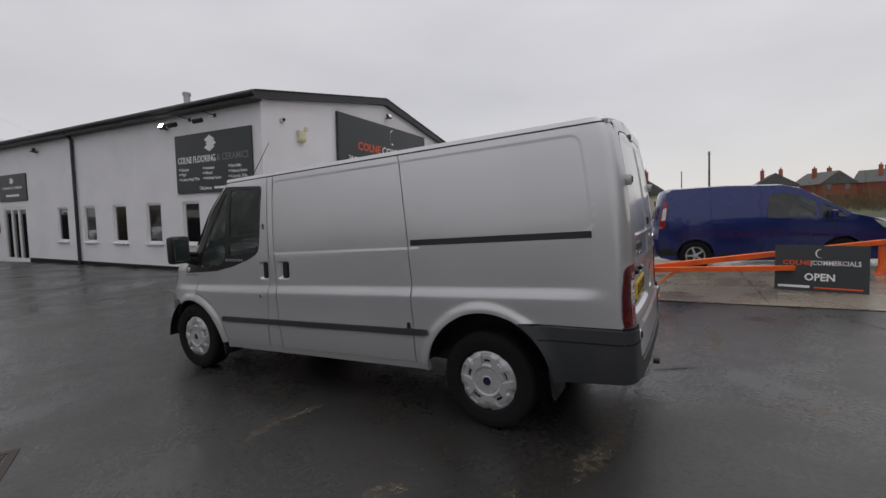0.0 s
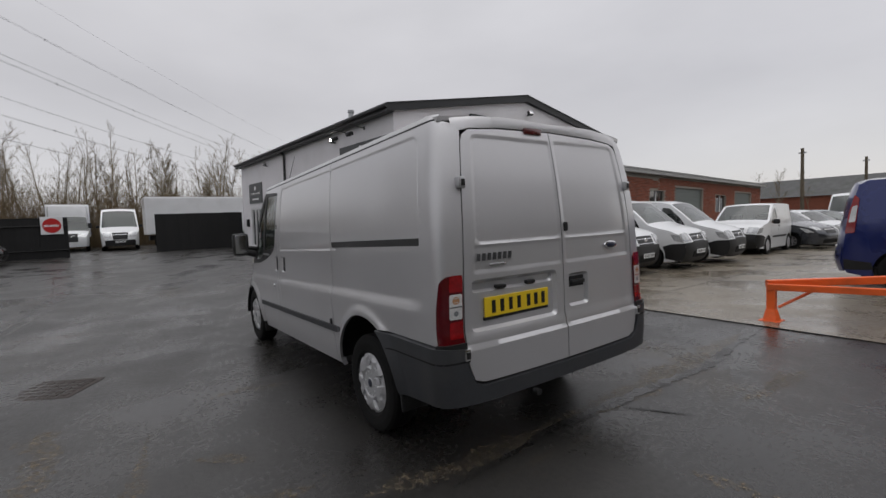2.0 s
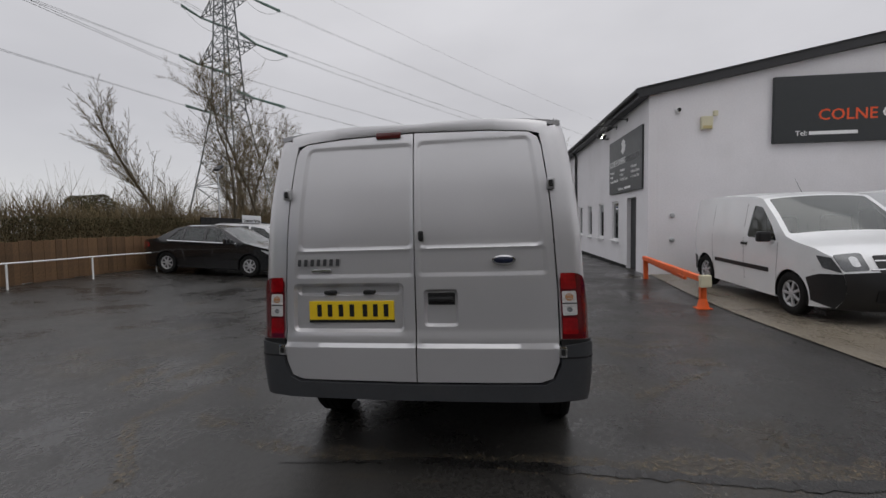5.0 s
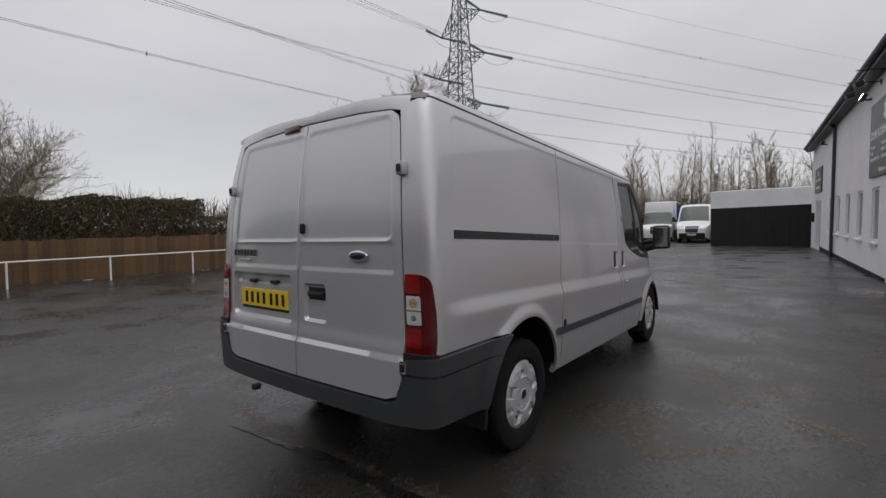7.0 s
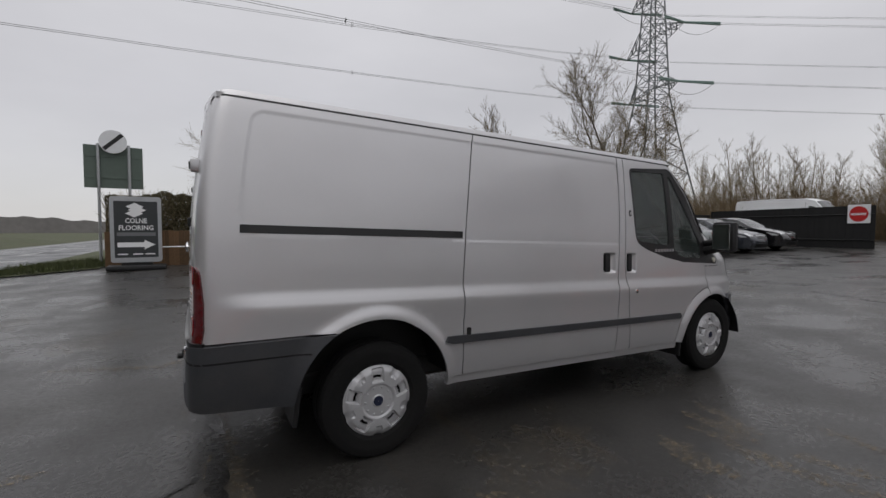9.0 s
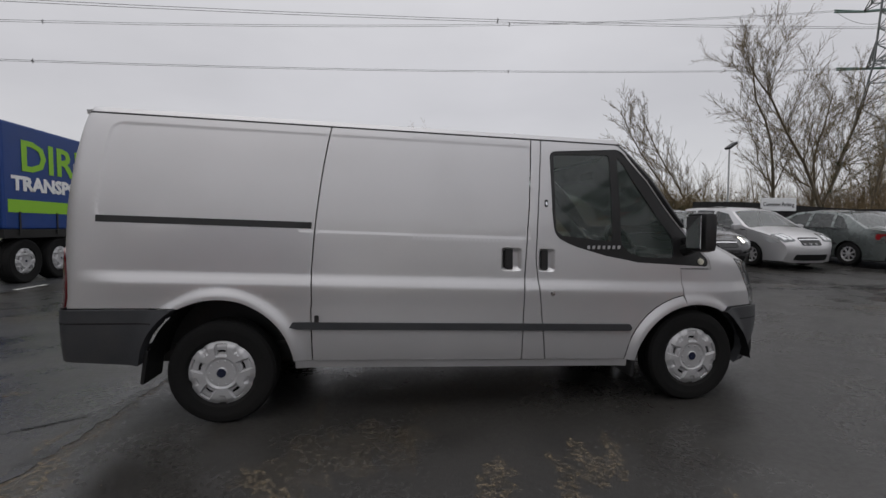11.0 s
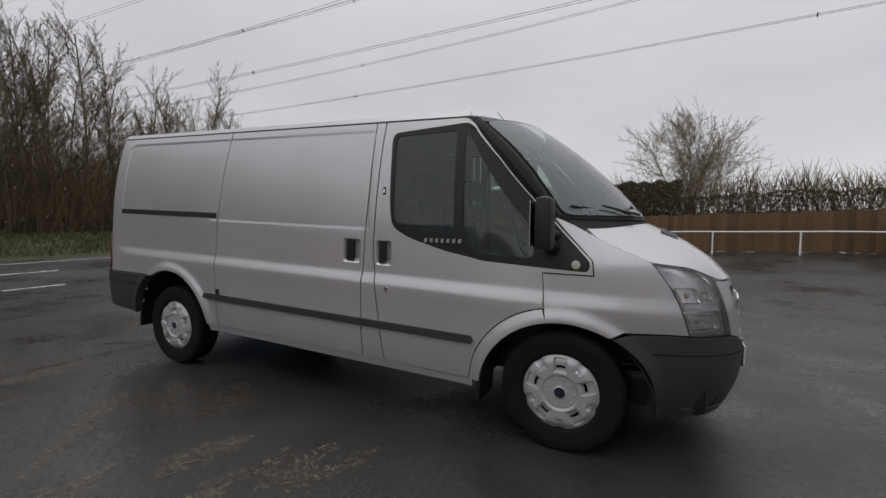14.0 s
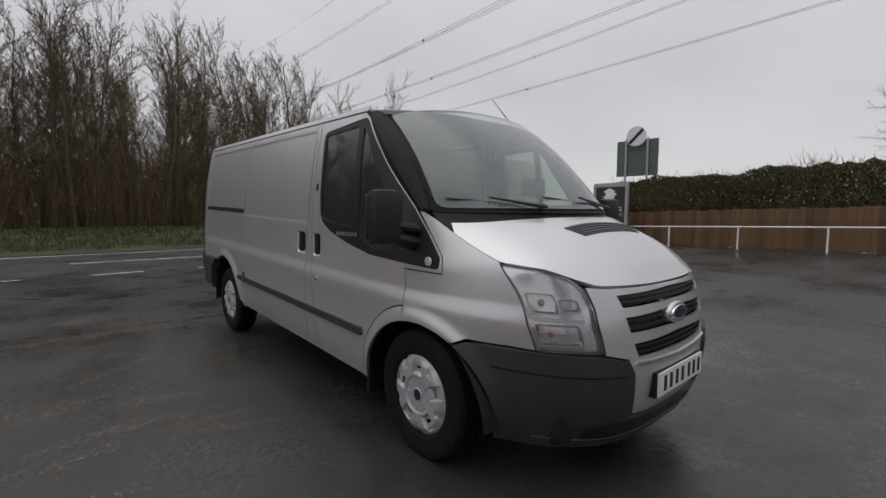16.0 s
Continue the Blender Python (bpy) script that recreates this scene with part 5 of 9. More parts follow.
    for (u0, w_), d in zip(HANDLES, (sd, fd)):
        part("handle_recess", scoop(u0, w_, side), M_SILVER, d, smooth=True)
        # black sheet behind the paddle stands in for shade in the recess
        part("handle_pocket", skin(rect(u0 + 0.016, 1.052, u0 + 0.50 * w_, 1.184, 0.012), side, 0.03, depth=0.004, lift=-0.030), M_BLACKPL, d, smooth=True)
        part("door_handle", skin(rect(u0 + 0.20 * w_, 1.048, u0 + 0.56 * w_, 1.190, 0.012), side, 0.02, depth=0.016, lift=-0.004), M_BLACKPL, d, "black pull handle", smooth=True)
    lk = bmesh.new()
    add_lathe(lk, [(0.017, 0.0), (0.016, 0.006), (0.001, 0.007)], 16)
    p = wrap(2.205, 0.888, side)
    part("door_lock", lk, M_CHROME, fd).matrix_basis = Matrix.Translation(p) @ Matrix.Rotation(0 if side > 0 else math.pi, 4, "Z")
    part("fuel_badge", skin(rect(2.148, 1.49, 2.172, 1.54, 0.01), side, 0.02, depth=0.004, lift=0.004), M_BLACKPL, fd)
    part("badge_face", skin(rect(2.153, 1.502, 2.167, 1.526, 0.004), side, 0.02, depth=0.002, lift=0.006), M_CHROME, fd)
    part("door_latch_cap", skin(rect(0.605, 0.66, 0.632, 0.72, 0.01), side, 0.02, depth=0.008, lift=0.012), M_BLACKPL, sd)
    # repeater lamp in the sail
    lk = bmesh.new()
    add_lathe(lk, [(0.024, 0.0), (0.022, 0.008), (0.001, 0.012)], 18)
    part("side_repeater", lk, M_REPEATER, van, "round pale side repeater", smooth=True).matrix_basis = Matrix.Translation(wrap(u_x(3.40), 1.135, side)) @ Matrix.Rotation(0 if side > 0 else math.pi, 4, "Z")
    # rear doors
    rd = part("rear_door", tail_skin(REARD, side, 0.028, relief=door_relief), M_SILVER, van, smooth=True)
    for zz in (1.612, 0.690):
        hx = wrap(-1.03, zz, side)
        bm = bmesh.new()
        add_box(bm, (-0.03, -0.045, -0.032), (0.02, 0.0, 0.032), 0.010)
        part("hinge", bm, M_CHROME if zz < 1 else M_BADGELET, van, smooth=True).matrix_basis = Matrix.Translation((hx[0] - 0.004, hx[1] + side * 0.035, hx[2])) @ Matrix.Rotation(0 if side > 0 else math.pi, 4, "X")
        bm = box((-0.036, -0.035, -0.018), (-0.028, -0.012, 0.018), 0.004)
        part("hinge_cap", bm, M_BLACKPL, van).matrix_basis = Matrix.Translation((hx[0] - 0.004, hx[1] + side * 0.035, hx[2])) @ Matrix.Rotation(0 if side > 0 else math.pi, 4, "X")
    # black strip draws the thin shade line under the roof lip
    part("roof_gutter", skin([(-0.93, 1.959), (2.735, 1.959), (2.735, 1.968), (-0.93, 1.968)], side, 0.06, depth=0.008, lift=0.002), M_BLACKPL, van, smooth=True)
    part("roof_rail", skin([(-0.90, 1.969), (2.72, 1.969), (2.72, 1.998), (-0.90, 1.998)], side, 0.05, depth=0.012, lift=0.003), M_SILVER, van, smooth=True)
    # windscreen pillar
    bm = bmesh.new()
    rows = []
    for k in range(15):
        t = k / 14
        ux, uz = curve_at([(0, u_x(3.32)), (0.55, 2.98), (1, 2.70)], t), curve_at([(0, 1.375), (0.55, 1.712), (1, 1.925)], t)
        a = Vector(wrap(ux, uz, side, -0.004))
        b = Vector(screen_at(side * 1.0, t))
        mid = (a + b) / 2 + Vector((0.022, side * 0.026, 0.016))
        rows.append([bm.verts.new(v) for v in (a, a.lerp(mid, 0.5) + Vector((0.006, side * 0.010, 0.002)), mid, b.lerp(mid, 0.5) + Vector((0.006, side * 0.004, 0.006)), b)])
    for r0, r1 in zip(rows, rows[1:]):
        for i in range(4):
            f = (r0[i], r1[i], r1[i + 1], r0[i + 1])
            bm.faces.new(f if side > 0 else f[::-1])
    part("windscreen_pillar", bm, M_PILLAR, van, smooth=True)
    # door mirror
    mir = new("door_mirror")
    mir.parent = van
    mir.matrix_basis = pose(3.215, side * 0.985, 1.115, 0, 0, 0)
    bm = bmesh.new()
    add_box(bm, (-0.040, 0.0, 0.0), (0.055, 0.185, 0.275), 0.040)
    for v in bm.verts:
        v.co.y = v.co.y * side
        v.co.x += 0.02 * step01(0, 0.2, abs(v.co.y))
    bmesh.ops.recalc_face_normals(bm, faces=bm.faces)
    part("mirror_shell", bm, M_BLACKPL, mir, smooth=True)
    bm = box((-0.046, 0.02 if side > 0 else -0.165, 0.025), (-0.039, 0.165 if side > 0 else -0.02, 0.25), 0.003)
    part("mirror_glass", bm, M_CHROME, mir)
    bm = bmesh.new()
    add_tube(bm, (0.02, -0.12 * side, -0.005), (0.02, 0.05 * side, 0.04), 0.045, 0.035, 10)
    add_tube(bm, (0.03, -0.12 * side, 0.07), (0.03, 0.05 * side, 0.10), 0.030, 0.025, 10)
    part("mirror_arm", bm, M_BLACKPL, mir, smooth=True)
    # black wheel housings
    for (cx, cz, r0), wd in zip(HUBS, (0.33, 0.36)):
        bm = bmesh.new()
        pts = arc_pts(cx, cz - RAKE * cx, r0 + 0.012, 6, 174, 20)
        ra = [bm.verts.new((x, side * 0.935, z)) for x, z in pts]
        rb_ = [bm.verts.new((x, side * (0.935 - wd), z)) for x, z in pts]
        for k in range(len(pts) - 1):
            bm.faces.new((ra[k], ra[k + 1], rb_[k + 1], rb_[k]))
        bm.faces.new(rb_)
        part("wheel_housing", bm, M_BLACKPL, van)
    for cx in (0.0, 3.30):
        w_ = wheel("wheel", van, pose(cx, side * 0.835, 0.335, 0, 0, 0 if side > 0 else 180), label="steel wheel with silver five-slot trim")
    bm = bmesh.new()
    add_box(bm, (-0.02, -0.12, -0.22), (0.006, 0.12, 0.0), 0.01)
    part("mud_flap", bm, M_BLACKPL, van).matrix_basis = pose(-0.43, side * 0.83, 0.50, 0, 8, 0)
    bm = bmesh.new()
    add_box(bm, (-0.006, -0.12, -0.22), (0.02, 0.12, 0.0), 0.01)
    part("mud_flap", bm, M_BLACKPL, van).matrix_basis = pose(2.83, side * 0.82, 0.42, 0, 4, 0)


def roof_at(x, y):
    q = min(1.0, abs(y) / 0.842)
    z = 1.996 + 0.052 * (1 - q ** 2.6)
    z -= 0.050 * (1 - step01(-0.85, -0.45, x)) * (1 - 0.6 * q)
    z -= 0.055 * step01(2.35, 2.92, x) * (1 - 0.4 * q)
    return (x, y, z - RAKE * x)


_ro = []
for k in range(25):
    y = lerp(-0.838, 0.838, k / 24)
    _ro.append((2.74 + 0.17 * (1 - (abs(y) / 0.838) ** 2.2), y))
for k in range(25):
    y = lerp(0.838, -0.838, k / 24)
    _ro.append((-0.825 + 0.03 * (abs(y) / 0.838) ** 4, y))
part("roof_panel", sheet(_ro, roof_at, 0.07, depth=0.025), M_SILVER, van, smooth=True)


# bonnet, laid between the edges of the wings
_be = [wrap(u, nose_top(u), 1) for u in np.linspace(u_x(3.42), U_NOSE, 40)]
_bx = sorted((p[0], p[1], p[2]) for p in _be)


CROWN = [(3.30, 1.385), (3.45, 1.345), (3.65, 1.272), (3.87, 1.172), (4.00, 1.090), (4.08, 1.025), (4.13, 0.965), (4.155, 0.93)]


def cowl_x(y):
    return 3.692 - 0.30 * (abs(y) / 0.80) ** 2.2


def bonnet_at(x, y):
    ye = curve_at([(a, b) for a, b, c in _bx], x)
    ze = curve_at([(a, c) for a, b, c in _bx], x)
    q = min(1.0, abs(y) / max(ye, 0.02))
    return (x, y, lerp(max(ze, smooth_at(CROWN, x)), ze, q**2.4) - 0.001)


_bo = [(p[0] - 0.003, p[1] - 0.004) for p in _be if p[0] > 3.43] + [(p[0] - 0.003, -p[1] + 0.004) for p in reversed(_be) if p[0] > 3.43 and p[1] > 0.004]
_bo += [(cowl_x(y), y) for y in np.linspace(-0.79, 0.79, 31)]
part("bonnet", sheet(_bo, bonnet_at, 0.03, depth=0.02), M_SILVER, van, smooth=True)
bm = bmesh.new()
rows = []
for k in range(33):
    y = lerp(-0.80, 0.80, k / 32)
    a = Vector(screen_at(max(-1.0, min(1.0, y / 0.795)), 0.0)) + Vector((-0.02, 0, 0.0))
    b = Vector((cowl_x(y) + 0.02, y, bonnet_at(cowl_x(y) + 0.02, y)[2] - 0.022))
    rows.append([bm.verts.new(v) for v in (a, a.lerp(b, 0.4) - Vector((0, 0, 0.012)), b)])
for r0, r1 in zip(rows, rows[1:]):
    for i in range(2):
        bm.faces.new((r0[i], r0[i + 1], r1[i + 1], r1[i]))
part("scuttle_panel", bm, M_PILLAR, van, "black windscreen scuttle", smooth=True)
bm = sheet([(3.765, -0.34), (3.86, -0.29), (3.86, 0.29), (3.765, 0.34)], lambda x, y: (x, y, bonnet_at(x, y)[2] + 0.004), 0.05, depth=0.01)
vg = part("bonnet_vent", bm, M_BLACKPL, van, "black bonnet air vent", smooth=True)
for k in range(4):
    x = 3.782 + 0.0205 * k
    w = 0.315 - 0.52 * (x - 3.765)
    part("vent_bar", sheet([(x - 0.004, -w), (x + 0.004, -w), (x + 0.004, w), (x - 0.004, w)], lambda a, b: (a, b, bonnet_at(a, b)[2] + 0.0075), 0.04, depth=0.004), M_GREYPL, vg)


GLZ = rounded([(-1, 0), (1, 0), (1, 1), (-1, 1)], 0.04)
part("windscreen", sheet(rounded([(-0.975, 0.025), (0.975, 0.025), (0.975, 0.975), (-0.975, 0.975)], 0.06), screen_at, 0.08), M_SCREEN, van, "misted rain-wet windscreen", smooth=True).visible_shadow = False
part("windscreen_band", sheet(GLZ, lambda s, v: tuple(Vector(screen_at(s, v)) - Vector((0.006, 0, 0.006))), 0.08, holes=[rounded([(-0.965, 0.035), (0.965, 0.035), (0.965, 0.965), (-0.965, 0.965)], 0.06)]), M_PILLAR, van, smooth=True)
for s0, s1, v1 in ((0.50, -0.02, 0.085), (-0.40, -0.72, 0.075)):
    bm = bmesh.new()
    a, b = Vector(screen_at(s0, 0.02)), Vector(screen_at(s1, v1))
    add_tube(bm, a + Vector((0.03, 0, 0.012)), b + Vector((0.02, 0, 0.02)), 0.009, 0.006, 6)
    c = Vector(screen_at(s1 + 0.34, v1 - 0.045))
    d = Vector(screen_at(max(-0.93, s1 - 0.34), v1 + 0.004))
    add_tube(bm, c + Vector((0.012, 0, 0.012)), d + Vector((0.012, 0, 0.012)), 0.008, 0.006, 6)
    part("windscreen_wiper", bm, M_BLACKPL, van)
bm = bmesh.new()
a = Vector(roof_at(2.68, 0.62))
add_tube(bm, a, a + Vector((-0.05, 0, 0.03)), 0.014, 0.009, 8)
add_tube(bm, a + Vector((-0.03, 0, 0.02)), a + Vector((-0.30, -0.02, 0.34)), 0.005, 0.0025, 6)
part("roof_aerial", bm, M_BLACKPL, van)

# underbody, cab and load space
part("floor_pan", box((-0.60, -0.62, 0.33), (3.75, 0.62, 0.46), 0.02), M_BLACKPL, van)
part("front_valance", box((3.6, -0.7, 0.24), (4.02, 0.7, 0.45), 0.05), M_BLACKPL, van)
bm = bmesh.new()
add_tube(bm, (-0.10, -0.45, 0.30), (2.4, -0.40, 0.27), 0.035, 0.035, 10)
add_tube(bm, (-0.70, -0.45, 0.36), (-0.10, -0.45, 0.30), 0.03, 0.03, 10)
part("exhaust_pipe", bm, M_IRON, van)
part("rear_axle", tube((0, -0.75, 0.335), (0, 0.75, 0.335), 0.05), M_BLACKPL, van)
part("bulkhead", box((2.02, -0.82, 0.42), (2.06, 0.82, 1.84), 0.01), M_INTERIOR, van)
part("dashboard", box((3.08, -0.80, 0.72), (3.50, 0.80, 1.10), 0.08), M_INTERIOR, van)
for y in (-0.46, 0.12, 0.50):
    st = new("seat")
    st.parent = van
    st.matrix_basis = pose(2.34, y, 0.42)
    part("cushion", box((0, -0.21, 0.25), (0.50, 0.21, 0.42), 0.06), M_SEAT, st)
    part("backrest", box((-0.08, -0.20, 0.40), (0.06, 0.20, 1.00), 0.06, pose(0, 0, 0, 0, -8, 0)), M_SEAT, st)
    part("headrest", box((-0.17, -0.13, 1.02), (-0.07, 0.13, 1.20), 0.04), M_SEAT, st)
bm = bmesh.new()
for k in range(24):
    a0, a1 = 2 * math.pi * k / 24, 2 * math.pi * (k + 1) / 24
    add_tube(bm, (0, 0.19 * math.cos(a0), 0.19 * math.sin(a0)), (0, 0.19 * math.cos(a1), 0.19 * math.sin(a1)), 0.014, None, 6, False)
add_tube(bm, (0, 0, 0), (0.18, 0, -0.12), 0.03)
add_box(bm, (-0.01, -0.18, -0.03), (0.03, 0.18, 0.03), 0.01)
part("steering_wheel", bm, M_BLACKPL, van).matrix_basis = pose(2.98, -0.46, 1.13, 0, -25, 0)
part("interior_mirror", box((2.88, -0.12, 1.72), (2.91, 0.12, 1.79), 0.01), M_BLACKPL, van)

# plates, lamp, badges and lettering on the tail
xr = wrap(tail_u(0.4), 0.93, 1)[0] + 0.012


def plate(parent, m, base, bars=True):
    """A registration plate with seven plain dark bars in two groups."""
    p = part("number_plate", box((-0.26, -0.006, -0.0555), (0.26, 0.004, 0.0555), 0.003), base, parent, "number plate with dark bars")
    p.matrix_basis = m
    for k, xk in enumerate((-0.195, -0.13, -0.062, 0.005, 0.085, 0.148, 0.212)):
        part("plate_bar", box((xk - 0.014, -0.0085, -0.036), (xk + 0.014, -0.0055, 0.036), 0.001), M_INK, p)
    return p


plate(van, pose(xr + 0.010, 0.392, 0.945, 0, 0, -90), M_YELLOW)
part("plate_holder", box((xr + 0.008, 0.13, 0.872), (xr + 0.028, 0.655, 0.892), 0.003), M_BLACKPL, van)
for y in (0.52, 0.28):
    part("plate_lamp", box((xr + 0.002, y - 0.035, 1.040), (xr + 0.05, y + 0.035, 1.062), 0.006), M_BLACKPL, van)
plate(van, pose(wrap(U_NOSE, 0.60, 1)[0] + 0.018, 0, 0.488, 0, 0, 90), M_WHITEPL)
part("plate_backing", box((4.18, -0.27, 0.425), (wrap(U_NOSE, 0.60, 1)[0] + 0.013, 0.27, 0.548), 0.006), M_BLACKPL, van)
# header over the rear doors
bm = bmesh.new()
rows = []
for k in range(41):
    y = lerp(-0.86, 0.86, k / 40)
    a = abs(y)
    zt = curve_at([(0, 1.953), (0.5, 1.940), (0.74, 1.923), (0.80, 1.905), (0.86, 1.90)], a)
    lo = Vector(wrap(tail_u(min(a, 0.855)), zt, 1))
    hi = Vector(roof_at(-0.835 + 0.03 * (a / 0.86) ** 4, y))
    hi.y = lo.y = y * (lo.y / max(a, 1e-3) if a > 0.5 else 1.0) if a > 0.5 else y
    mid = lo.lerp(hi, 0.6) + Vector((-0.004, 0, 0.002))
    rows.append([bm.verts.new(v) for v in (lo + Vector((0.02, 0, 0)), lo, mid, hi + Vector((0.004, 0, 0.002)), hi + Vector((0.05, 0, 0.004)))])
for r0, r1 in zip(rows, rows[1:]):
    for i in range(4):
        bm.faces.new((r0[i], r0[i + 1], r1[i + 1], r1[i]))
bmesh.ops.recalc_face_normals(bm, faces=bm.faces)
part("rear_header", bm, M_SILVER, van, smooth=True)
hx = wrap(tail_u(0.10), 1.955, 1)[0] - 0.008
part("high_brake_lamp", box((hx - 0.012, 0.075, 1.945), (hx + 0.03, 0.225, 1.985), 0.008), M_DARKRED, van, "dark red high brake lamp", smooth=True)
def badge_bars(parent, m, width, height, material):
    """A model badge as seven plain slanted bars."""
    for k in range(7):
        x = lerp(-0.5, 0.5, (k + 0.5) / 7) * width
        bm = box((x - width * 0.034, -0.004, 0.0), (x + width * 0.034, 0.004, height), 0.001)
        for v in bm.verts:
            v.co.x += v.co.z * 0.12
        part("badge_bar", bm, material, parent).matrix_basis = m


badge_bars(van, pose(wrap(tail_u(0.57), 1.19, 1)[0] - 0.004, 0.580, 1.210, 0, 0, -90), 0.275, 0.040, M_GREYBADGE)
part("trim_script", box((xr - 0.012, 0.50, 1.178), (xr - 0.004, 0.62, 1.190), 0.002), M_CHROME, van)
for nm, mm, g in (("badge_rim", M_CHROME, 1.0), ("badge_face", M_BADGE, 0.82)):
    for yy, zz, xx, sx, rr in ((-0.505, 1.225, wrap(tail_u(0.5), 1.2, 1)[0] - 0.004, -1, 0.068), (0.0, 0.79, wrap(U_NOSE, 0.93, 1)[0] + 0.012, 1, 0.088)):
        bm = bmesh.new()
        add_lathe(bm, [(rr * g, 0.0), (rr * g * 0.95, 0.008), (rr * g * 0.6, 0.012), (0.001, 0.013)], 28, "x")
        for v in bm.verts:
            v.co.z *= 0.42 if g == 1.0 else 0.36
            v.co.x *= sx
        bmesh.ops.recalc_face_normals(bm, faces=bm.faces)
        part(nm, bm, mm, van, smooth=True).matrix_basis = pose(xx + (0.003 * sx if g < 1 else 0), yy, zz)
bm = bmesh.new()
add_lathe(bm, [(0.108, -0.035), (0.104, -0.008), (0.098, 0.0), (0.001, 0.004)], 32, "x")
for v in bm.verts:
    v.co.z *= 0.50
part("badge_plinth", bm, M_SILVER, van, smooth=True).matrix_basis = pose(wrap(U_NOSE, 0.93, 1)[0] + 0.010, 0, 0.79)
part("rear_handle_pocket", box((xr + 0.008, -0.230, 0.968), (xr + 0.028, -0.064, 1.048), 0.012), M_BLACKPL, van)
part("rear_handle", box((xr - 0.012, -0.218, 0.992), (xr + 0.012, -0.078, 1.022), 0.01), M_BLACKPL, van)
part("rear_lock", box((xr - 0.016, -0.055, 1.34), (xr + 0.01, -0.025, 1.40), 0.012), M_BLACKPL, van)
for side in (1, -1):
    badge_bars(van, Matrix.Translation(wrap(2.585, 1.208, side, 0.001)) @ Matrix.Rotation(0 if side < 0 else math.pi, 4, "Z"), 0.265, 0.024, M_BADGELET)
part("tow_eye", tube((-0.99, 0.35, 0.42), (-1.03, 0.35, 0.42), 0.02), M_BLACKPL, van)

# ---- other vehicles ----
M_CARGLASS = glass("dark_car_glass", (0.028, 0.034, 0.033), 0.015, 0.62)
M_CARSCREEN = glass("misted_car_screen", (0.075, 0.088, 0.084), 0.05, 0.55)
M_CLEARLAMP = mat("weathered_headlamp", (0.42, 0.43, 0.44), 0.18, 0.15, vary=0.5, fine=45, coat=0.8)
M_SMOKELAMP = mat("smoked_headlamp", (0.10, 0.105, 0.11), 0.15, 0.2, vary=0.5, fine=45, coat=0.9)
M_LITLAMP = glow("lit_dipped_lamp", (1.0, 0.93, 0.78), 2.2)
M_LAMPLENS = mat("bright_headlamp", (0.66, 0.67, 0.68), 0.10, 0.35, vary=0.3, fine=60, coat=1.0)


class Shape:
    """Side silhouette and skin of a car; x runs from the tail at 0 to the nose, the car stands on z = 0."""

    def __init__(self, top, width, belt, roof, tumble, taper=0.16, crown=0.05, nose=0.11):
        self.top, self.w, self.belt, self.roof, self.tumble, self.taper, self.crown, self.nose = top, width / 2, belt, roof, tumble, taper, crown, nose
        self.L = max(p[0] for p in top)
        self.acc = [0.0]
        for a, b in zip(top, top[1:]):
            self.acc.append(self.acc[-1] + math.hypot(b[0] - a[0], b[1] - a[1]))

    def half(self, x, z):
        w = self.w
        if z < self.belt:
            w *= 1 - 0.075 * ((self.belt - z) / self.belt) ** 2
        else:
            w *= 1 - self.tumble * ((z - self.belt) / (self.roof - self.belt)) ** 1.15
        m, e = self.L / 2, self.L / 2 - 0.85
        q = max(0.0, abs(x - m) - e) / 0.85
        q2 = max(0.0, abs(x - m) - self.L / 2 + 0.26) / 0.26
        return w * (1 - self.taper * q**2.2) * (1 - 0.085 * q2 * q2)

    def at(self, a):
        """Silhouette point and outward normal at the arc length a."""
        a = min(max(a, 0.0), self.acc[-1] - 1e-6)
        k = next(i for i in range(len(self.acc) - 1) if a < self.acc[i + 1] or i == len(self.acc) - 2)
        t = (a - self.acc[k]) / max(1e-6, self.acc[k + 1] - self.acc[k])

        def nrm(i):
            i = min(max(i, 0), len(self.top) - 2)
            p, q = self.top[i], self.top[i + 1]
            d = math.hypot(q[0] - p[0], q[1] - p[1])
            return Vector((-(q[1] - p[1]) / d, (q[0] - p[0]) / d))
        n = (nrm(k) * (1 - abs(t - 0.5)) + (nrm(k - 1) if t < 0.5 else nrm(k + 1)) * abs(t - 0.5)).normalized()
        p, q = self.top[k], self.top[k + 1]
        return lerp(p[0], q[0], t), lerp(p[1], q[1], t), n

    def arc(self, i):
        return self.acc[i]

    def spine(self, a, s, lift=0.0):
        x, z, n = self.at(a)
        b = lerp(self.crown * (1 - s * s), self.nose * (1 - min(1.0, abs(s)) ** 3.2), abs(n.x) ** 2)
        return (x + n.x * (b + lift), s * self.half(x, z), z + n.y * (b + lift))

    def flank(self, x, z, side, lift=0.0):
        return (x, side * (self.half(x, z) + lift), z)


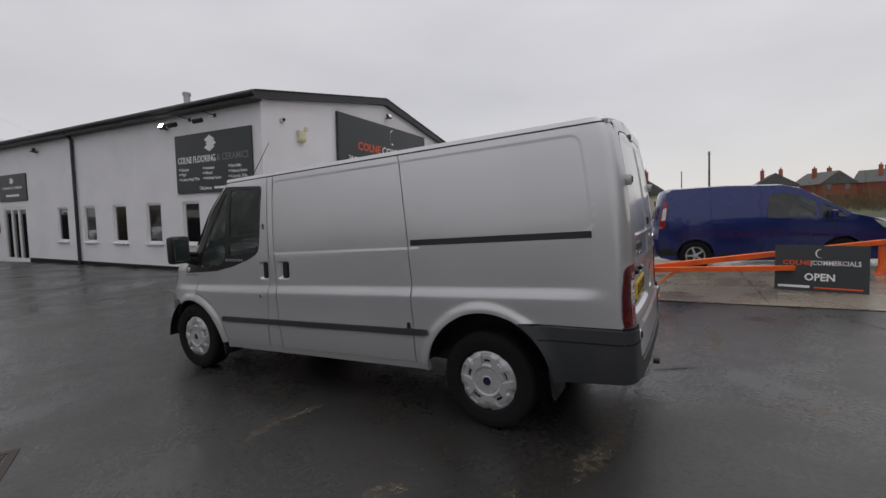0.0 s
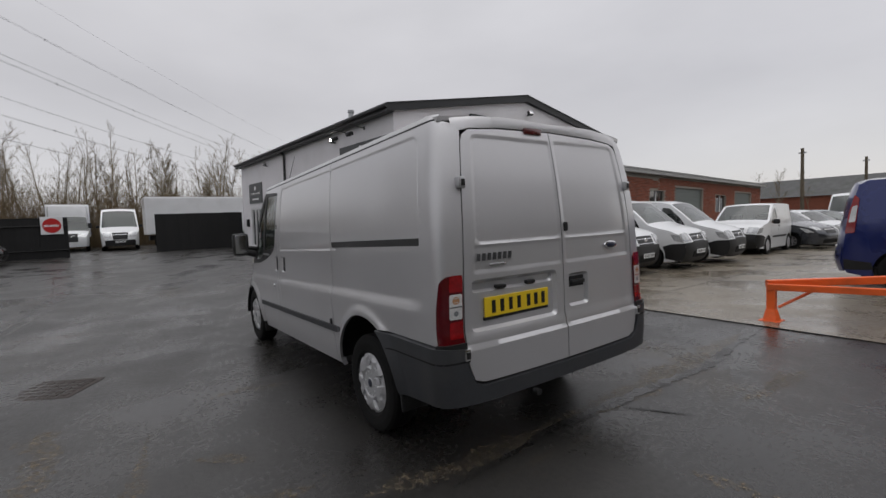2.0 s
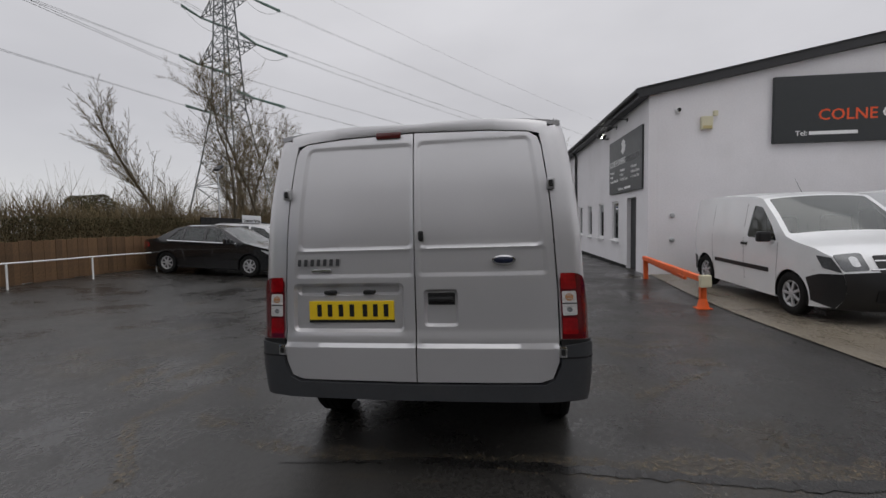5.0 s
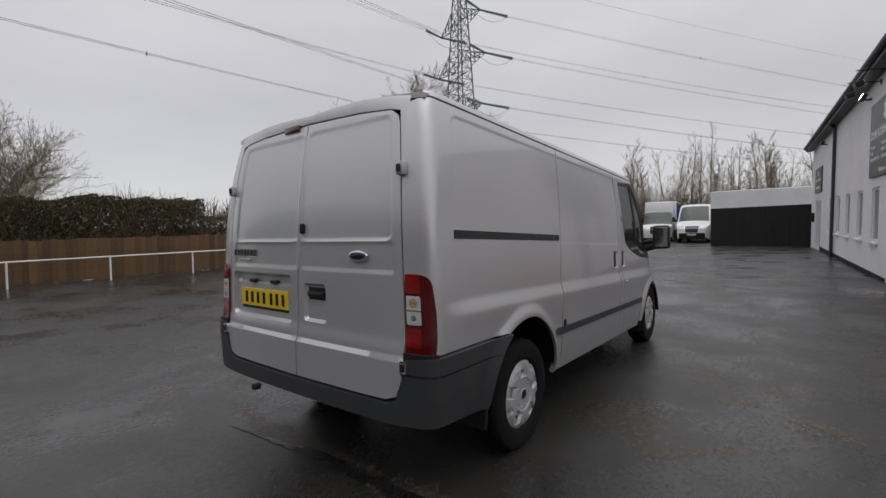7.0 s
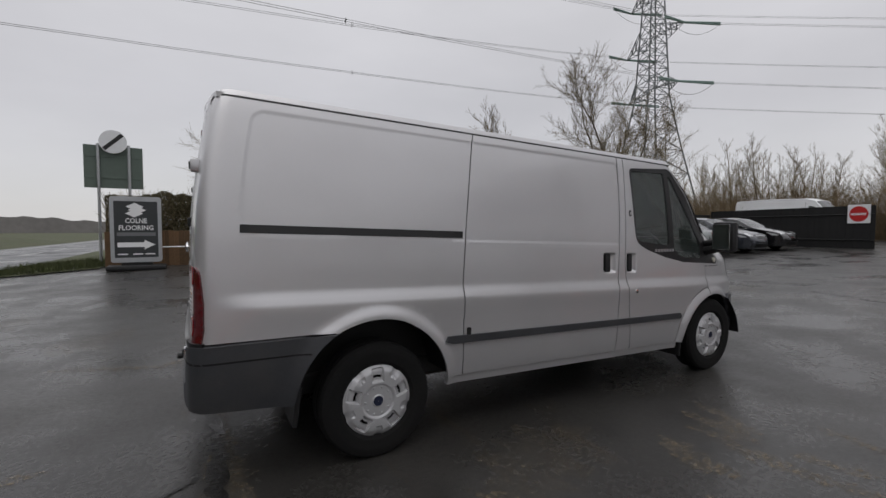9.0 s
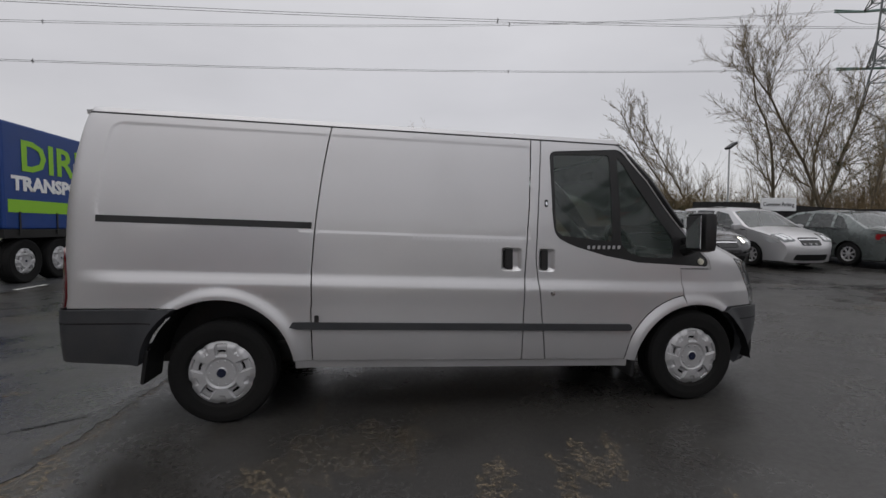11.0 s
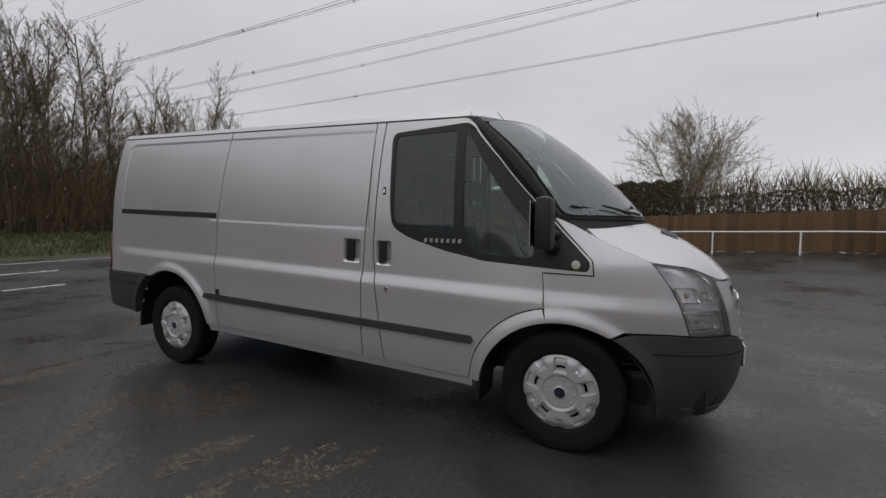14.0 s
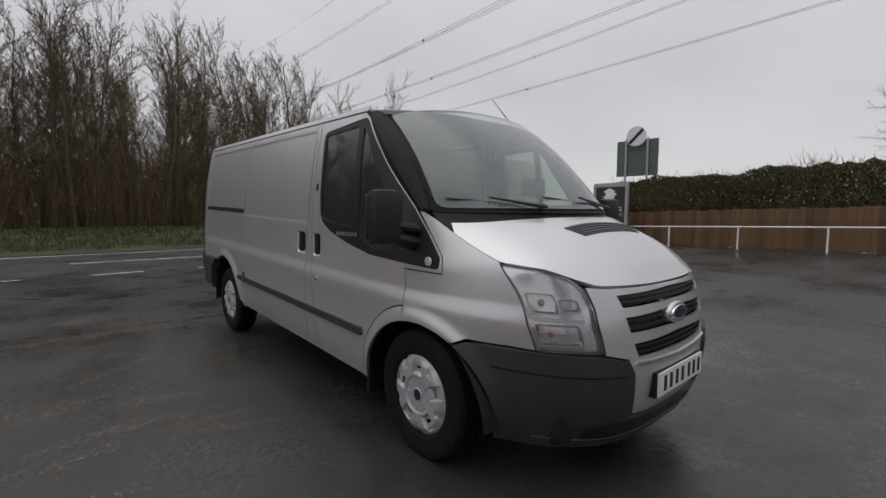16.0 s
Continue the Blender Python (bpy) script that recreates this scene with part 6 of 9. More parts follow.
def car(name, m, label, category, shape, runs, wheels, wr, paint, windows, seams=(), strips=(), spine_parts=(), side_parts=(), style="cap", sill=0.24, group="", low=None, mirror=None, lift_arch=0.0, bars=True):
    """A vehicle: flanks with wheel arches and windows, a skin over the top, panes, wheels and fittings."""
    e = thing(name, m, label, category, group)
    top = shape.top
    pts = [(p[0], p[1]) for p in top]
    base = [(top[-1][0], top[-1][1])]
    for cx in sorted(wheels, reverse=True):
        base += arc_pts(cx, wr, wr * 1.16, -18, 198, 14)
    base[0] = (top[-1][0] - 0.02, sill)
    outline = pts + base + [(top[0][0] + 0.02, sill)]
    outline = outline[::-1]
    for side in (1, -1):
        part("body_side", sheet(outline, lambda x, z: shape.flank(x, z, side), 0.16, windows, 0.02, flip=side > 0), paint, e, smooth=True)
        for wd in windows:
            part("side_window", sheet(wd, lambda x, z: shape.flank(x, z, side, -0.012), 0.3, (), 0.0, flip=side > 0), M_CARGLASS, e, smooth=True).visible_shadow = False
        for a, b, w in seams:
            d = Vector((b[0] - a[0], b[1] - a[1])).normalized()
            n = Vector((-d.y, d.x)) * w
            part("shut_line", sheet([(a[0] - n.x, a[1] - n.y), (b[0] - n.x, b[1] - n.y), (b[0] + n.x, b[1] + n.y), (a[0] + n.x, a[1] + n.y)], lambda x, z: shape.flank(x, z, side, 0.003), 0.3, (), 0.0, flip=side > 0), M_SEAM, e)
        for nm, poly, mm, lf in side_parts:
            part(nm, sheet(poly, lambda x, z: shape.flank(x, z, side, lf), 0.15, (), 0.012, flip=side > 0), mm, e, smooth=True)
        if mirror:
            mx, mz = mirror
            y = shape.half(mx, mz)
            part("door_mirror", box((mx - 0.05, side * (y + 0.02) if side > 0 else -(y + 0.22), mz - 0.02), (mx + 0.06, (y + 0.22) if side > 0 else -(y + 0.02), mz + 0.15), 0.035), M_BLACKPL if paint in (M_WHITE,) else paint, e)
        for cx in wheels:
            wheel("wheel", e, pose(cx, side * (shape.w - 0.115), wr, 0, 0, 0 if side > 0 else 180), wr, 0.19, wr * 0.64, style)
            bm = bmesh.new()
            ap = arc_pts(cx, wr, wr * 1.15, -15, 195, 10)
            ra, rb = [bm.verts.new((x, side * (shape.w - 0.03), z)) for x, z in ap], [bm.verts.new((x, side * (shape.w - 0.30), z)) for x, z in ap]
            for k in range(len(ap) - 1):
                bm.faces.new((ra[k], ra[k + 1], rb[k + 1], rb[k]))
            bm.faces.new(rb)
            part("wheel_housing", bm, M_BLACKPL, e)
    for i, j, kind in runs:
        a0, a1 = shape.arc(i), shape.arc(j)
        if kind == "g":
            part("screen", sheet(rounded([(a0 + 0.03, -0.90), (a1 - 0.03, -0.92), (a1 - 0.03, 0.92), (a0 + 0.03, 0.90)], 0.05), lambda a, s: shape.spine(a, s, -0.004), 0.2, (), 0.0, flip=False), M_CARSCREEN, e, smooth=True).visible_shadow = False
            part("screen_frame", sheet([(a0, -1), (a1, -1), (a1, 1), (a0, 1)], lambda a, s: shape.spine(a, s), 0.2, [rounded([(a0 + 0.03, -0.90), (a1 - 0.03, -0.92), (a1 - 0.03, 0.92), (a0 + 0.03, 0.90)], 0.05)], 0.01, flip=False), paint, e, smooth=True)
        else:
            part("body_top", sheet([(a0, -1), (a1, -1), (a1, 1), (a0, 1)], lambda a, s: shape.spine(a, s), 0.12, (), 0.0, flip=False), paint if kind == "p" else M_BLACKPL, e, smooth=True)
    for nm, a0, a1, s0, s1, mm, lf, both, rad in spine_parts:
        for sg_ in ((1, -1) if both else (1,)):
            q = sorted((s0 * sg_, s1 * sg_))
            part(nm, sheet(rounded([(a0, q[0]), (a1, q[0]), (a1, q[1]), (a0, q[1])], rad), lambda a, s: shape.spine(a, s, lf), 0.12, (), 0.015, flip=False), mm, e, smooth=True)
    part("underbody", box((0.25, -shape.w + 0.12, sill - 0.05), (shape.L - 0.25, shape.w - 0.12, sill + 0.12), 0.02), M_BLACKPL, e)
    # plain dark block added to back the panes, up to near the belt
    part("cabin_dark_block", box((0.3, -shape.w + 0.1, 0.55), (shape.L - 0.9, shape.w - 0.1, shape.belt - 0.12), 0.05), M_SEAT, e)
    return e


def car_plate(parent, x, z, front=True, base=None, y=0.0):
    p = part("number_plate", box((-0.26, -0.008, -0.055), (0.26, 0.004, 0.055), 0.003), base or (M_WHITEPL if front else M_YELLOW), parent, "number plate with dark bars")
    p.matrix_basis = pose(x, y, z, 0, 0, 90 if front else -90)
    for xk in (-0.195, -0.13, -0.062, 0.005, 0.085, 0.148, 0.212):
        part("plate_bar", box((xk - 0.014, -0.0105, -0.034), (xk + 0.014, -0.0075, 0.034)), M_INK, p)


# -- compact vans --
VAN_TOP = [(0.03, 0.30), (0.0, 0.55), (0.03, 1.00), (0.10, 1.45), (0.16, 1.72), (0.28, 1.80), (1.2, 1.835), (2.35, 1.815), (2.62, 1.765), (3.02, 1.48), (3.36, 1.19), (3.55, 1.13), (3.95, 1.05), (4.19, 0.95), (4.30, 0.73), (4.335, 0.54), (4.31, 0.38), (4.22, 0.25)]
V_SHAPE = Shape(VAN_TOP, 1.80, 1.10, 1.82, 0.12, taper=0.13, crown=0.045, nose=0.075)
V_RUNS = [(0, 7, "p"), (7, 8, "p"), (8, 10, "g"), (10, 14, "p"), (14, 17, "b")]
V_WIN = [rounded([(2.33, 1.12), (3.16, 1.10), (3.02, 1.30), (2.66, 1.63), (2.42, 1.66)], 0.05)]
ARC = V_SHAPE.arc


def compact_van(m, label, paint=M_WHITE, group="", face=0, style="cap", bumper=M_BLACKPL):
    lamp = M_SMOKELAMP if face else M_CLEARLAMP
    sp = [("bumper_face", ARC(14), ARC(17), -1.004, 1.004, bumper, 0.008, False, 0.0),
          ("headlight", ARC(13) - 0.03, ARC(14) - 0.03, 0.60, 0.985, lamp, 0.010, True, 0.05),
          ("lamp_bowl", ARC(13) + 0.03, ARC(14) - 0.08, 0.70, 0.82, M_LAMPLENS, 0.016, True, 0.05),
          ("grille", ARC(13) + 0.03, ARC(14) + 0.02, -0.46, 0.46, M_BLACKPL, 0.010, False, 0.03),
          ("grille_bar", ARC(13) + 0.09, ARC(13) + 0.105, -0.46, 0.46, M_CHROME, 0.016, False, 0.0),
          ("grille_bar", ARC(13) + 0.20, ARC(13) + 0.215, -0.58, 0.58, M_CHROME, 0.016, False, 0.0),
          ("tail_light", ARC(2), ARC(3), 0.86, 0.99, M_RED, 0.008, True, 0.02),
          ("lower_intake", ARC(15) + 0.02, ARC(16), -0.55, 0.55, M_SEAM, 0.016, False, 0.03)]
    side = [("bumper_side", [(3.80, 0.62), (3.86, 0.45), (3.87, 0.30), (4.21, 0.245), (4.31, 0.38), (4.335, 0.54), (4.302, 0.725), (4.02, 0.70)], bumper, 0.006),
            ("headlight_side", rounded([(3.98, 0.955), (4.18, 0.94), (4.27, 0.80), (4.295, 0.74), (4.08, 0.79)], 0.02), lamp, 0.008),
            ("rubbing_strip", [(1.22, 0.58), (2.95, 0.58), (2.95, 0.65), (1.22, 0.65)], bumper, 0.012),
            ("rear_corner", [(0.02, 0.30), (0.42, 0.30), (0.38, 0.60), (0.02, 0.62)], bumper, 0.008),
            ("door_handle", [(2.18, 0.98), (2.36, 0.98), (2.36, 1.02), (2.18, 1.02)], M_BLACKPL, 0.02)]
    e = car("compact_van", m, label, "van", V_SHAPE, V_RUNS, (0.78, 3.47), 0.32, paint, V_WIN, [((2.24, 0.36), (2.22, 1.70), 0.004), ((3.12, 0.36), (3.20, 1.08), 0.004), ((1.12, 0.40), (1.10, 1.66), 0.004)], (), sp, side, style, 0.25, group, mirror=(3.02, 1.10))
    car_plate(e, 4.428, 0.50)
    bm = bmesh.new()
    add_lathe(bm, [(0.065, 0), (0.06, 0.012), (0.001, 0.018)], 18, "x")
    part("nose_badge", bm, M_CHROME, e).matrix_basis = pose(4.325, 0, 0.86)
    part("aerial", tube((2.3, 0, 1.85), (2.1, 0, 2.12), 0.005, 0.002, 5), M_BLACKPL, e)
    for y in (-0.42, 0.42):
        part("seat_back", box((2.42, y - 0.22, 0.75), (2.56, y + 0.22, 1.45), 0.05), M_SEAT, e)
    part("dashboard", box((3.0, -0.75, 0.85), (3.35, 0.75, 1.08), 0.05), M_SEAT, e)
    return e


def on_land(x, y, yaw, slope=True):
    """Pose on the yard with the car's pitch taken from the land; x, y is the middle of the nose."""
    d = Vector((math.cos(radians(yaw)), math.sin(radians(yaw))))
    bx, by = x - d.x * 4.3, y - d.y * 4.3
    z0, z1 = land(bx, by), land(x, y)
    return Matrix.Translation((x, y, z1)) @ Matrix.Rotation(radians(yaw), 4, "Z") @ Matrix.Rotation(-math.atan2(z1 - z0, 4.3), 4, "Y")


def nose_at(x, y, yaw, L):
    return on_land(x, y, yaw) @ pose(-L, 0, 0)


G_ROW = "white vans parked in a row"
for k, (x, y, yaw, st) in enumerate(((3.18, -5.65, 182, "alloy7"), (3.18, -8.08, 183, "cap"), (3.0, -10.35, 183, "cap"), (2.9, -12.7, 184, "cap"))):
    compact_van(nose_at(x, y, yaw, 4.335), ("white compact panel van with black bumper beside the gable", "white compact panel van with silver wheel trims in the parked row", "white compact panel van in the parked row", "white compact panel van at the end of the parked row")[k], group=G_ROW, style=st, face=k == 0)
compact_van(nose_at(4.15, -15.5, 94, 4.335), "white compact panel van parked askew on the concrete", group=G_ROW, style="cap")

# -- blue van --
B_TOP = [(0.05, 0.30), (0.00, 0.45), (0.02, 0.70), (0.06, 1.05), (0.14, 1.45), (0.22, 1.78), (0.34, 1.85), (1.40, 1.865), (2.45, 1.81), (2.75, 1.72), (3.20, 1.42), (3.58, 1.16), (3.80, 1.09), (4.12, 0.98), (4.30, 0.86), (4.40, 0.68), (4.42, 0.48), (4.36, 0.24)]
B_SHAPE = Shape(B_TOP, 1.84, 1.08, 1.85, 0.13, crown=0.045, nose=0.14)
BA_ = B_SHAPE.arc
bv = car("blue_van", nose_at(-4.82, -9.28, 187, 4.42), "metallic blue compact panel van with silver alloy wheels on the concrete", "van", B_SHAPE, [(0, 9, "p"), (9, 11, "g"), (11, 17, "p")], (0.78, 3.44), 0.325, M_BLUE,
         [rounded([(2.12, 1.13), (2.95, 1.11), (3.02, 1.42), (2.56, 1.64), (2.20, 1.64)], 0.07), rounded([(3.02, 1.11), (3.50, 1.10), (3.42, 1.20), (3.10, 1.40)], 0.04)],
         [((2.03, 0.36), (2.03, 1.74), 0.004), ((3.28, 0.40), (3.34, 1.06), 0.004), ((1.10, 0.42), (1.10, 1.70), 0.004)], (),
         [("headlight", BA_(13) + 0.02, BA_(14) + 0.10, 0.55, 0.97, M_LAMPLENS, 0.012, True, 0.05), ("grille", BA_(14) + 0.05, BA_(16) - 0.1, -0.55, 0.55, M_BLACKPL, 0.01, False, 0.05), ("rear_bumper", BA_(0), BA_(2), -0.99, 0.99, M_BLUE, 0.02, False, 0.03)],
         [("headlight_side", rounded([(3.92, 1.02), (4.12, 0.97), (4.32, 0.86), (4.33, 0.80), (4.08, 0.86)], 0.02), M_LAMPLENS, 0.008), ("tail_light", rounded([(0.04, 0.95), (0.17, 0.97), (0.23, 1.55), (0.17, 1.62), (0.10, 1.35)], 0.02), M_RED, 0.010), ("tail_lens", rounded([(0.09, 1.14), (0.18, 1.16), (0.21, 1.44), (0.14, 1.42)], 0.02), M_LAMPLENS, 0.014),
          ("rear_corner", [(0.03, 0.32), (0.42, 0.34), (0.38, 0.46), (0.02, 0.50)], M_BLACKPL, 0.010), ("door_handle", [(2.10, 0.98), (2.27, 0.98), (2.27, 1.02), (2.10, 1.02)], M_BLUE, 0.02), ("waist_press", [(0.45, 0.80), (3.10, 0.80), (3.10, 0.83), (0.45, 0.83)], M_BLUE, 0.010), ("sill_trim", [(1.20, 0.30), (3.00, 0.30), (3.00, 0.36), (1.20, 0.36)], M_BLACKPL, 0.012)],
         "alloy5", 0.26, mirror=(3.22, 1.10))
for y in (-0.45, 0.45):
    part("seat_back", box((2.45, y - 0.22, 0.75), (2.58, y + 0.22, 1.45), 0.05), M_SEAT, bv)

# -- saloons, hatchbacks and an estate --
SALOON = [(0.10, 0.30), (0.02, 0.45), (0.0, 0.68), (0.05, 0.92), (0.12, 0.99), (0.55, 1.03), (1.15, 1.36), (1.45, 1.43), (2.15, 1.455), (2.65, 1.39), (3.45, 0.985), (3.65, 0.945), (4.15, 0.84), (4.42, 0.74), (4.55, 0.60), (4.58, 0.42), (4.50, 0.22)]
ESTATE = [(0.08, 0.30), (0.0, 0.45), (0.02, 0.75), (0.10, 1.00), (0.28, 1.32), (0.42, 1.47), (1.2, 1.525), (2.1, 1.51), (2.45, 1.45), (3.12, 1.06), (3.30, 1.01), (3.85, 0.90), (4.14, 0.79), (4.27, 0.63), (4.30, 0.42), (4.22, 0.22)]


def salon(m, label, paint, name="saloon_car", estate=False, style="alloy7", group="cars parked along the fence", lit=False):
    top = ESTATE if estate else SALOON
    sh = Shape(top, 1.78, 0.96 if not estate else 1.0, max(p[1] for p in top), 0.24, taper=0.20, crown=0.05, nose=0.11)
    a = sh.arc
    if estate:
        runs = [(0, 3, "p"), (3, 5, "g"), (5, 8, "p"), (8, 10, "g"), (10, 15, "p")]
        win = [rounded([(0.42, 1.05), (0.98, 1.03), (0.98, 1.43), (0.58, 1.41)], 0.04), rounded([(1.05, 1.03), (1.80, 1.02), (1.80, 1.46), (1.05, 1.45)], 0.04), rounded([(1.88, 1.02), (2.85, 1.02), (2.38, 1.38), (1.88, 1.45)], 0.04)]
        wx, nose_i, tail_i = (0.72, 3.42), 11, 1
    else:
        runs = [(0, 5, "p"), (5, 7, "g"), (7, 9, "p"), (9, 11, "g"), (11, 16, "p")]
        win = [rounded([(0.98, 1.02), (1.38, 1.01), (1.42, 1.37), (1.22, 1.30)], 0.04), rounded([(1.45, 1.01), (2.12, 1.00), (2.10, 1.40), (1.50, 1.38)], 0.04), rounded([(2.20, 1.00), (3.18, 0.98), (2.62, 1.33), (2.20, 1.40)], 0.04)]
        wx, nose_i, tail_i = (0.92, 3.62), 12, 1
    L = sh.L
    nz = [i for i in range(len(top)) if top[i][0] > L - 0.5]
    sp = [("headlight", a(nose_i) + 0.06, a(nose_i + 1) + 0.12, 0.55, 0.97, M_SMOKELAMP, 0.010, True, 0.05), ("lamp_bowl", a(nose_i) + 0.12, a(nose_i + 1) + 0.08, 0.61, 0.74, M_LITLAMP if lit else M_LAMPLENS, 0.016, True, 0.04), ("lamp_bowl", a(nose_i) + 0.12, a(nose_i + 1) + 0.06, 0.78, 0.90, M_LAMPLENS, 0.016, True, 0.04), ("grille", a(nose_i + 1) + 0.02, a(nose_i + 2) + 0.02, -0.40, 0.40, M_BLACKPL, 0.008, False, 0.04), ("grille_bar", a(nose_i + 1) + 0.07, a(nose_i + 1) + 0.10, -0.40, 0.40, M_CHROME, 0.014, False, 0.0),
          ("lower_intake", a(nose_i + 3), a(nose_i + 3) + 0.14, -0.70, 0.70, M_SEAM, 0.010, False, 0.04), ("tail_light", a(2), a(3) + 0.04, 0.60, 0.98, M_RED, 0.022, True, 0.04)]
    sd = [("headlight_side", rounded([(L - 0.60, 0.80 if not estate else 0.86), (L - 0.30, 0.76 if not estate else 0.80), (L - 0.12, 0.68), (L - 0.36, 0.66)], 0.03), M_LAMPLENS, 0.006), ("tail_side", rounded([(0.04, 0.72), (0.30, 0.76), (0.30, 0.90), (0.08, 0.92)], 0.03), M_RED, 0.006),
          ("door_handle", [(1.62, 0.86), (1.80, 0.86), (1.80, 0.89), (1.62, 0.89)], paint, 0.02), ("door_handle", [(2.42, 0.85), (2.60, 0.85), (2.60, 0.88), (2.42, 0.88)], paint, 0.02), ("rubbing_strip", [(1.25, 0.55), (3.05, 0.55), (3.05, 0.60), (1.25, 0.60)], M_BLACKPL if paint is not M_BLACKPAINT else M_BLACKPAINT, 0.008),
          ("window_trim", [(0.95, 0.980), (3.2, 0.955), (3.2, 0.978), (0.95, 1.003)], M_CHROME if paint is M_BLACKPAINT else M_BLACKPL, 0.006)]
    e = car(name, m, label, "car", sh, runs, wx, 0.315, paint, win, [((2.16, 0.30), (2.14, 1.40), 0.004), ((1.28, 0.50), (1.40, 1.0), 0.004), ((3.18, 0.34), (3.25, 0.96), 0.004)], (), sp, sd, style, 0.22, group, mirror=(2.98, 0.96))
    car_plate(e, L + 0.078, 0.42)
    car_plate(e, -0.10, 0.66, False)
    for y in (-0.38, 0.38):
        part("seat_back", box((1.95, y - 0.22, 0.6), (2.08, y + 0.22, 1.18), 0.05), M_SEAT, e)
    part("rear_bench", box((1.05, -0.62, 0.6), (1.2, 0.62, 1.1), 0.05), M_SEAT, e)
    if estate:
        for s in (1, -1):
            part("roof_rail", tube((0.6, s * 0.60, 1.54), (2.1, s * 0.60, 1.55), 0.015, None, 6), M_BLACKPL, e)
    return e


salon(nose_at(9.48, 6.08, -90, 4.58), "black hatchback car with chrome window trim in the parked row", M_BLACKPAINT, "hatchback_car", lit=True)
salon(nose_at(11.85, 6.12, -90, 4.30), "silver estate car with roof rails in the parked row", M_SILVER, "estate_car", estate=True)
salon(nose_at(14.5, 10.32, 90, 4.58), "grey-green saloon car parked tail outwards", M_GREYPAINT)
salon(nose_at(17.1, 6.35, -90, 4.58), "pale violet hatchback car in the parked row", M_LILAC, "hatchback_car")
salon(nose_at(19.6, 6.35, -90, 4.58), "dark grey saloon car in the parked row", M_DARKPAINT)
salon(nose_at(22.1, 6.3, -90, 4.58), "black saloon car beside the end of the fence", M_BLACKPAINT)
# dark cars and vans beyond the white row
salon(nose_at(5.6, -16.3, 178, 4.58), "dark grey saloon car against the brick shed", M_DARKPAINT, group="")
salon(nose_at(5.4, -18.8, 178, 4.58), "black saloon car against the brick shed", M_BLACKPAINT, group="")
for k, (x, y, yw) in enumerate(((2.6, -20.5, 165), (2.3, -23.0, 165), (2.2, -25.6, 165))):
    salon(nose_at(x, y, yw, 4.30), ("dark estate car far along the concrete", "white estate car far along the concrete", "dark estate car far along the concrete")[k], (M_DARKPAINT, M_WHITE, M_DARKPAINT)[k], "estate_car", estate=True, group="")

# -- tall vans and lorries behind the fence --
T_TOP = [(0.04, 0.40), (0.0, 0.7), (0.04, 1.6), (0.10, 2.5), (0.22, 2.62), (1.6, 2.66), (3.9, 2.60), (4.35, 2.45), (4.75, 1.95), (5.12, 1.40), (5.35, 1.28), (5.72, 1.12), (5.86, 0.95), (5.92, 0.62), (5.90, 0.30)]
T_SHAPE = Shape(T_TOP, 1.99, 1.30, 2.65, 0.12, taper=0.12, crown=0.05, nose=0.12)
TA = T_SHAPE.arc


def tall_van(m, label):
    e = car("tall_van", m, label, "van", T_SHAPE, [(0, 7, "p"), (7, 9, "g"), (9, 14, "p")], (1.0, 4.95), 0.34, M_WHITE, [rounded([(4.02, 1.35), (4.95, 1.30), (4.62, 1.90), (4.30, 2.15), (4.05, 2.2)], 0.06)],
            [((3.9, 0.45), (3.9, 2.4), 0.005)], (), [("headlight", TA(11) + 0.02, TA(12) + 0.12, 0.55, 0.95, M_LAMPLENS, 0.012, True, 0.05), ("grille", TA(11) + 0.10, TA(13) - 0.05, -0.46, 0.46, M_BLACKPL, 0.012, False, 0.05), ("grille_bar", TA(12), TA(12) + 0.03, -0.44, 0.44, M_CHROME, 0.018, False, 0.0), ("bumper_face", TA(13) - 0.02, TA(14), -0.98, 0.98, M_BLACKPL, 0.012, False, 0.03)],
            [], "cap", 0.35, mirror=(4.86, 1.45))
    car_plate(e, 6.06, 0.55)
    return e


def facing(x, y, yaw, L):
    return Matrix.Translation((x, y, land(x, y))) @ Matrix.Rotation(radians(yaw), 4, "Z") @ pose(-L, 0, 0)


tall_van(facing(31.0, 2.5, 180, 5.92), "white high-roofed van beyond the gate gap")
tall_van(facing(30.6, 6.8, 270, 5.92), "white high-roofed van behind the black fence")


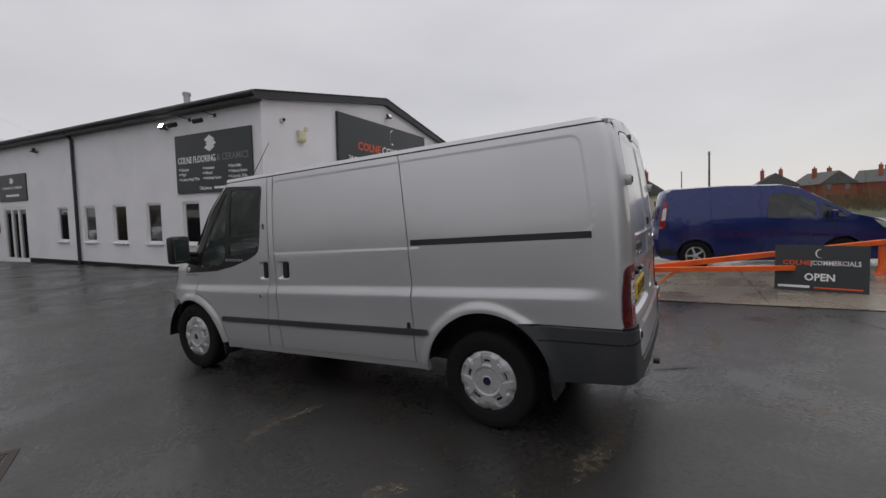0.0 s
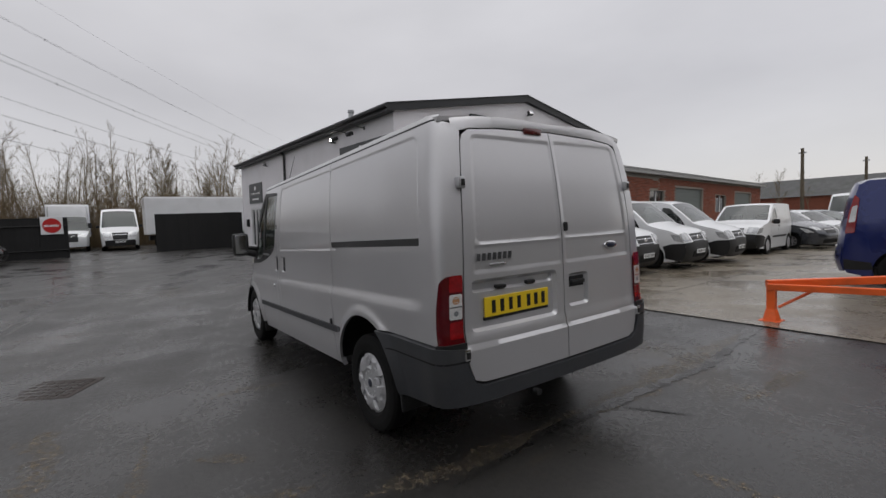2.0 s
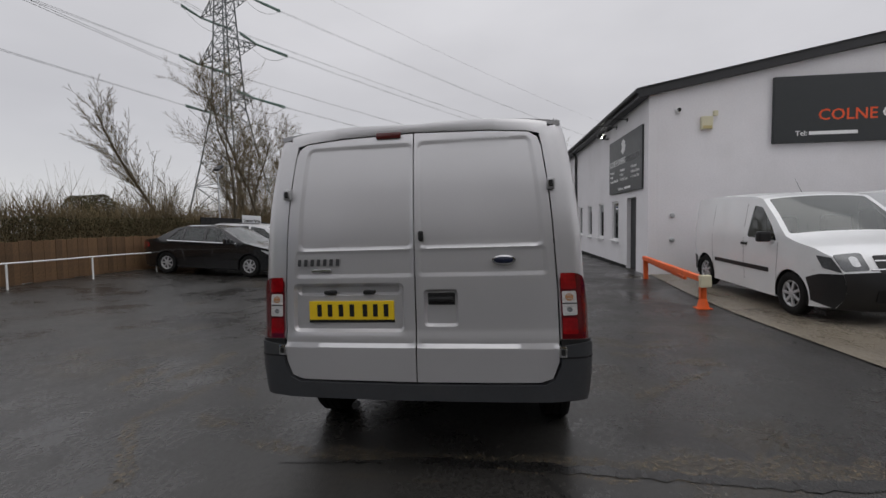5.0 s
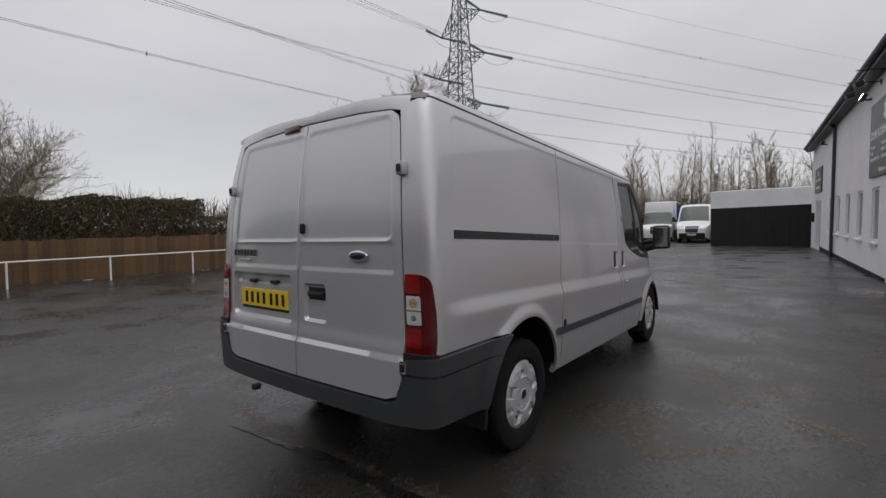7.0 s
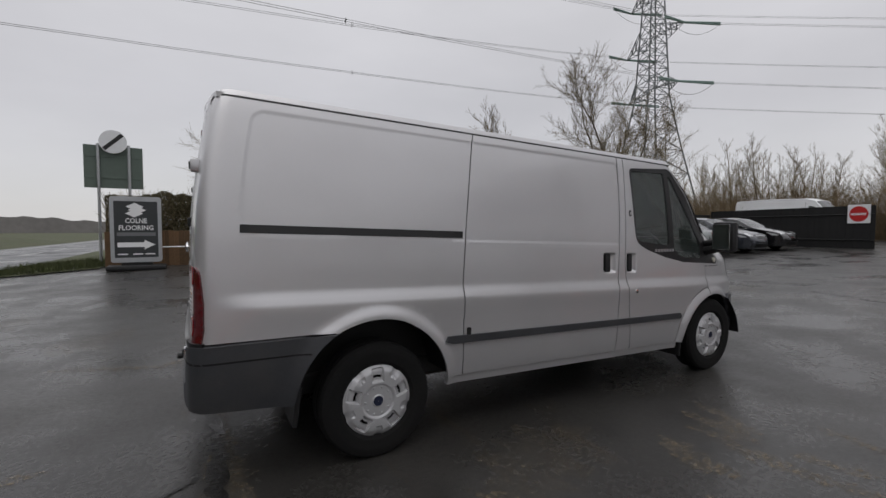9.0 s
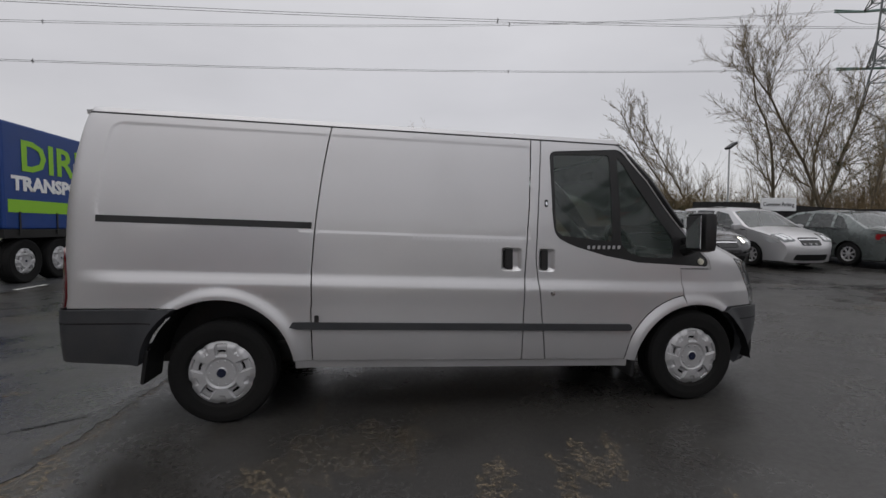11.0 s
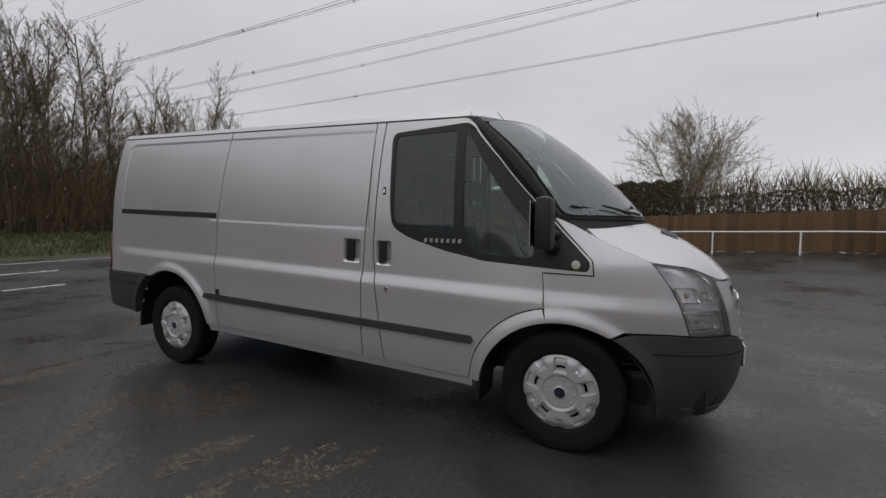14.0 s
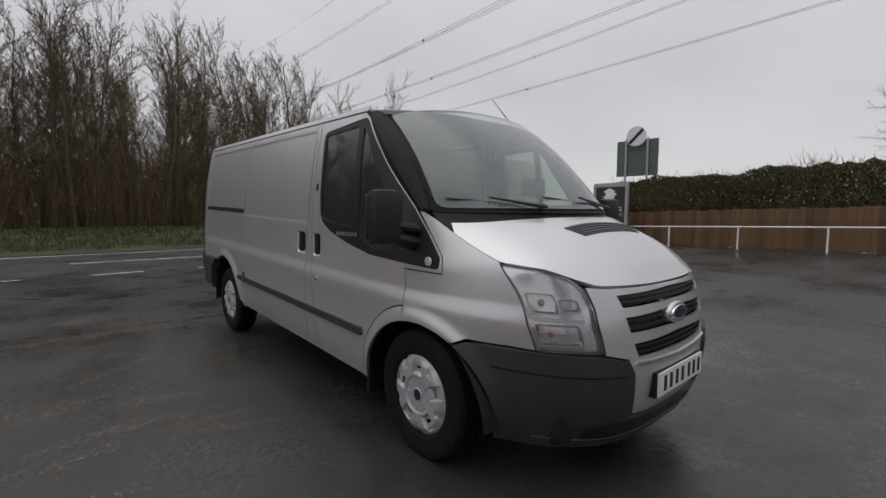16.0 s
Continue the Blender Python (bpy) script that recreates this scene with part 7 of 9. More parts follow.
def box_lorry(m, label, length, bh, side_mat, nose=True):
    e = thing("box_lorry", m, label, "lorry")
    part("load_box", box((0, -1.1, 0.9), (length, 1.1, 0.9 + bh), 0.06), M_WHITE, e)
    if side_mat is not M_WHITE:
        for s in (1, -1):
            part("side_curtain", box((0.1, s * 1.105 - 0.004, 1.0), (length - 0.1, s * 1.105 + 0.004, 0.8 + bh), 0.002), side_mat, e)
    part("chassis", box((0.2, -0.5, 0.55), (length + 1.6, 0.5, 0.85), 0.02), M_BLACKPL, e)
    part("wind_fairing", box((length - 0.1, -1.0, 1.9), (length + 0.9, 1.0, 0.9 + bh - 0.02), 0.30), M_WHITE, e, smooth=True)
    # cab
    top = [(0.0, 0.45), (0.0, 1.2), (0.02, 2.15), (0.15, 2.25), (0.75, 2.25), (0.95, 2.18), (1.40, 1.45), (1.58, 1.28), (1.95, 1.12), (2.08, 0.95), (2.12, 0.62), (2.08, 0.32)]
    sh = Shape(top, 1.98, 1.3, 2.25, 0.12, taper=0.10, nose=0.10)
    for side in (1, -1):
        wd = rounded([(0.25, 1.35), (1.25, 1.32), (0.92, 1.95), (0.30, 2.0)], 0.05)
        part("cab_side", sheet([(p[0], p[1]) for p in top][::-1] + [(0.3, 0.45), (0.6, 0.4), (0.75, 0.62), (1.05, 0.75), (1.35, 0.62), (1.5, 0.35)], lambda x, z: sh.flank(x, z, side), 0.2, [wd], 0.02, flip=side > 0), M_WHITE, e).location.x = length
        part("cab_window", sheet(wd, lambda x, z: sh.flank(x, z, side, -0.01), 0.3, (), 0.0, flip=side > 0), M_CARGLASS, e).location.x = length
        wheel("wheel", e, pose(length + 1.05, side * 0.88, 0.36, 0, 0, 0 if side > 0 else 180), 0.36, 0.2, 0.23)
        wheel("wheel", e, pose(0.9, side * 0.95, 0.36, 0, 0, 0 if side > 0 else 180), 0.36, 0.25, 0.23)
        part("door_mirror", box((length + 1.2, side * 1.05 - 0.1, 1.45), (length + 1.32, side * 1.05 + 0.1, 1.8), 0.03), M_BLACKPL, e)
    a = sh.arc
    for i, j, k in ((2, 5, M_WHITE), (5, 7, M_CARGLASS), (7, 11, M_WHITE)):
        part("cab_skin" if k is M_WHITE else "windscreen", sheet([(a(i), -1), (a(j), -1), (a(j), 1), (a(i), 1)], lambda q, s: sh.spine(q, s), 0.2, (), 0.0, flip=False), k, e, smooth=True).location.x = length
    part("grille", sheet([(a(8) + 0.05, -0.5), (a(10), -0.5), (a(10), 0.5), (a(8) + 0.05, 0.5)], lambda q, s: sh.spine(q, s, 0.01), 0.2, (), 0.01, flip=False), M_BLACKPL, e).location.x = length
    for s in (1, -1):
        q = sorted((0.55 * s, 0.95 * s))
        part("headlight", sheet([(a(8) + 0.02, q[0]), (a(9) + 0.05, q[0]), (a(9) + 0.05, q[1]), (a(8) + 0.02, q[1])], lambda q_, s_: sh.spine(q_, s_, 0.012), 0.2, (), 0.01, flip=False), M_LAMPLENS, e).location.x = length
    return e


box_lorry(facing(32.9, 5.05, 184, 6.3), "white box lorry with blue side curtain beyond the fence", 4.2, 2.15, M_TRUCKBLUE)
box_lorry(facing(30.2, -6.35, -88, 7.6), "long white box lorry parked behind the black fence", 5.5, 2.25, M_WHITE)

# -- articulated lorry on the road --
art = thing("articulated_lorry", pose(-8.15, 13.9, -0.012, 0, 0, 90), "white cab lorry with blue curtain-sided trailer on the wet road", "lorry")
part("cab_body", box((-2.15, -1.22, 0.95), (0.0, 1.22, 3.20), 0.10), M_CREAMTRUCK, art, smooth=True)
part("roof_deflector", box((-2.0, -1.1, 3.1), (-0.35, 1.1, 3.50), 0.18), M_CREAMTRUCK, art, smooth=True)
part("windscreen", box((-0.05, -1.08, 1.95), (0.012, 1.08, 2.85), 0.06), M_CARGLASS, art)
part("cab_bumper", box((-0.5, -1.22, 0.35), (0.06, 1.22, 0.98), 0.08), M_CREAMTRUCK, art, smooth=True)
part("grille", box((-0.02, -0.75, 0.55), (0.075, 0.75, 1.15), 0.03), M_BLACKPL, art)
for k in range(3):
    part("grille_bar", box((-0.02, -0.85, 1.28 + k * 0.17), (0.02, 0.85, 1.38 + k * 0.17), 0.02), M_BLACKPL, art)
for s in (1, -1):
    part("headlight", box((0.03, s * 1.0 - 0.12, 0.62), (0.075, s * 1.0 + 0.12, 0.80), 0.03), M_LAMPLENS, art)
    part("side_window", box((-1.35, s * 1.222 - 0.006, 1.98), (-0.25, s * 1.222 + 0.006, 2.75), 0.04), M_CARGLASS, art)
    part("door_mirror", box((-0.30, s * 1.45 - 0.12, 2.0), (-0.15, s * 1.45 + 0.12, 2.75), 0.04), M_BLACKPL, art)
    part("side_skirt", box((-3.4, s * 1.2 - 0.03, 0.35), (-1.9, s * 1.2 + 0.03, 0.95), 0.02), M_CREAMTRUCK, art)
    for x in (-1.05, -3.9):
        wheel("wheel", art, pose(x, s * 1.05, 0.51, 0, 0, 0 if s > 0 else 180), 0.51, 0.30, 0.30)
    for x in (-5.6, -6.7):
        wheel("wheel", art, pose(x, s * 1.05, 0.50, 0, 0, 0 if s > 0 else 180), 0.50, 0.34, 0.29)
part("tractor_chassis", box((-4.6, -0.45, 0.55), (-0.3, 0.45, 1.0), 0.03), M_BLACKPL, art)
tr = part("trailer_body", box((-7.3, -1.26, 1.22), (-2.65, 1.26, 3.52), 0.04), M_TRUCKBLUE, art, "blue curtain-sided trailer body")
part("trailer_bed", box((-7.3, -1.25, 1.02), (-2.65, 1.25, 1.21), 0.01), M_BLACKPL, art)
for s in (1, -1):
    part("lime_band", box((-7.2, s * 1.262 - 0.004, 1.58), (-2.7, s * 1.262 + 0.004, 1.86), 0.001), M_GREENLET, tr)
    for k in range(4):
        x = -6.9 + k * 1.12
        part("curtain_strap", box((x - 0.025, s * 1.27 - 0.006, 1.1), (x + 0.025, s * 1.27 + 0.006, 1.6), 0.002), M_BLACKPL, tr)
    lettered(tr, "DIRECT", pose(-5.0, s * 1.268, 2.52, 0, 0, 0 if s < 0 else 180), 0.95, M_GREENLET, 3.6, 0.02)
    lettered(tr, "TRANSPORTATION", pose(-5.0, s * 1.268, 2.08, 0, 0, 0 if s < 0 else 180), 0.42, M_LETTER, 4.2, 0.02)
    part("side_guard", box((-5.1, s * 1.2 - 0.02, 0.55), (-4.4, s * 1.2 + 0.02, 0.67), 0.01), M_GALV, tr)
    part("side_guard", box((-5.1, s * 1.2 - 0.02, 0.80), (-4.4, s * 1.2 + 0.02, 0.92), 0.01), M_GALV, tr)

for s in (1, -1):
    d_ = part("rear_door", box((-7.33, min(0.01 * s, 1.2 * s), 1.26), (-7.30, max(0.01 * s, 1.2 * s), 3.46), 0.006), M_TRUCKBLUE, tr)
    for y in (0.25, 0.8):
        part("locking_bar", tube((-7.345, s * y, 1.2), (-7.345, s * y, 3.4), 0.015, None, 6), M_GALV, d_)
    part("tail_light", box((-7.34, s * 0.95 - 0.16, 1.03), (-7.31, s * 0.95 + 0.16, 1.15), 0.01), M_RED, tr)

# ---- trees, hedges and scrub ----
class Twigs:
    """Collects thin tapered three-sided tubes and leaf blades into one mesh."""

    def __init__(self):
        self.v, self.f = [], []

    def seg(self, a, b, r0, r1, n=3):
        d = b - a
        if d.length < 1e-5:
            return
        u = d.orthogonal().normalized()
        w = d.cross(u).normalized()
        k = len(self.v)
        for p, r in ((a, r0), (b, r1)):
            for i in range(n):
                q = 2 * math.pi * i / n
                self.v.append(tuple(p + u * (r * math.cos(q)) + w * (r * math.sin(q))))
        for i in range(n):
            j = (i + 1) % n
            self.f.append((k + i, k + j, k + n + j, k + n + i))

    def leaf(self, p, s, r):
        d = Vector((r.gauss(0, 1), r.gauss(0, 1), r.gauss(0, 1))).normalized()
        u = d.orthogonal().normalized()
        u = (u * math.cos(1) + d.cross(u) * math.sin(r.uniform(0, 6.28))).normalized()
        w = d.cross(u)
        k = len(self.v)
        self.v += [tuple(p - u * s), tuple(p + w * s * 0.5), tuple(p + u * s), tuple(p - w * s * 0.5)]
        self.f.append((k, k + 1, k + 2, k + 3))

    def mesh(self, name, material):
        me = bpy.data.meshes.new(name)
        me.from_pydata(self.v, [], self.f)
        me.materials.append(material)
        me.polygons.foreach_set("use_smooth", [True] * len(me.polygons))
        return me


def grow(t, tw, p, d, length, r, level, rng, spec):
    """One limb: a wandering taper that throws side limbs; the last levels go into the crown's twigs."""
    n = spec["steps"][min(level, len(spec["steps"]) - 1)]
    out = t if level < 2 else tw
    q, dd = p, d.copy()
    for k in range(n):
        f0, f1 = 1 - 0.75 * k / n, 1 - 0.75 * (k + 1) / n
        dd = (dd + Vector((rng.gauss(0, 1), rng.gauss(0, 1), rng.gauss(0, 1))) * spec["wander"] + Vector((0, 0, spec["rise"]))).normalized()
        e = q + dd * (length / n)
        out.seg(q, e, r * f0, max(r * f1, spec["fine"]), 5 if level == 0 else 3)
        if level < spec["depth"] and (level > 0 or k >= spec["clear"] * n):
            for _ in range(spec["kids"][min(level, len(spec["kids"]) - 1)]):
                if rng.random() < 0.85:
                    side = dd.orthogonal().normalized()
                    side = (Matrix.Rotation(rng.uniform(0, 6.283), 3, dd) @ side).normalized()
                    a = spec["angle"] * rng.uniform(0.7, 1.3)
                    nd = (dd * math.cos(a) + side * math.sin(a)).normalized()
                    grow(t, tw, q.lerp(e, rng.random()), nd, length * spec["ratio"] * rng.uniform(0.6, 1.1) * (1.15 - 0.6 * k / n if level == 0 else 1), max(r * f1 * spec["thin"], spec["fine"]), level + 1, rng, spec)
        q = e


def make_tree(name, m, h, label, seed, kind="pole", ivy=0, group="", stems=1, wood=None, fine=0.0055):
    rng = random.Random(seed)
    spec = {"pole": dict(steps=(11, 5, 3, 2), wander=0.055, rise=0.050, clear=0.14, kids=(4, 3, 2), angle=0.52, ratio=0.32, depth=3, thin=0.42),
            "airy": dict(steps=(10, 4, 3, 2), wander=0.05, rise=0.045, clear=0.22, kids=(3, 2, 2), angle=0.52, ratio=0.30, depth=3, thin=0.42),
            "spread": dict(steps=(9, 5, 4, 3), wander=0.11, rise=0.06, clear=0.20, kids=(3, 3, 3), angle=0.58, ratio=0.41, depth=3, thin=0.50),
            "bush": dict(steps=(6, 4, 3), wander=0.09, rise=0.03, clear=0.05, kids=(4, 3, 2), angle=0.60, ratio=0.50, depth=3, thin=0.55)}[kind]
    spec["fine"] = fine
    t, tw, lv = Twigs(), Twigs(), Twigs()
    for s in range(stems):
        off = Vector((rng.uniform(-0.4, 0.4), rng.uniform(-0.4, 0.4), 0)) if stems > 1 else Vector()
        lean = Vector((rng.gauss(0, 0.08 if stems == 1 else 0.22), rng.gauss(0, 0.08 if stems == 1 else 0.22), 1)).normalized()
        grow(t, tw, off - Vector((0, 0, 0.2)), lean, h * rng.uniform(0.85, 1.0), h * (0.0060 if kind in ("pole", "airy") else 0.0082) + 0.014, 0, rng, spec)
    e = thing(name, m, label, "tree", group)
    for nm, tt, mm in (("trunk", t, wood or M_BARK), ("crown", tw, wood or M_TWIG)):
        ob = new(nm, tt.mesh(nm, mm))
        ob.parent = e
    if ivy:
        for _ in range(ivy):
            p = Vector(t.v[rng.randrange(len(t.v))])
            if math.hypot(p.x, p.y) > 0.07 * h or p.z > 0.8 * h:
                continue
            for _ in range(4):
                lv.leaf(p + Vector((rng.gauss(0, 0.07), rng.gauss(0, 0.07), rng.gauss(0, 0.10))), rng.uniform(0.035, 0.06), rng)
        ob = new("ivy", lv.mesh("ivy", M_IVY))
        ob.parent = e
    return e


def place(x, y, turn=0.0, s=1.0):
    return Matrix.Translation((x, y, land(x, y) - 0.05)) @ Matrix.Rotation(turn, 4, "Z") @ Matrix.Scale(s, 4)


rng = random.Random(11)
L_BELT = "bare upright winter tree in the roadside belt"
belt = [make_tree("roadside_tree", place(-21.5, -6 + 4 * k, k), 10.0, L_BELT, 100 + k, "pole", ivy=(0, 110, 0, 60, 0)[k], group="trees of the roadside belt", fine=0.0065) for k in range(5)]
k = 0
for row, x0 in enumerate((-19.6, -22.0, -25.0, -28.5)):
    y = -34.0 + row * 0.7
    while y < 16.5 - row * 1.0:
        if rng.random() < 0.93:
            copy_s = rng.uniform(0.82, 1.05) * (0.80 if y > 10 else 1.0)
            b = belt[k % 5]
            o = copy_thing(b, place(x0 + rng.uniform(-0.9, 0.9), y, rng.uniform(0, 6.28)))
            o.scale = (copy_s * 1.05, copy_s * 1.05, copy_s)
            k += 1
        y += rng.uniform(0.75, 1.25)


def scrub(name, x0, x1, y0, y1, n, h0, h1, material, label, seed, leaf=0, lean=0.25, thick=0.010):
    """A tangle of thin stems and side shoots over a strip of ground."""
    r = random.Random(seed)
    t = Twigs()
    for _ in range(n):
        x, y = r.uniform(x0, x1), r.uniform(y0, y1)
        p = Vector((x, y, land(x, y) - 0.1))
        h = r.uniform(h0, h1) * (0.5 + 0.5 * r.random())
        d = Vector((r.gauss(0, lean), r.gauss(0, lean), 1)).normalized()
        for k in range(3):
            q = p + d * h / 3
            t.seg(p, q, thick * (1 - k * 0.3), thick * (0.7 - k * 0.3) + 0.001)
            if k:
                for _ in range(2):
                    s = (d + Vector((r.gauss(0, 0.6), r.gauss(0, 0.6), r.gauss(0, 0.3)))).normalized()
                    t.seg(p, p + s * h * r.uniform(0.15, 0.35), thick * 0.5, 0.002)
            d = (d + Vector((r.gauss(0, 0.18), r.gauss(0, 0.18), r.gauss(0, 0.05)))).normalized()
            p = q
    for _ in range(leaf):
        x, y = r.uniform(x0, x1), r.uniform(y0, y1)
        z = land(x, y) + min(abs(r.gauss(0, 0.30)), 0.5) * h1
        t.leaf(Vector((x, y, z)), r.uniform(0.05, 0.11), r)
    ob = new(name, t.mesh(name, material))
    return tagged(ob, label, "scrub", kind="stuff")


scrub("roadside_scrub", -26.0, -17.6, -36, 17, 12000, 1.8, 7.0, M_TWIG2, "dense brown leafless scrub under the roadside trees", 21, leaf=16000, thick=0.015)
scrub("roadside_scrub", -30.0, -24.0, -40, 18, 5200, 3.5, 9.5, M_TWIG, "tall bare stems deep in the roadside belt", 22, thick=0.018)
scrub("fence_scrub", 12.0, 34.0, 13.2, 24.0, 4600, 1.4, 4.8, M_TWIG2, "brown scrub behind the black fence", 23, leaf=3600, thick=0.012)
scrub("far_scrub", 38.0, 52.0, -14, 32, 9000, 3.0, 7.0, M_TWIG2, "brown scrub behind the parked lorries", 24, leaf=6000, thick=0.017)
scrub("lane_scrub", -19.5, -14.8, -95, -34, 2200, 1.2, 3.4, M_TWIG2, "brown roadside hedge further along the road", 25, leaf=2500, thick=0.018)

L_FAR = "bare winter tree in the far wood"
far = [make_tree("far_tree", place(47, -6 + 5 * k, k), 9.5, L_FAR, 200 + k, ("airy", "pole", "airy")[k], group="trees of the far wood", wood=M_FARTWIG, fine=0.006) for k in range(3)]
rng = random.Random(12)
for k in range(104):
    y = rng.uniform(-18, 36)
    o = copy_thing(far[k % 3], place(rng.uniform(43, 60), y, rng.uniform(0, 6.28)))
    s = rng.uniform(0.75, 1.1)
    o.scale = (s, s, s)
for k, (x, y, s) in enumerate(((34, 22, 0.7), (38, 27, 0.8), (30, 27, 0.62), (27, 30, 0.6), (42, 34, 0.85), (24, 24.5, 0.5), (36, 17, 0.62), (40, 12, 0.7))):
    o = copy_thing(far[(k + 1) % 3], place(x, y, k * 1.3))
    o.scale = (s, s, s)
make_tree("tall_tree", place(21.0, 13.4, 0), 10.6, "tall bare tree with ivy before the pylon", 301, "spread", ivy=500)
make_tree("tall_tree", place(22.6, 16.2, 1), 9.6, "tall bare forked tree before the pylon", 302, "spread", stems=2)
make_tree("bare_tree", place(16.2, 15.3, 2), 7.8, "slender bare tree behind the fence", 303, "pole", stems=2)
make_tree("bare_tree", place(18.2, 13.6, 0.6), 9.0, "slender bare tree behind the fence", 304, "spread")
make_tree("bare_tree", place(24.5, 15.0, 2.6), 8.6, "slender bare tree behind the fence", 307, "spread", ivy=120)
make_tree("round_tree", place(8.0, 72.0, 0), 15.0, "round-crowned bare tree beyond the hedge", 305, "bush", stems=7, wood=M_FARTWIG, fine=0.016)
make_tree("sapling", place(-23.0, 16.6, 0), 11.6, "slender bare roadside sapling", 306, "pole")


def hedge(name, x0, x1, y0, depth, h, n_leaf, n_twig, label, seed, leafy=1.0, run=-0.11, shoots=0.8, dome=0.0):
    """A hedge along x whose line drifts by run in y for each metre."""
    r = random.Random(seed)
    a, b = Twigs(), Twigs()

    def top(x):
        q = (2 * x - x0 - x1) / (x1 - x0)
        return h * (1 - dome * q * q) + 0.22 * noise.noise(Vector((x * 0.9, seed, 0))) + 0.12 * noise.noise(Vector((x * 3.1, seed, 5)))
    for _ in range(n_leaf):
        x = r.uniform(x0, x1)
        y = y0 + run * x
        f = r.random() ** 0.45
        yy = y + depth / 2 * (r.choice((-1, 1)) * f if r.random() < 0.7 else r.uniform(-1, 1))
        z = land(x, yy) + leafy * top(x) * (1 - r.random() ** 1.6 * 0.85)
        a.leaf(Vector((x, yy, z)), r.uniform(0.020, 0.042), r)
    for _ in range(n_twig):
        x = r.uniform(x0, x1)
        y = y0 + run * x
        p = Vector((x, y + r.uniform(-0.45, 0.45) * depth, land(x, y) + top(x) * r.uniform(0.1, 0.85)))
        d = Vector((r.gauss(0, 0.4), r.gauss(0, 0.4), 1)).normalized()
        wild = max(0.0, noise.noise(Vector((x * 1.4, seed, 9)))) * shoots
        q = p + d * r.uniform(0.15, 0.45 + wild)
        b.seg(p, q, 0.010, 0.006)
        b.seg(q, q + (d + Vector((r.gauss(0, 0.4), r.gauss(0, 0.4), 0.2))).normalized() * r.uniform(0.1, 0.25 + 0.5 * wild), 0.006, 0.002)
    for k in range(int((x1 - x0) / 0.35)):
        x = x0 + k * 0.35 + r.uniform(-0.1, 0.1)
        y = y0 + run * x
        fork = Vector((x + r.gauss(0, 0.06), y + r.gauss(0, 0.06), land(x, y) + h * r.uniform(0.45, 0.62)))
        b.seg(Vector((x, y, land(x, y) - 0.1)), fork, 0.030, 0.024, 4)
        for _ in range(3):
            tip = fork + Vector((r.gauss(0, 0.22), r.gauss(0, 0.15), h * r.uniform(0.34, 0.46)))
            b.seg(fork, tip, 0.020, 0.008)
    e = thing(name, pose(0, 0, 0), label, "hedge")
    for nm, tt, mm in (("foliage", a, M_HEDGE), ("stem_work", b, M_TWIG)):
        ob = new(nm, tt.mesh(nm, mm))
        ob.parent = e
    return e


hedge("clipped_hedge", -3.3, 4.4, 13.75, 1.2, 2.20, 64000, 5200, "dark clipped hedge with bare shoots behind the timber fence", 31)
hedge("thin_hedge", 4.4, 13.6, 13.7, 0.8, 2.15, 19000, 4200, "thin twiggy hedge behind the timber fence", 32, leafy=0.78, shoots=1.5)
hedge("evergreen_bush", 10.2, 12.3, 15.0, 1.4, 2.7, 18000, 160, "dark evergreen bush standing behind the thin hedge", 41, run=0.0, dome=0.45)


def tufts(name, spots, label, seed, h=0.22):
    r = random.Random(seed)
    t = Twigs()
    for x0, x1, y0, y1, n in spots:
        for _ in range(n):
            x, y = r.uniform(x0, x1), r.uniform(y0, y1)
            z = verge_z(x, y)
            for _ in range(4):
                k = len(t.v)
                a, hh = r.uniform(0, 6.28), h * r.uniform(0.4, 1.1)
                c = Vector((x + r.gauss(0, 0.06), y + r.gauss(0, 0.06), z))
                w = Vector((math.cos(a), math.sin(a), 0)) * 0.010
                t.v += [tuple(c - w), tuple(c + w), tuple(c + Vector((r.gauss(0, 0.35) * hh, r.gauss(0, 0.35) * hh, hh)))]
                t.f.append((k, k + 1, k + 2))
    return tagged(new(name, t.mesh(name, M_BLADE)), label, "grass", kind="stuff")


def verge_z(x, y):
    return land(x, y) + (0.06 + 0.55 * step01(-12.9, -18.5, x) if x < -12.7 else 0.03)


bm = bmesh.new()
vx, vy = spread(-18.6, -12.72, 7), spread(-90, 60, 60)
g = [[bm.verts.new((x, y, verge_z(x, y) + 0.05 * noise.noise(Vector((x, y * 0.7, 0))) if x < -12.8 else land(x, y) - 0.03)) for y in vy] for x in vx]
for i in range(len(vx) - 1):
    for j in range(len(vy) - 1):
        bm.faces.new((g[i][j], g[i + 1][j], g[i + 1][j + 1], g[i][j + 1]))
tagged(link_mesh("verge", bm, M_GRASS, smooth=True), "rough wet grass verge beyond the road", "verge", kind="structure")
bm = bmesh.new()
vx, vy = spread(-6.2, -3.3, 6), spread(12.3, 60, 30)
g = [[bm.verts.new((x, y, land(x, y) + 0.03)) for y in vy] for x in vx]
for i in range(len(vx) - 1):
    for j in range(len(vy) - 1):
        bm.faces.new((g[i][j], g[i + 1][j], g[i + 1][j + 1], g[i][j + 1]))
tagged(link_mesh("near_verge", bm, M_GRASS, smooth=True), "small grass verge beside the yard mouth", "verge", kind="structure")
tufts("verge_grass", ((-17.5, -12.9, -12, 16, 5200), (-6.1, -3.4, 12.4, 17, 900), (-4.0, 5.0, 12.95, 13.2, 200)), "ragged wet grass tufts along the verges", 51)

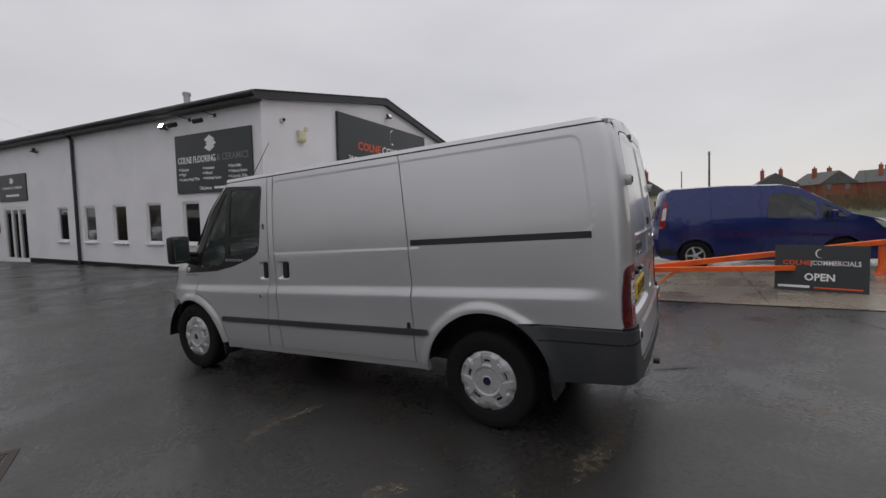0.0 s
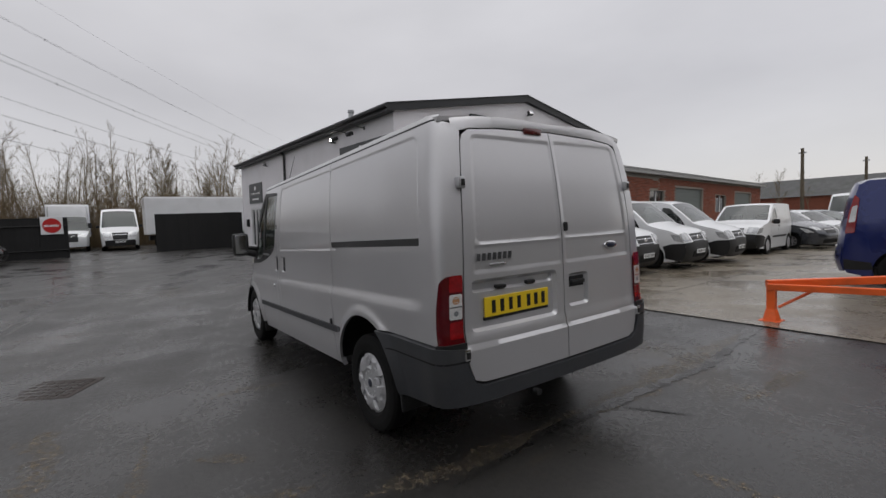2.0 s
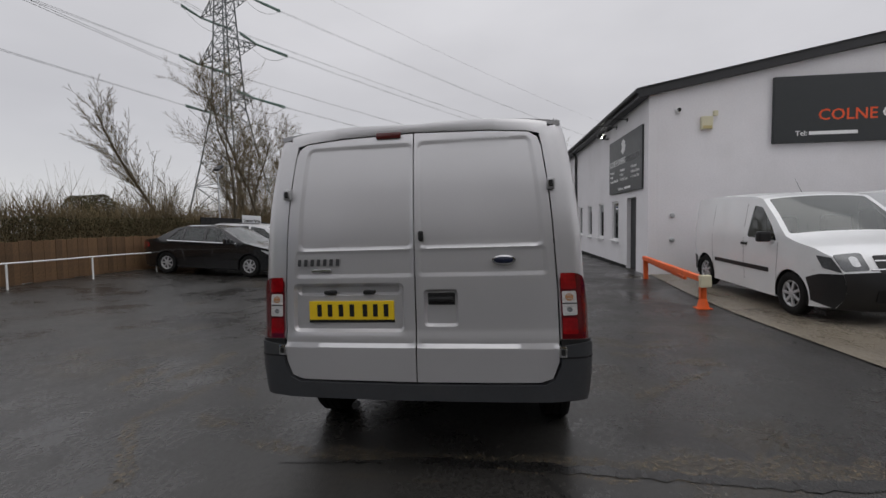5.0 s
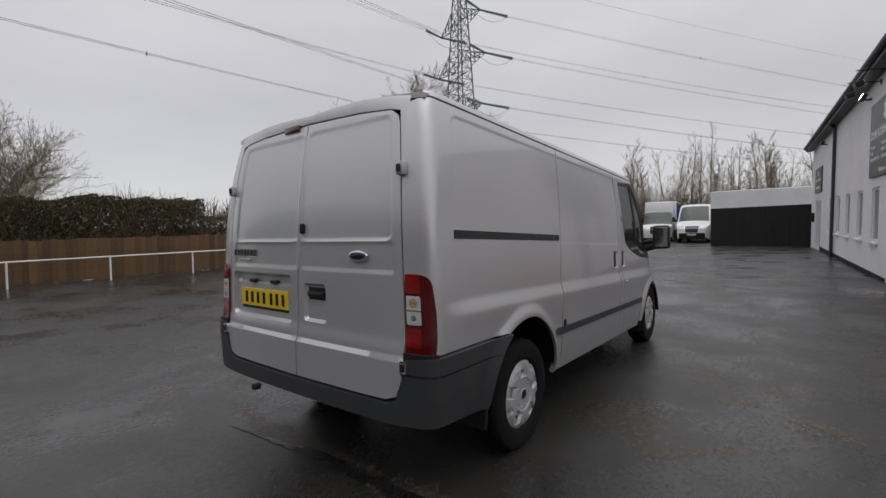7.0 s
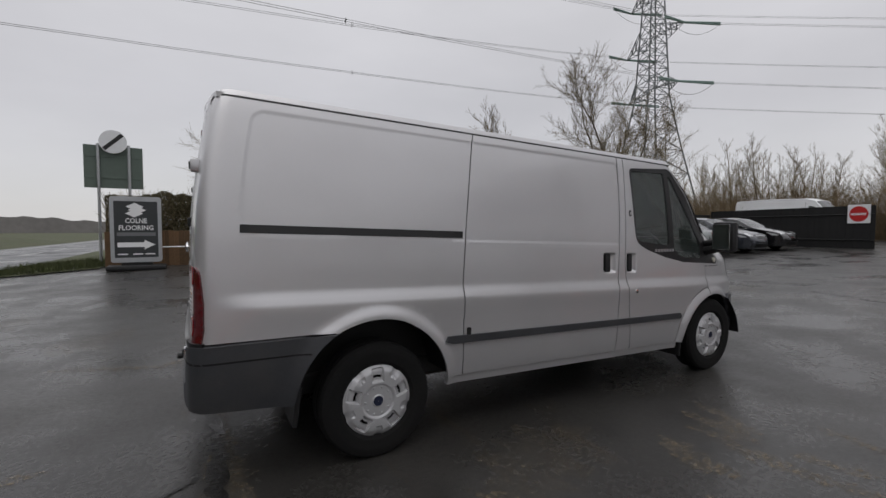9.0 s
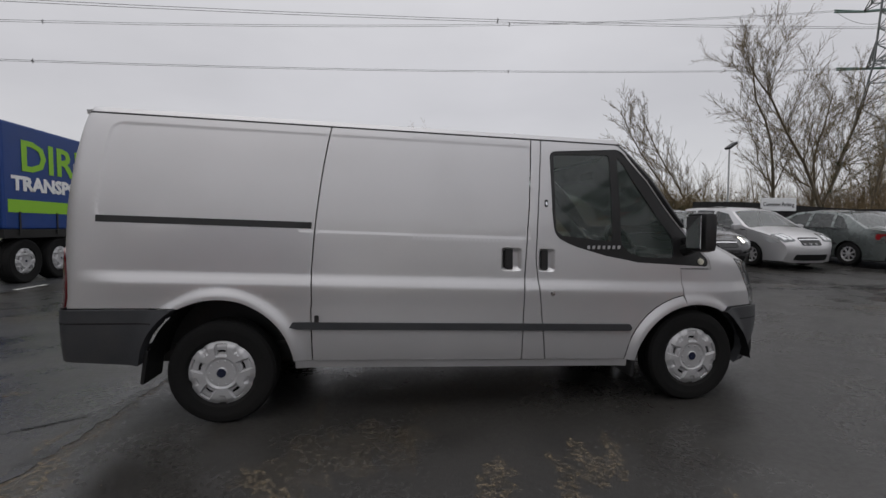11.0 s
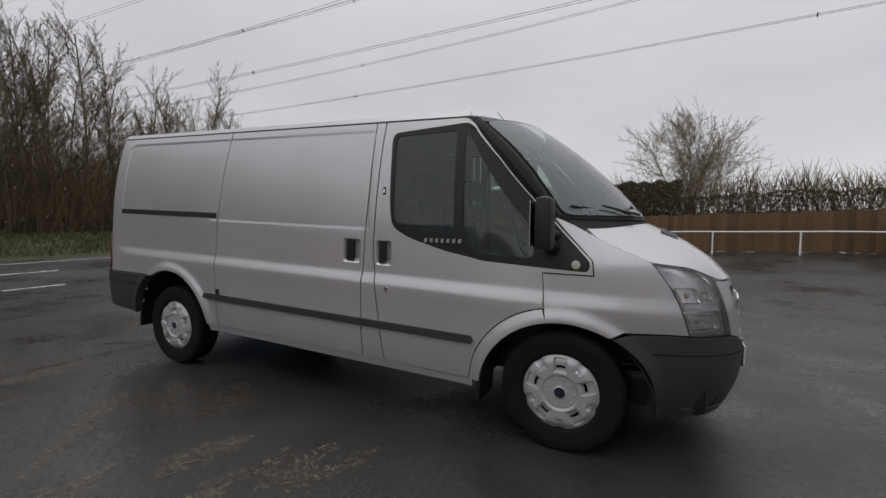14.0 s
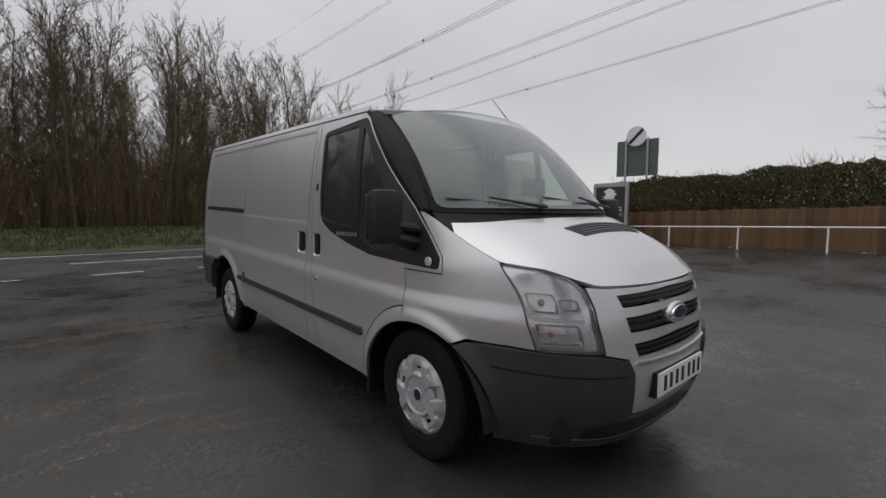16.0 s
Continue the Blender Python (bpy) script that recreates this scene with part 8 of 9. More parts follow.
# ---- pylon and lines ----
PX, PY, PS = 71.0, 48.7, 1.09
pyl = thing("pylon", Matrix.Translation((PX, PY, 0.8)) @ Matrix.Rotation(radians(-20), 4, "Z") @ Matrix.Scale(PS, 4), "grey steel lattice transmission pylon", "pylon")


def lattice_w(z):
    return curve_at([(0, 5.6), (14, 3.1), (22, 1.85), (42, 0.95), (49, 0.25)], z)


def member(name, pairs, r):
    bm = bmesh.new()
    for a, b in pairs:
        add_tube(bm, a, b, r, None, 4, False)
    return part(name, bm, M_STEEL, pyl)


LEV = [0, 5.0, 9.4, 13.2, 16.6, 19.6, 22.2, 24.4, 26.4, 28.4, 30.4, 32.3, 34.2, 36.1, 38, 40, 42.5, 45.5, 49]
corners = ((1, 1), (-1, 1), (-1, -1), (1, -1))
for cx, cy in corners:
    member("leg", [((cx * lattice_w(a), cy * lattice_w(a), a), (cx * lattice_w(b), cy * lattice_w(b), b)) for a, b in zip(LEV, LEV[1:])], 0.12)
for i in range(4):
    (ax, ay), (bx, by) = corners[i], corners[(i + 1) % 4]
    pr = []
    for a, b in zip(LEV, LEV[1:]):
        wa, wb = lattice_w(a), lattice_w(b)
        pr += [((ax * wa, ay * wa, a), (bx * wb, by * wb, b)), ((bx * wa, by * wa, a), (ax * wb, ay * wb, b)), ((ax * wb, ay * wb, b), (bx * wb, by * wb, b))]
    member("bracing", pr, 0.055)
ARMS = ((22.8, 6.4), (31.0, 7.4), (38.6, 6.2))
for z, reach in ARMS:
    for s in (1, -1):
        w, w2 = lattice_w(z), lattice_w(z + 2.4)
        tip = (0, s * reach, z)
        pr = [((cx * w, s * w, z), tip) for cx in (1, -1)] + [((cx * w2, s * w2, z + 2.4), tip) for cx in (1, -1)]
        for f in (0.3, 0.6):
            for cx in (1, -1):
                lo = Vector((cx * w, s * w, z)).lerp(Vector(tip), f)
                hi = Vector((cx * w2, s * w2, z + 2.4)).lerp(Vector(tip), f)
                pr += [(lo, hi), (lo, Vector((cx * w2, s * w2, z + 2.4)).lerp(Vector(tip), f - 0.3))]
            pr.append((Vector((w, s * w, z)).lerp(Vector(tip), f), Vector((-w, s * w, z)).lerp(Vector(tip), f)))
        member("cross_arm", pr, 0.07)
M_INSUL = mat("green_glass_insulator", (0.16, 0.24, 0.22), 0.3, vary=0.2)
PM = Matrix.Translation((PX, PY, 0.8)) @ Matrix.Rotation(radians(-20), 4, "Z") @ Matrix.Scale(PS, 4)
lines = thing("power_lines", pose(0, 0, 0), "twin-conductor overhead power lines strung from the pylon", "power line")


def span(a, b, sag, gap, r, n=28):
    d = (b - a).normalized()
    side = Vector((-d.y, d.x, 0)).normalized()
    for s in ((-1, 1) if gap else (0,)):
        bm = bmesh.new()
        ts = [(k / n) ** 1.3 for k in range(n + 1)]
        add_pipe(bm, [a.lerp(b, t) + side * s * gap / 2 - Vector((0, 0, 4 * sag * t * (1 - t))) for t in ts], r)
        part("conductor", bm, M_WIRE, lines)
    if gap:
        for k in range(1, 7):
            t = k / 7
            p = a.lerp(b, t) - Vector((0, 0, 4 * sag * t * (1 - t)))
            bm = bmesh.new()
            add_tube(bm, p - side * gap * 0.6, p + side * gap * 0.6, 0.05, None, 4)
            add_tube(bm, p - Vector((0, 0, 0.25)), p + Vector((0, 0, 0.25)), 0.04, None, 4)
            part("spacer", bm, M_WIRE, lines)


WEST, EAST = Vector((math.cos(radians(184)), math.sin(radians(184)), 0)), Vector((math.cos(radians(-35)), math.sin(radians(-35)), 0))
for z, reach in ARMS + ((49.0, 0.0),):
    for s in (1, -1):
        if reach == 0 and s < 0:
            continue
        tip = PM @ Vector((0, s * reach, z))
        ends = []
        for way, ln in ((WEST, 360), (EAST, 330)):
            near = tip + way * (5.5 if reach else 0.3) - Vector((0, 0, 0.5))
            farp = near + way * ln
            if reach:
                bm = bmesh.new()
                for g_ in (-0.25, 0.25):
                    add_tube(bm, tip + Vector((0, 0, g_ * 0.2)), near + Vector((0, 0, g_ * 0.6)), 0.13, None, 6)
                part("insulator_string", bm, M_INSUL, pyl).matrix_parent_inverse = PM.inverted()
            span(near, farp, (8.5 if z < 25 else 14.0) if way is WEST else 6.0, 0.45 if reach else 0, 0.022)
            ends.append(near)
        if reach:
            bm = bmesh.new()
            add_pipe(bm, [ends[0].lerp(ends[1], k / 12) - Vector((0, 0, 4 * 2.2 * k / 12 * (1 - k / 12))) for k in range(13)], 0.03)
            part("jumper_loop", bm, M_WIRE, lines)

# ---- barriers, boards, signs and marks ----
def barrier_post(parent, x, y, h, foot=True):
    z = land(x, y)
    bm = bmesh.new()
    add_box(bm, (x - 0.045, y - 0.045, z), (x + 0.045, y + 0.045, z + h), 0.006)
    p = part("post", bm, M_ORANGE, parent)
    if foot:
        part("base_plate", box((x - 0.11, y - 0.11, z), (x + 0.11, y + 0.11, z + 0.02), 0.004), M_ORANGE, parent)
        bm = bmesh.new()
        add_tube(bm, (x, y, z + 0.02), (x, y, z + 0.16), 0.10, 0.062, 8)
        part("foot_flare", bm, M_ORANGE, parent)
    return p


def beam(parent, a, b, w=0.05, name="rail"):
    a, b = Vector(a), Vector(b)
    d = b - a
    q = d.to_track_quat("X", "Z").to_matrix().to_4x4()
    part(name, box((0, -w, -w), (d.length, w, w), 0.008, Matrix.Translation(a) @ q), M_ORANGE, parent)


vb = thing("vehicle_barrier", pose(0, 0, 0), "orange steel swing barrier at the concrete edge", "barrier")
barrier_post(vb, -0.66, -4.34, 0.44)
beam(vb, (-0.60, -4.36, 0.47), (-4.35, -7.55, 0.62), 0.045)
beam(vb, (-0.62, -4.30, 0.44), (-3.35, -5.75, 0.35), 0.040)
beam(vb, (-4.35, -7.55, 0.62), (-6.4, -9.6, 0.66), 0.040)
barrier_post(vb, -4.35, -7.58, 0.56)
barrier_post(vb, -6.3, -9.5, 0.60)
bm = bmesh.new()
add_tube(bm, (-0.72, -4.38, 0.18), (-1.05, -4.62, 0.42), 0.018, None, 6)
part("brace", bm, M_ORANGE, vb)
gb = thing("gate_barrier", pose(0, 0, 0), "orange steel barrier rail beside the building corner", "barrier")
barrier_post(gb, 7.47, -3.68, 0.50, False)
barrier_post(gb, 4.36, -3.66, 0.46)
beam(gb, (7.50, -3.66, land(7.5, -3.7) + 0.49), (4.22, -3.64, 0.50), 0.045)
beam(gb, (7.50, -3.74, land(7.5, -3.7) + 0.42), (5.3, -3.74, 0.42), 0.030)
part("latch", box((4.18, -3.73, 0.38), (4.28, -3.56, 0.58), 0.02), M_CREAM, gb)

ob_ = thing("open_board", Matrix.Translation((-2.98, -5.25, 0.02)) @ Matrix.Rotation(radians(344), 4, "Z") @ pose(0, 0, 0, 8, 0, 0) @ Matrix.Scale(0.84, 4), "charcoal open sign board leaning on the orange barrier", "sign")
part("board", box((-0.68, 0.0, 0.0), (0.68, 0.025, 0.86), 0.004), M_SIGN, ob_)
TURN = pose(0, 0, 0, 0, 0, 180)
lettered(ob_, "COLNE", TURN @ pose(-0.34, -0.028, 0.49), 0.125, M_ORANGELET, 0.42, 0.001)
lettered(ob_, "|COMMERCIALS", TURN @ pose(0.22, -0.028, 0.49), 0.125, M_LETTER, 0.70, 0.001)
lettered(ob_, "OPEN", TURN @ pose(0.0, -0.028, 0.20), 0.19, M_LETTER, 0.44, 0.005)
part("phone_bar", box((0.14, 0.026, 0.055), (0.62, 0.030, 0.10)), M_LETTER, ob_)
part("web_bar", box((-0.60, 0.026, 0.055), (0.08, 0.030, 0.08)), M_ORANGELET, ob_)
bm = bmesh.new()
pr = None
for k in range(17):
    a = radians(lerp(70, 290, k / 16))
    t = 0.022 * math.sin(math.pi * k / 16) + 0.003
    pair = [bm.verts.new((-r * 0.8 * math.cos(a), 0.029, 0.71 + r * math.sin(a))) for r in (0.085, 0.085 - t)]
    if pr:
        bm.faces.new((pr[0], pr[1], pair[1], pair[0]))
    pr = pair
part("crescent_mark", bm, M_LETTER, ob_)

# forecourt totem with the flooring arrow; its face looks towards the yard
tt = thing("forecourt_totem", Matrix.Translation((-2.31, 11.42, land(-2.31, 11.4))) @ Matrix.Rotation(radians(2), 4, "Z") @ Matrix.Scale(0.80, 4), "grey-framed forecourt board with white arrow on a black base", "sign")
part("base", box((-0.85, -0.40, 0.0), (0.85, 0.40, 0.16), 0.06), M_BLACKPL, tt, smooth=True)
bm = sheet(rounded([(-0.73, 0.26), (0.73, 0.26), (0.73, 2.50), (-0.73, 2.50)], 0.10), lambda u, v: (u, -0.07, v), 1.0, [rounded([(-0.62, 0.42), (0.62, 0.42), (0.62, 2.34), (-0.62, 2.34)], 0.03)], 0.14)
part("frame", bm, M_GALV, tt)
part("face", box((-0.64, -0.055, 0.40), (0.64, 0.055, 2.36), 0.004), M_SIGN, tt)
part("stand", box((-0.45, -0.05, 0.12), (0.45, 0.05, 0.30), 0.02), M_BLACKPL, tt)
diamond(tt, pose(0, -0.058, 2.04), 0.52)
lettered(tt, "COLNE", pose(0, -0.058, 1.60), 0.23, M_LETTER, 0.62, 0.004)
lettered(tt, "FLOORING", pose(0, -0.058, 1.36), 0.23, M_LETTER, 0.98, 0.004)
part("faint_bar", box((-0.55, -0.060, 1.16), (0.55, -0.057, 1.28)), M_GREYLET, tt)
bm = sheet([(-0.54, 0.78), (0.22, 0.78), (0.22, 0.70), (0.54, 0.86), (0.22, 1.02), (0.22, 0.94), (-0.54, 0.94)], lambda u, v: (u, -0.058, v), 1.0, (), 0.004)
part("arrow", bm, M_LETTER, tt)
for x in (-0.38, 0.05, 0.40):
    part("script_bar", box((x - 0.16, -0.060, 0.52), (x + 0.12, -0.057, 0.56)), M_LETTER, tt)

M_WHITESIGN = mat("white_sign_face", (0.70, 0.71, 0.72), 0.35, vary=0.05)


def speed_sign(m, label, plate_w, h0, h1, round_z, rr, front):
    """Two posts, the back of a large plate and a round derestriction sign with its black diagonal."""
    e = thing("road_sign", m, label, "road sign")
    for x in (-plate_w * 0.26, plate_w * 0.26):
        part("post", tube((x, 0.05, -0.1), (x, 0.05, h1 + 0.05), 0.045, None, 10), M_GALV, e)
    part("plate", box((-plate_w / 2, 0.10, h0), (plate_w / 2, 0.13, h1), 0.01), M_SIGNBACK, e)
    for z in (h0 + 0.35, h1 - 0.35):
        part("channel", box((-plate_w / 2 + 0.05, 0.085, z - 0.03), (plate_w / 2 - 0.05, 0.10, z + 0.03), 0.004), M_SIGNBACK, e)
    bm = bmesh.new()
    add_lathe(bm, [(0.001, -0.012), (rr, -0.012), (rr, 0.012), (0.001, 0.012)], 32)
    d = part("disc", bm, M_WHITESIGN, e)
    d.matrix_basis = pose(0, -0.03, round_z)
    part("diagonal_bar", box((-rr * 0.94, -0.017, -rr * 0.16), (rr * 0.94, -0.012, rr * 0.16), 0.001, pose(0, 0, 0, 0, -45, 0)), M_INK, d)
    return e


speed_sign(Matrix.Translation((-3.22, 14.95, land(-3.22, 12)))  @ Matrix.Rotation(radians(4), 4, "Z"), "grey-green backed road sign with derestriction disc beside the hedge", 1.60, 2.50, 3.90, 4.02, 0.38, True)
speed_sign(Matrix.Translation((-15.3, 11.4, 0.15)) @ Matrix.Rotation(radians(28), 4, "Z"), "grey backed road sign with derestriction disc across the road", 1.7, 2.3, 3.6, 2.75, 0.40, True)

cp = thing("parking_sign", Matrix.Translation((16.4, 11.66, 2.26)), "white customer parking sign on the black fence", "sign")
part("board", box((-0.78, -0.02, -0.25), (0.78, 0.01, 0.25), 0.01), M_WHITESIGN, cp)
lettered(cp, "Customer Parking", pose(0, -0.023, -0.07), 0.22, M_INK, 1.36, 0.003)
ne = thing("no_entry_sign", Matrix.Translation((25.33, 5.06, 2.03)) @ Matrix.Rotation(radians(-90 - 7), 4, "Z"), "white square sign with red no entry disc on the fence", "sign")
part("board", box((-0.42, -0.02, -0.42), (0.42, 0.0, 0.42), 0.01), M_WHITESIGN, ne)
bm = bmesh.new()
add_lathe(bm, [(0.35, -0.021), (0.35, -0.026), (0.001, -0.026)], 28)
part("red_disc", bm, M_REDLAMP, ne)
lettered(ne, "NO ENTRY", pose(0, -0.029, -0.05), 0.12, M_LETTER, 0.58, 0.008)

lp = thing("lamp_post", pose(14.47, 11.98, land(14.47, 11.98)), "slim grey pole with tilted floodlight head", "lamp post")
part("pole", tube((0, 0, 0), (0.0, 0, 3.9), 0.035, 0.03, 8), M_GALV, lp)
part("lamp_head", box((-0.18, -0.14, -0.05), (0.22, 0.14, 0.05), 0.02, pose(0.05, 0, 3.95, 0, -35, 0)), M_ROOFDK, lp)

# drain cover, cracks, tar and silt on the yard
dc = thing("drain_cover", pose(2.76, 2.95, 0.003, 0, 0, 62), "worn cast iron drain grating set in the asphalt", "drain cover")
part("frame", sheet(rect(-0.36, -0.27, 0.36, 0.27, 0.02), lambda u, v: (u, v, 0.006), 1.0, [rect(-0.31, -0.22, 0.31, 0.22)], 0.008), M_IRON, dc)
# flat near-black sheet gives the shade of a pit below the grating
part("pit_shade", box((-0.31, -0.22, -0.002), (0.31, 0.22, 0.001)), M_SEAM, dc)
for i in range(7):
    for j in range(5):
        x, y = -0.264 + i * 0.088, -0.176 + j * 0.088
        part("grate_block", box((x - 0.034, y - 0.030, 0.0), (x + 0.034, y + 0.030, 0.007), 0.004), M_IRON, dc)


def ragged(name, pts, width, z, material, label, category, seed, jag=0.5, seg=0.07):
    """A thin ragged patch along a line: a crack, a joint or a streak."""
    r = random.Random(seed)
    bm = bmesh.new()
    prev = None
    tot = sum((Vector(b) - Vector(a)).length for a, b in zip(pts, pts[1:]))
    done = 0.0
    for a, b in zip(pts, pts[1:]):
        a, b = Vector(a), Vector(b)
        d = (b - a).normalized()
        n = Vector((-d.y, d.x))
        k = max(2, int((b - a).length / seg))
        for i in range(k + 1):
            p = a.lerp(b, i / k)
            f = min(1.0, 4 * min(done + (b - a).length * i / k, tot - done - (b - a).length * i / k) / tot + 0.1)
            w0, w1 = width * f * (0.5 + jag * r.uniform(-0.5, 0.6)), width * f * (0.5 + jag * r.uniform(-0.5, 0.6))
            q = [p + n * max(w0, 0.004), p - n * max(w1, 0.004)]
            pair = [bm.verts.new((v.x, v.y, land(v.x, v.y) + z)) for v in q]
            if prev:
                bm.faces.new((prev[0], prev[1], pair[1], pair[0]))
            prev = pair
        done += (b - a).length
    bmesh.ops.recalc_face_normals(bm, faces=bm.faces)
    if sum(f.normal.z for f in bm.faces) < 0:
        bmesh.ops.reverse_faces(bm, faces=bm.faces)
    return tagged(link_mesh(name, bm, material), label, category, kind="structure")


ragged("crack", [(-0.72, -3.9), (-0.78, -2.9), (-0.90, -2.0), (-0.84, -1.2), (-0.80, -0.1), (-0.9, 0.9)], 0.085, 0.004, M_PATCH, "dark broken joint in the asphalt", "crack", 1)
ragged("crack", [(-0.66, -3.4), (-0.72, -2.2), (-0.80, -1.1), (-0.74, 0.0)], 0.22, 0.0025, M_SILT, "pale grit along the asphalt joint", "crack", 2)
ragged("crack", [(-2.3, 2.1), (-1.2, 1.7), (-0.4, 2.4), (1.0, 2.2)], 0.10, 0.003, M_SILT, "thin silted crack in the asphalt", "crack", 4)
ragged("tar_patch", [(7.9, 3.85), (8.6, 3.6), (9.4, 3.45), (10.4, 3.25)], 0.22, 0.003, M_PATCH, "glossy black tar patch in the yard", "tar patch", 5, 1.0)
ragged("tar_patch", [(9.2, 3.3), (10.0, 3.5), (11.3, 3.1)], 0.16, 0.004, M_PATCH, "glossy black tar patch in the yard", "tar patch", 6, 1.0)
ragged("tar_patch", [(17.6, 4.4), (18.4, 4.1), (19.3, 3.9)], 0.25, 0.003, M_PATCH, "glossy black tar patch in the yard", "tar patch", 7, 1.0)
ragged("crack", [(1.9, 4.06), (4.6, 4.06), (7.0, 3.75), (9.64, 3.58), (15.0, 4.1), (19.0, 4.2)], 0.06, 0.002, M_PATCH, "long dark crack across the yard", "crack", 8)
ragged("crack", [(7.0, -3.2), (9.0, 0.5), (9.5, 4.5), (9.0, 8.0)], 0.06, 0.002, M_PATCH, "long dark crack across the yard", "crack", 9)
ragged("crack", [(3.2, 4.88), (4.43, 4.54), (5.4, 3.85), (7.9, 3.41)], 0.05, 0.002, M_PATCH, "long dark crack across the yard", "crack", 11)
ragged("crack", [(-0.92, -0.68), (-1.10, -0.80), (-1.29, -0.91)], 0.03, 0.006, M_PATCH, "short dark scar in the asphalt", "crack", 12)
ragged("crack", [(-4.6, -3.5), (-3.4, -2.4), (-2.9, -3.3)], 0.05, 0.003, M_PATCH, "dark crack by the road", "crack", 10)
r_ = random.Random(77)
SILT = [((1.06, -2.41), (0.25, -1.43)), ((1.48, -2.61), (1.27, -2.07)), ((2.07, -2.67), (1.94, -1.76)), ((1.58, -2.09), (1.67, -1.55)), ((1.83, -2.04), (1.94, -1.53)), ((2.11, -1.94), (2.15, -1.39)), ((2.23, -1.90), (2.40, -1.32)),
        ((2.25, -2.47), (2.11, -2.05)), ((2.61, -2.50), (2.70, -1.97)), ((1.37, -2.63), (1.23, -2.29)), ((0.29, 3.31), (0.99, 3.38)), ((0.42, 2.83), (1.54, 2.86)), ((0.14, 3.02), (0.92, 3.15)), ((0.36, 2.01), (0.09, 1.69)),
        ((-0.23, 1.92), (-0.40, 1.49)), ((1.44, 1.78), (1.37, 1.11)), ((1.35, 2.99), (1.47, 2.72)), ((-1.60, -0.20), (-2.17, -0.23)), ((-0.66, 1.32), (-0.73, 0.0)), ((-1.41, -1.38), (-1.37, -2.34)), ((-1.46, -1.75), (-1.50, -2.48))]
for k, (a, b) in enumerate(SILT):
    va, vb_ = Vector(a), Vector(b)
    mid = va.lerp(vb_, 0.5) + Vector((r_.gauss(0, 0.05), r_.gauss(0, 0.05)))
    ragged("silt_streak", [tuple(va), tuple(mid), tuple(vb_)], r_.uniform(0.08, 0.17), 0.003, M_SILT, "tan silt streak on wet asphalt", "silt", 100 + k * 7, 0.6, 0.05)
for k, y in enumerate((-8.0, -12.5, -17.0)):
    ragged("slab_joint", [(-5.5, y), (0.0, y + 0.1), (8.0, y)], 0.03, 0.016, M_PATCH, "dark joint between concrete slabs", "joint", 200 + k, 0.6, 0.2)
for k, x in enumerate((-2.2, 1.4, 5.0)):
    ragged("slab_joint", [(x, -4.0), (x + 0.1, -9.0), (x, -30.0)], 0.03, 0.017, M_PATCH, "dark joint between concrete slabs", "joint", 210 + k, 0.6, 0.2)

M_FILM = M_SILT.copy()
M_FILM.name = "thin_silt_film"
for n_ in M_FILM.node_tree.nodes:
    if n_.type == "MAP_RANGE" and abs(n_.inputs["To Max"].default_value - 0.80) < 1e-4:
        n_.inputs["From Min"].default_value, n_.inputs["From Max"].default_value, n_.inputs["To Max"].default_value = 0.48, 0.66, 0.42
for k in range(26):
    x, y = r_.uniform(-4.5, 9.0), r_.choice((r_.uniform(-3.7, -1.2), r_.uniform(1.3, 6.0)))
    a = r_.choice((r_.gauss(0.1, 0.25), r_.gauss(1.25, 0.25)))
    ln = r_.uniform(0.5, 1.5)
    p0, p1 = Vector((x, y)), Vector((x + ln * math.cos(a), y + ln * math.sin(a)))
    if abs(p1.y) > 1.15 and p1.y > -3.9:
        ragged("silt_film", [tuple(p0), tuple(p0.lerp(p1, 0.5) + Vector((r_.gauss(0, 0.08), r_.gauss(0, 0.08)))), tuple(p1)], r_.uniform(0.25, 0.6), 0.0015, M_FILM, "thin brown silt film on wet asphalt", "silt", 300 + k, 0.7, 0.06)

# loose grit
t = Twigs()
for _ in range(900):
    x, y = r_.uniform(-2.5, 6.5), r_.choice((r_.uniform(-3.4, -1.1), r_.uniform(1.1, 3.2)))
    t.leaf(Vector((x, y, 0.004)), r_.uniform(0.004, 0.011), r_)
tagged(new("grit", t.mesh("grit", M_SILT)), "loose grit and leaf scraps on the asphalt", "grit", kind="stuff")

# ---- brick shed and far houses ----
shed = thing("brick_shed", pose(8.92, -15.0, 0.14, 1.6, -1.2, 1.5), "long red brick shed with grey shutter doors and dull roof", "building")
SHL, SHH = 18.4, 3.30
doors = [(6.2, 9.4), (14.0, 16.6)]
wins = [(3.6, 5.0), (11.2, 12.6)]
hol = [rect(a, 0.0, b, 2.75) for a, b in doors] + [rect(a, 1.5, b, 2.5) for a, b in wins]
part("wall_mortar", sheet([(0, -0.3), (SHL, -0.3), (SHL, SHH), (0, SHH)], lambda u, v: (0.012, -u, v), 2.0, hol, 0.2, flip=False), M_MORTAR, shed)
part("end_wall", box((0.03, -0.25, -0.3), (9.0, 0.0, SHH)), M_MORTAR, shed)
for a, b in doors:
    sd_ = part("shutter_door", box((0.12, -b, 0.0), (0.16, -a, 2.75), 0.004), M_SHUTTER, shed)
    for k in range(12):
        part("shutter_slat", box((0.105, -b + 0.02, 0.05 + k * 0.225), (0.125, -a - 0.02, 0.235 + k * 0.225), 0.008), M_SHUTTER, sd_)
for a, b in wins:
    part("pane", box((0.10, -b, 1.5), (0.12, -a, 2.5), 0.002), M_DARKGLASS, shed)
    part("window_frame", box((0.06, -(a + b) / 2 - 0.03, 1.5), (0.10, -(a + b) / 2 + 0.03, 2.5), 0.004), M_UPVC, shed)
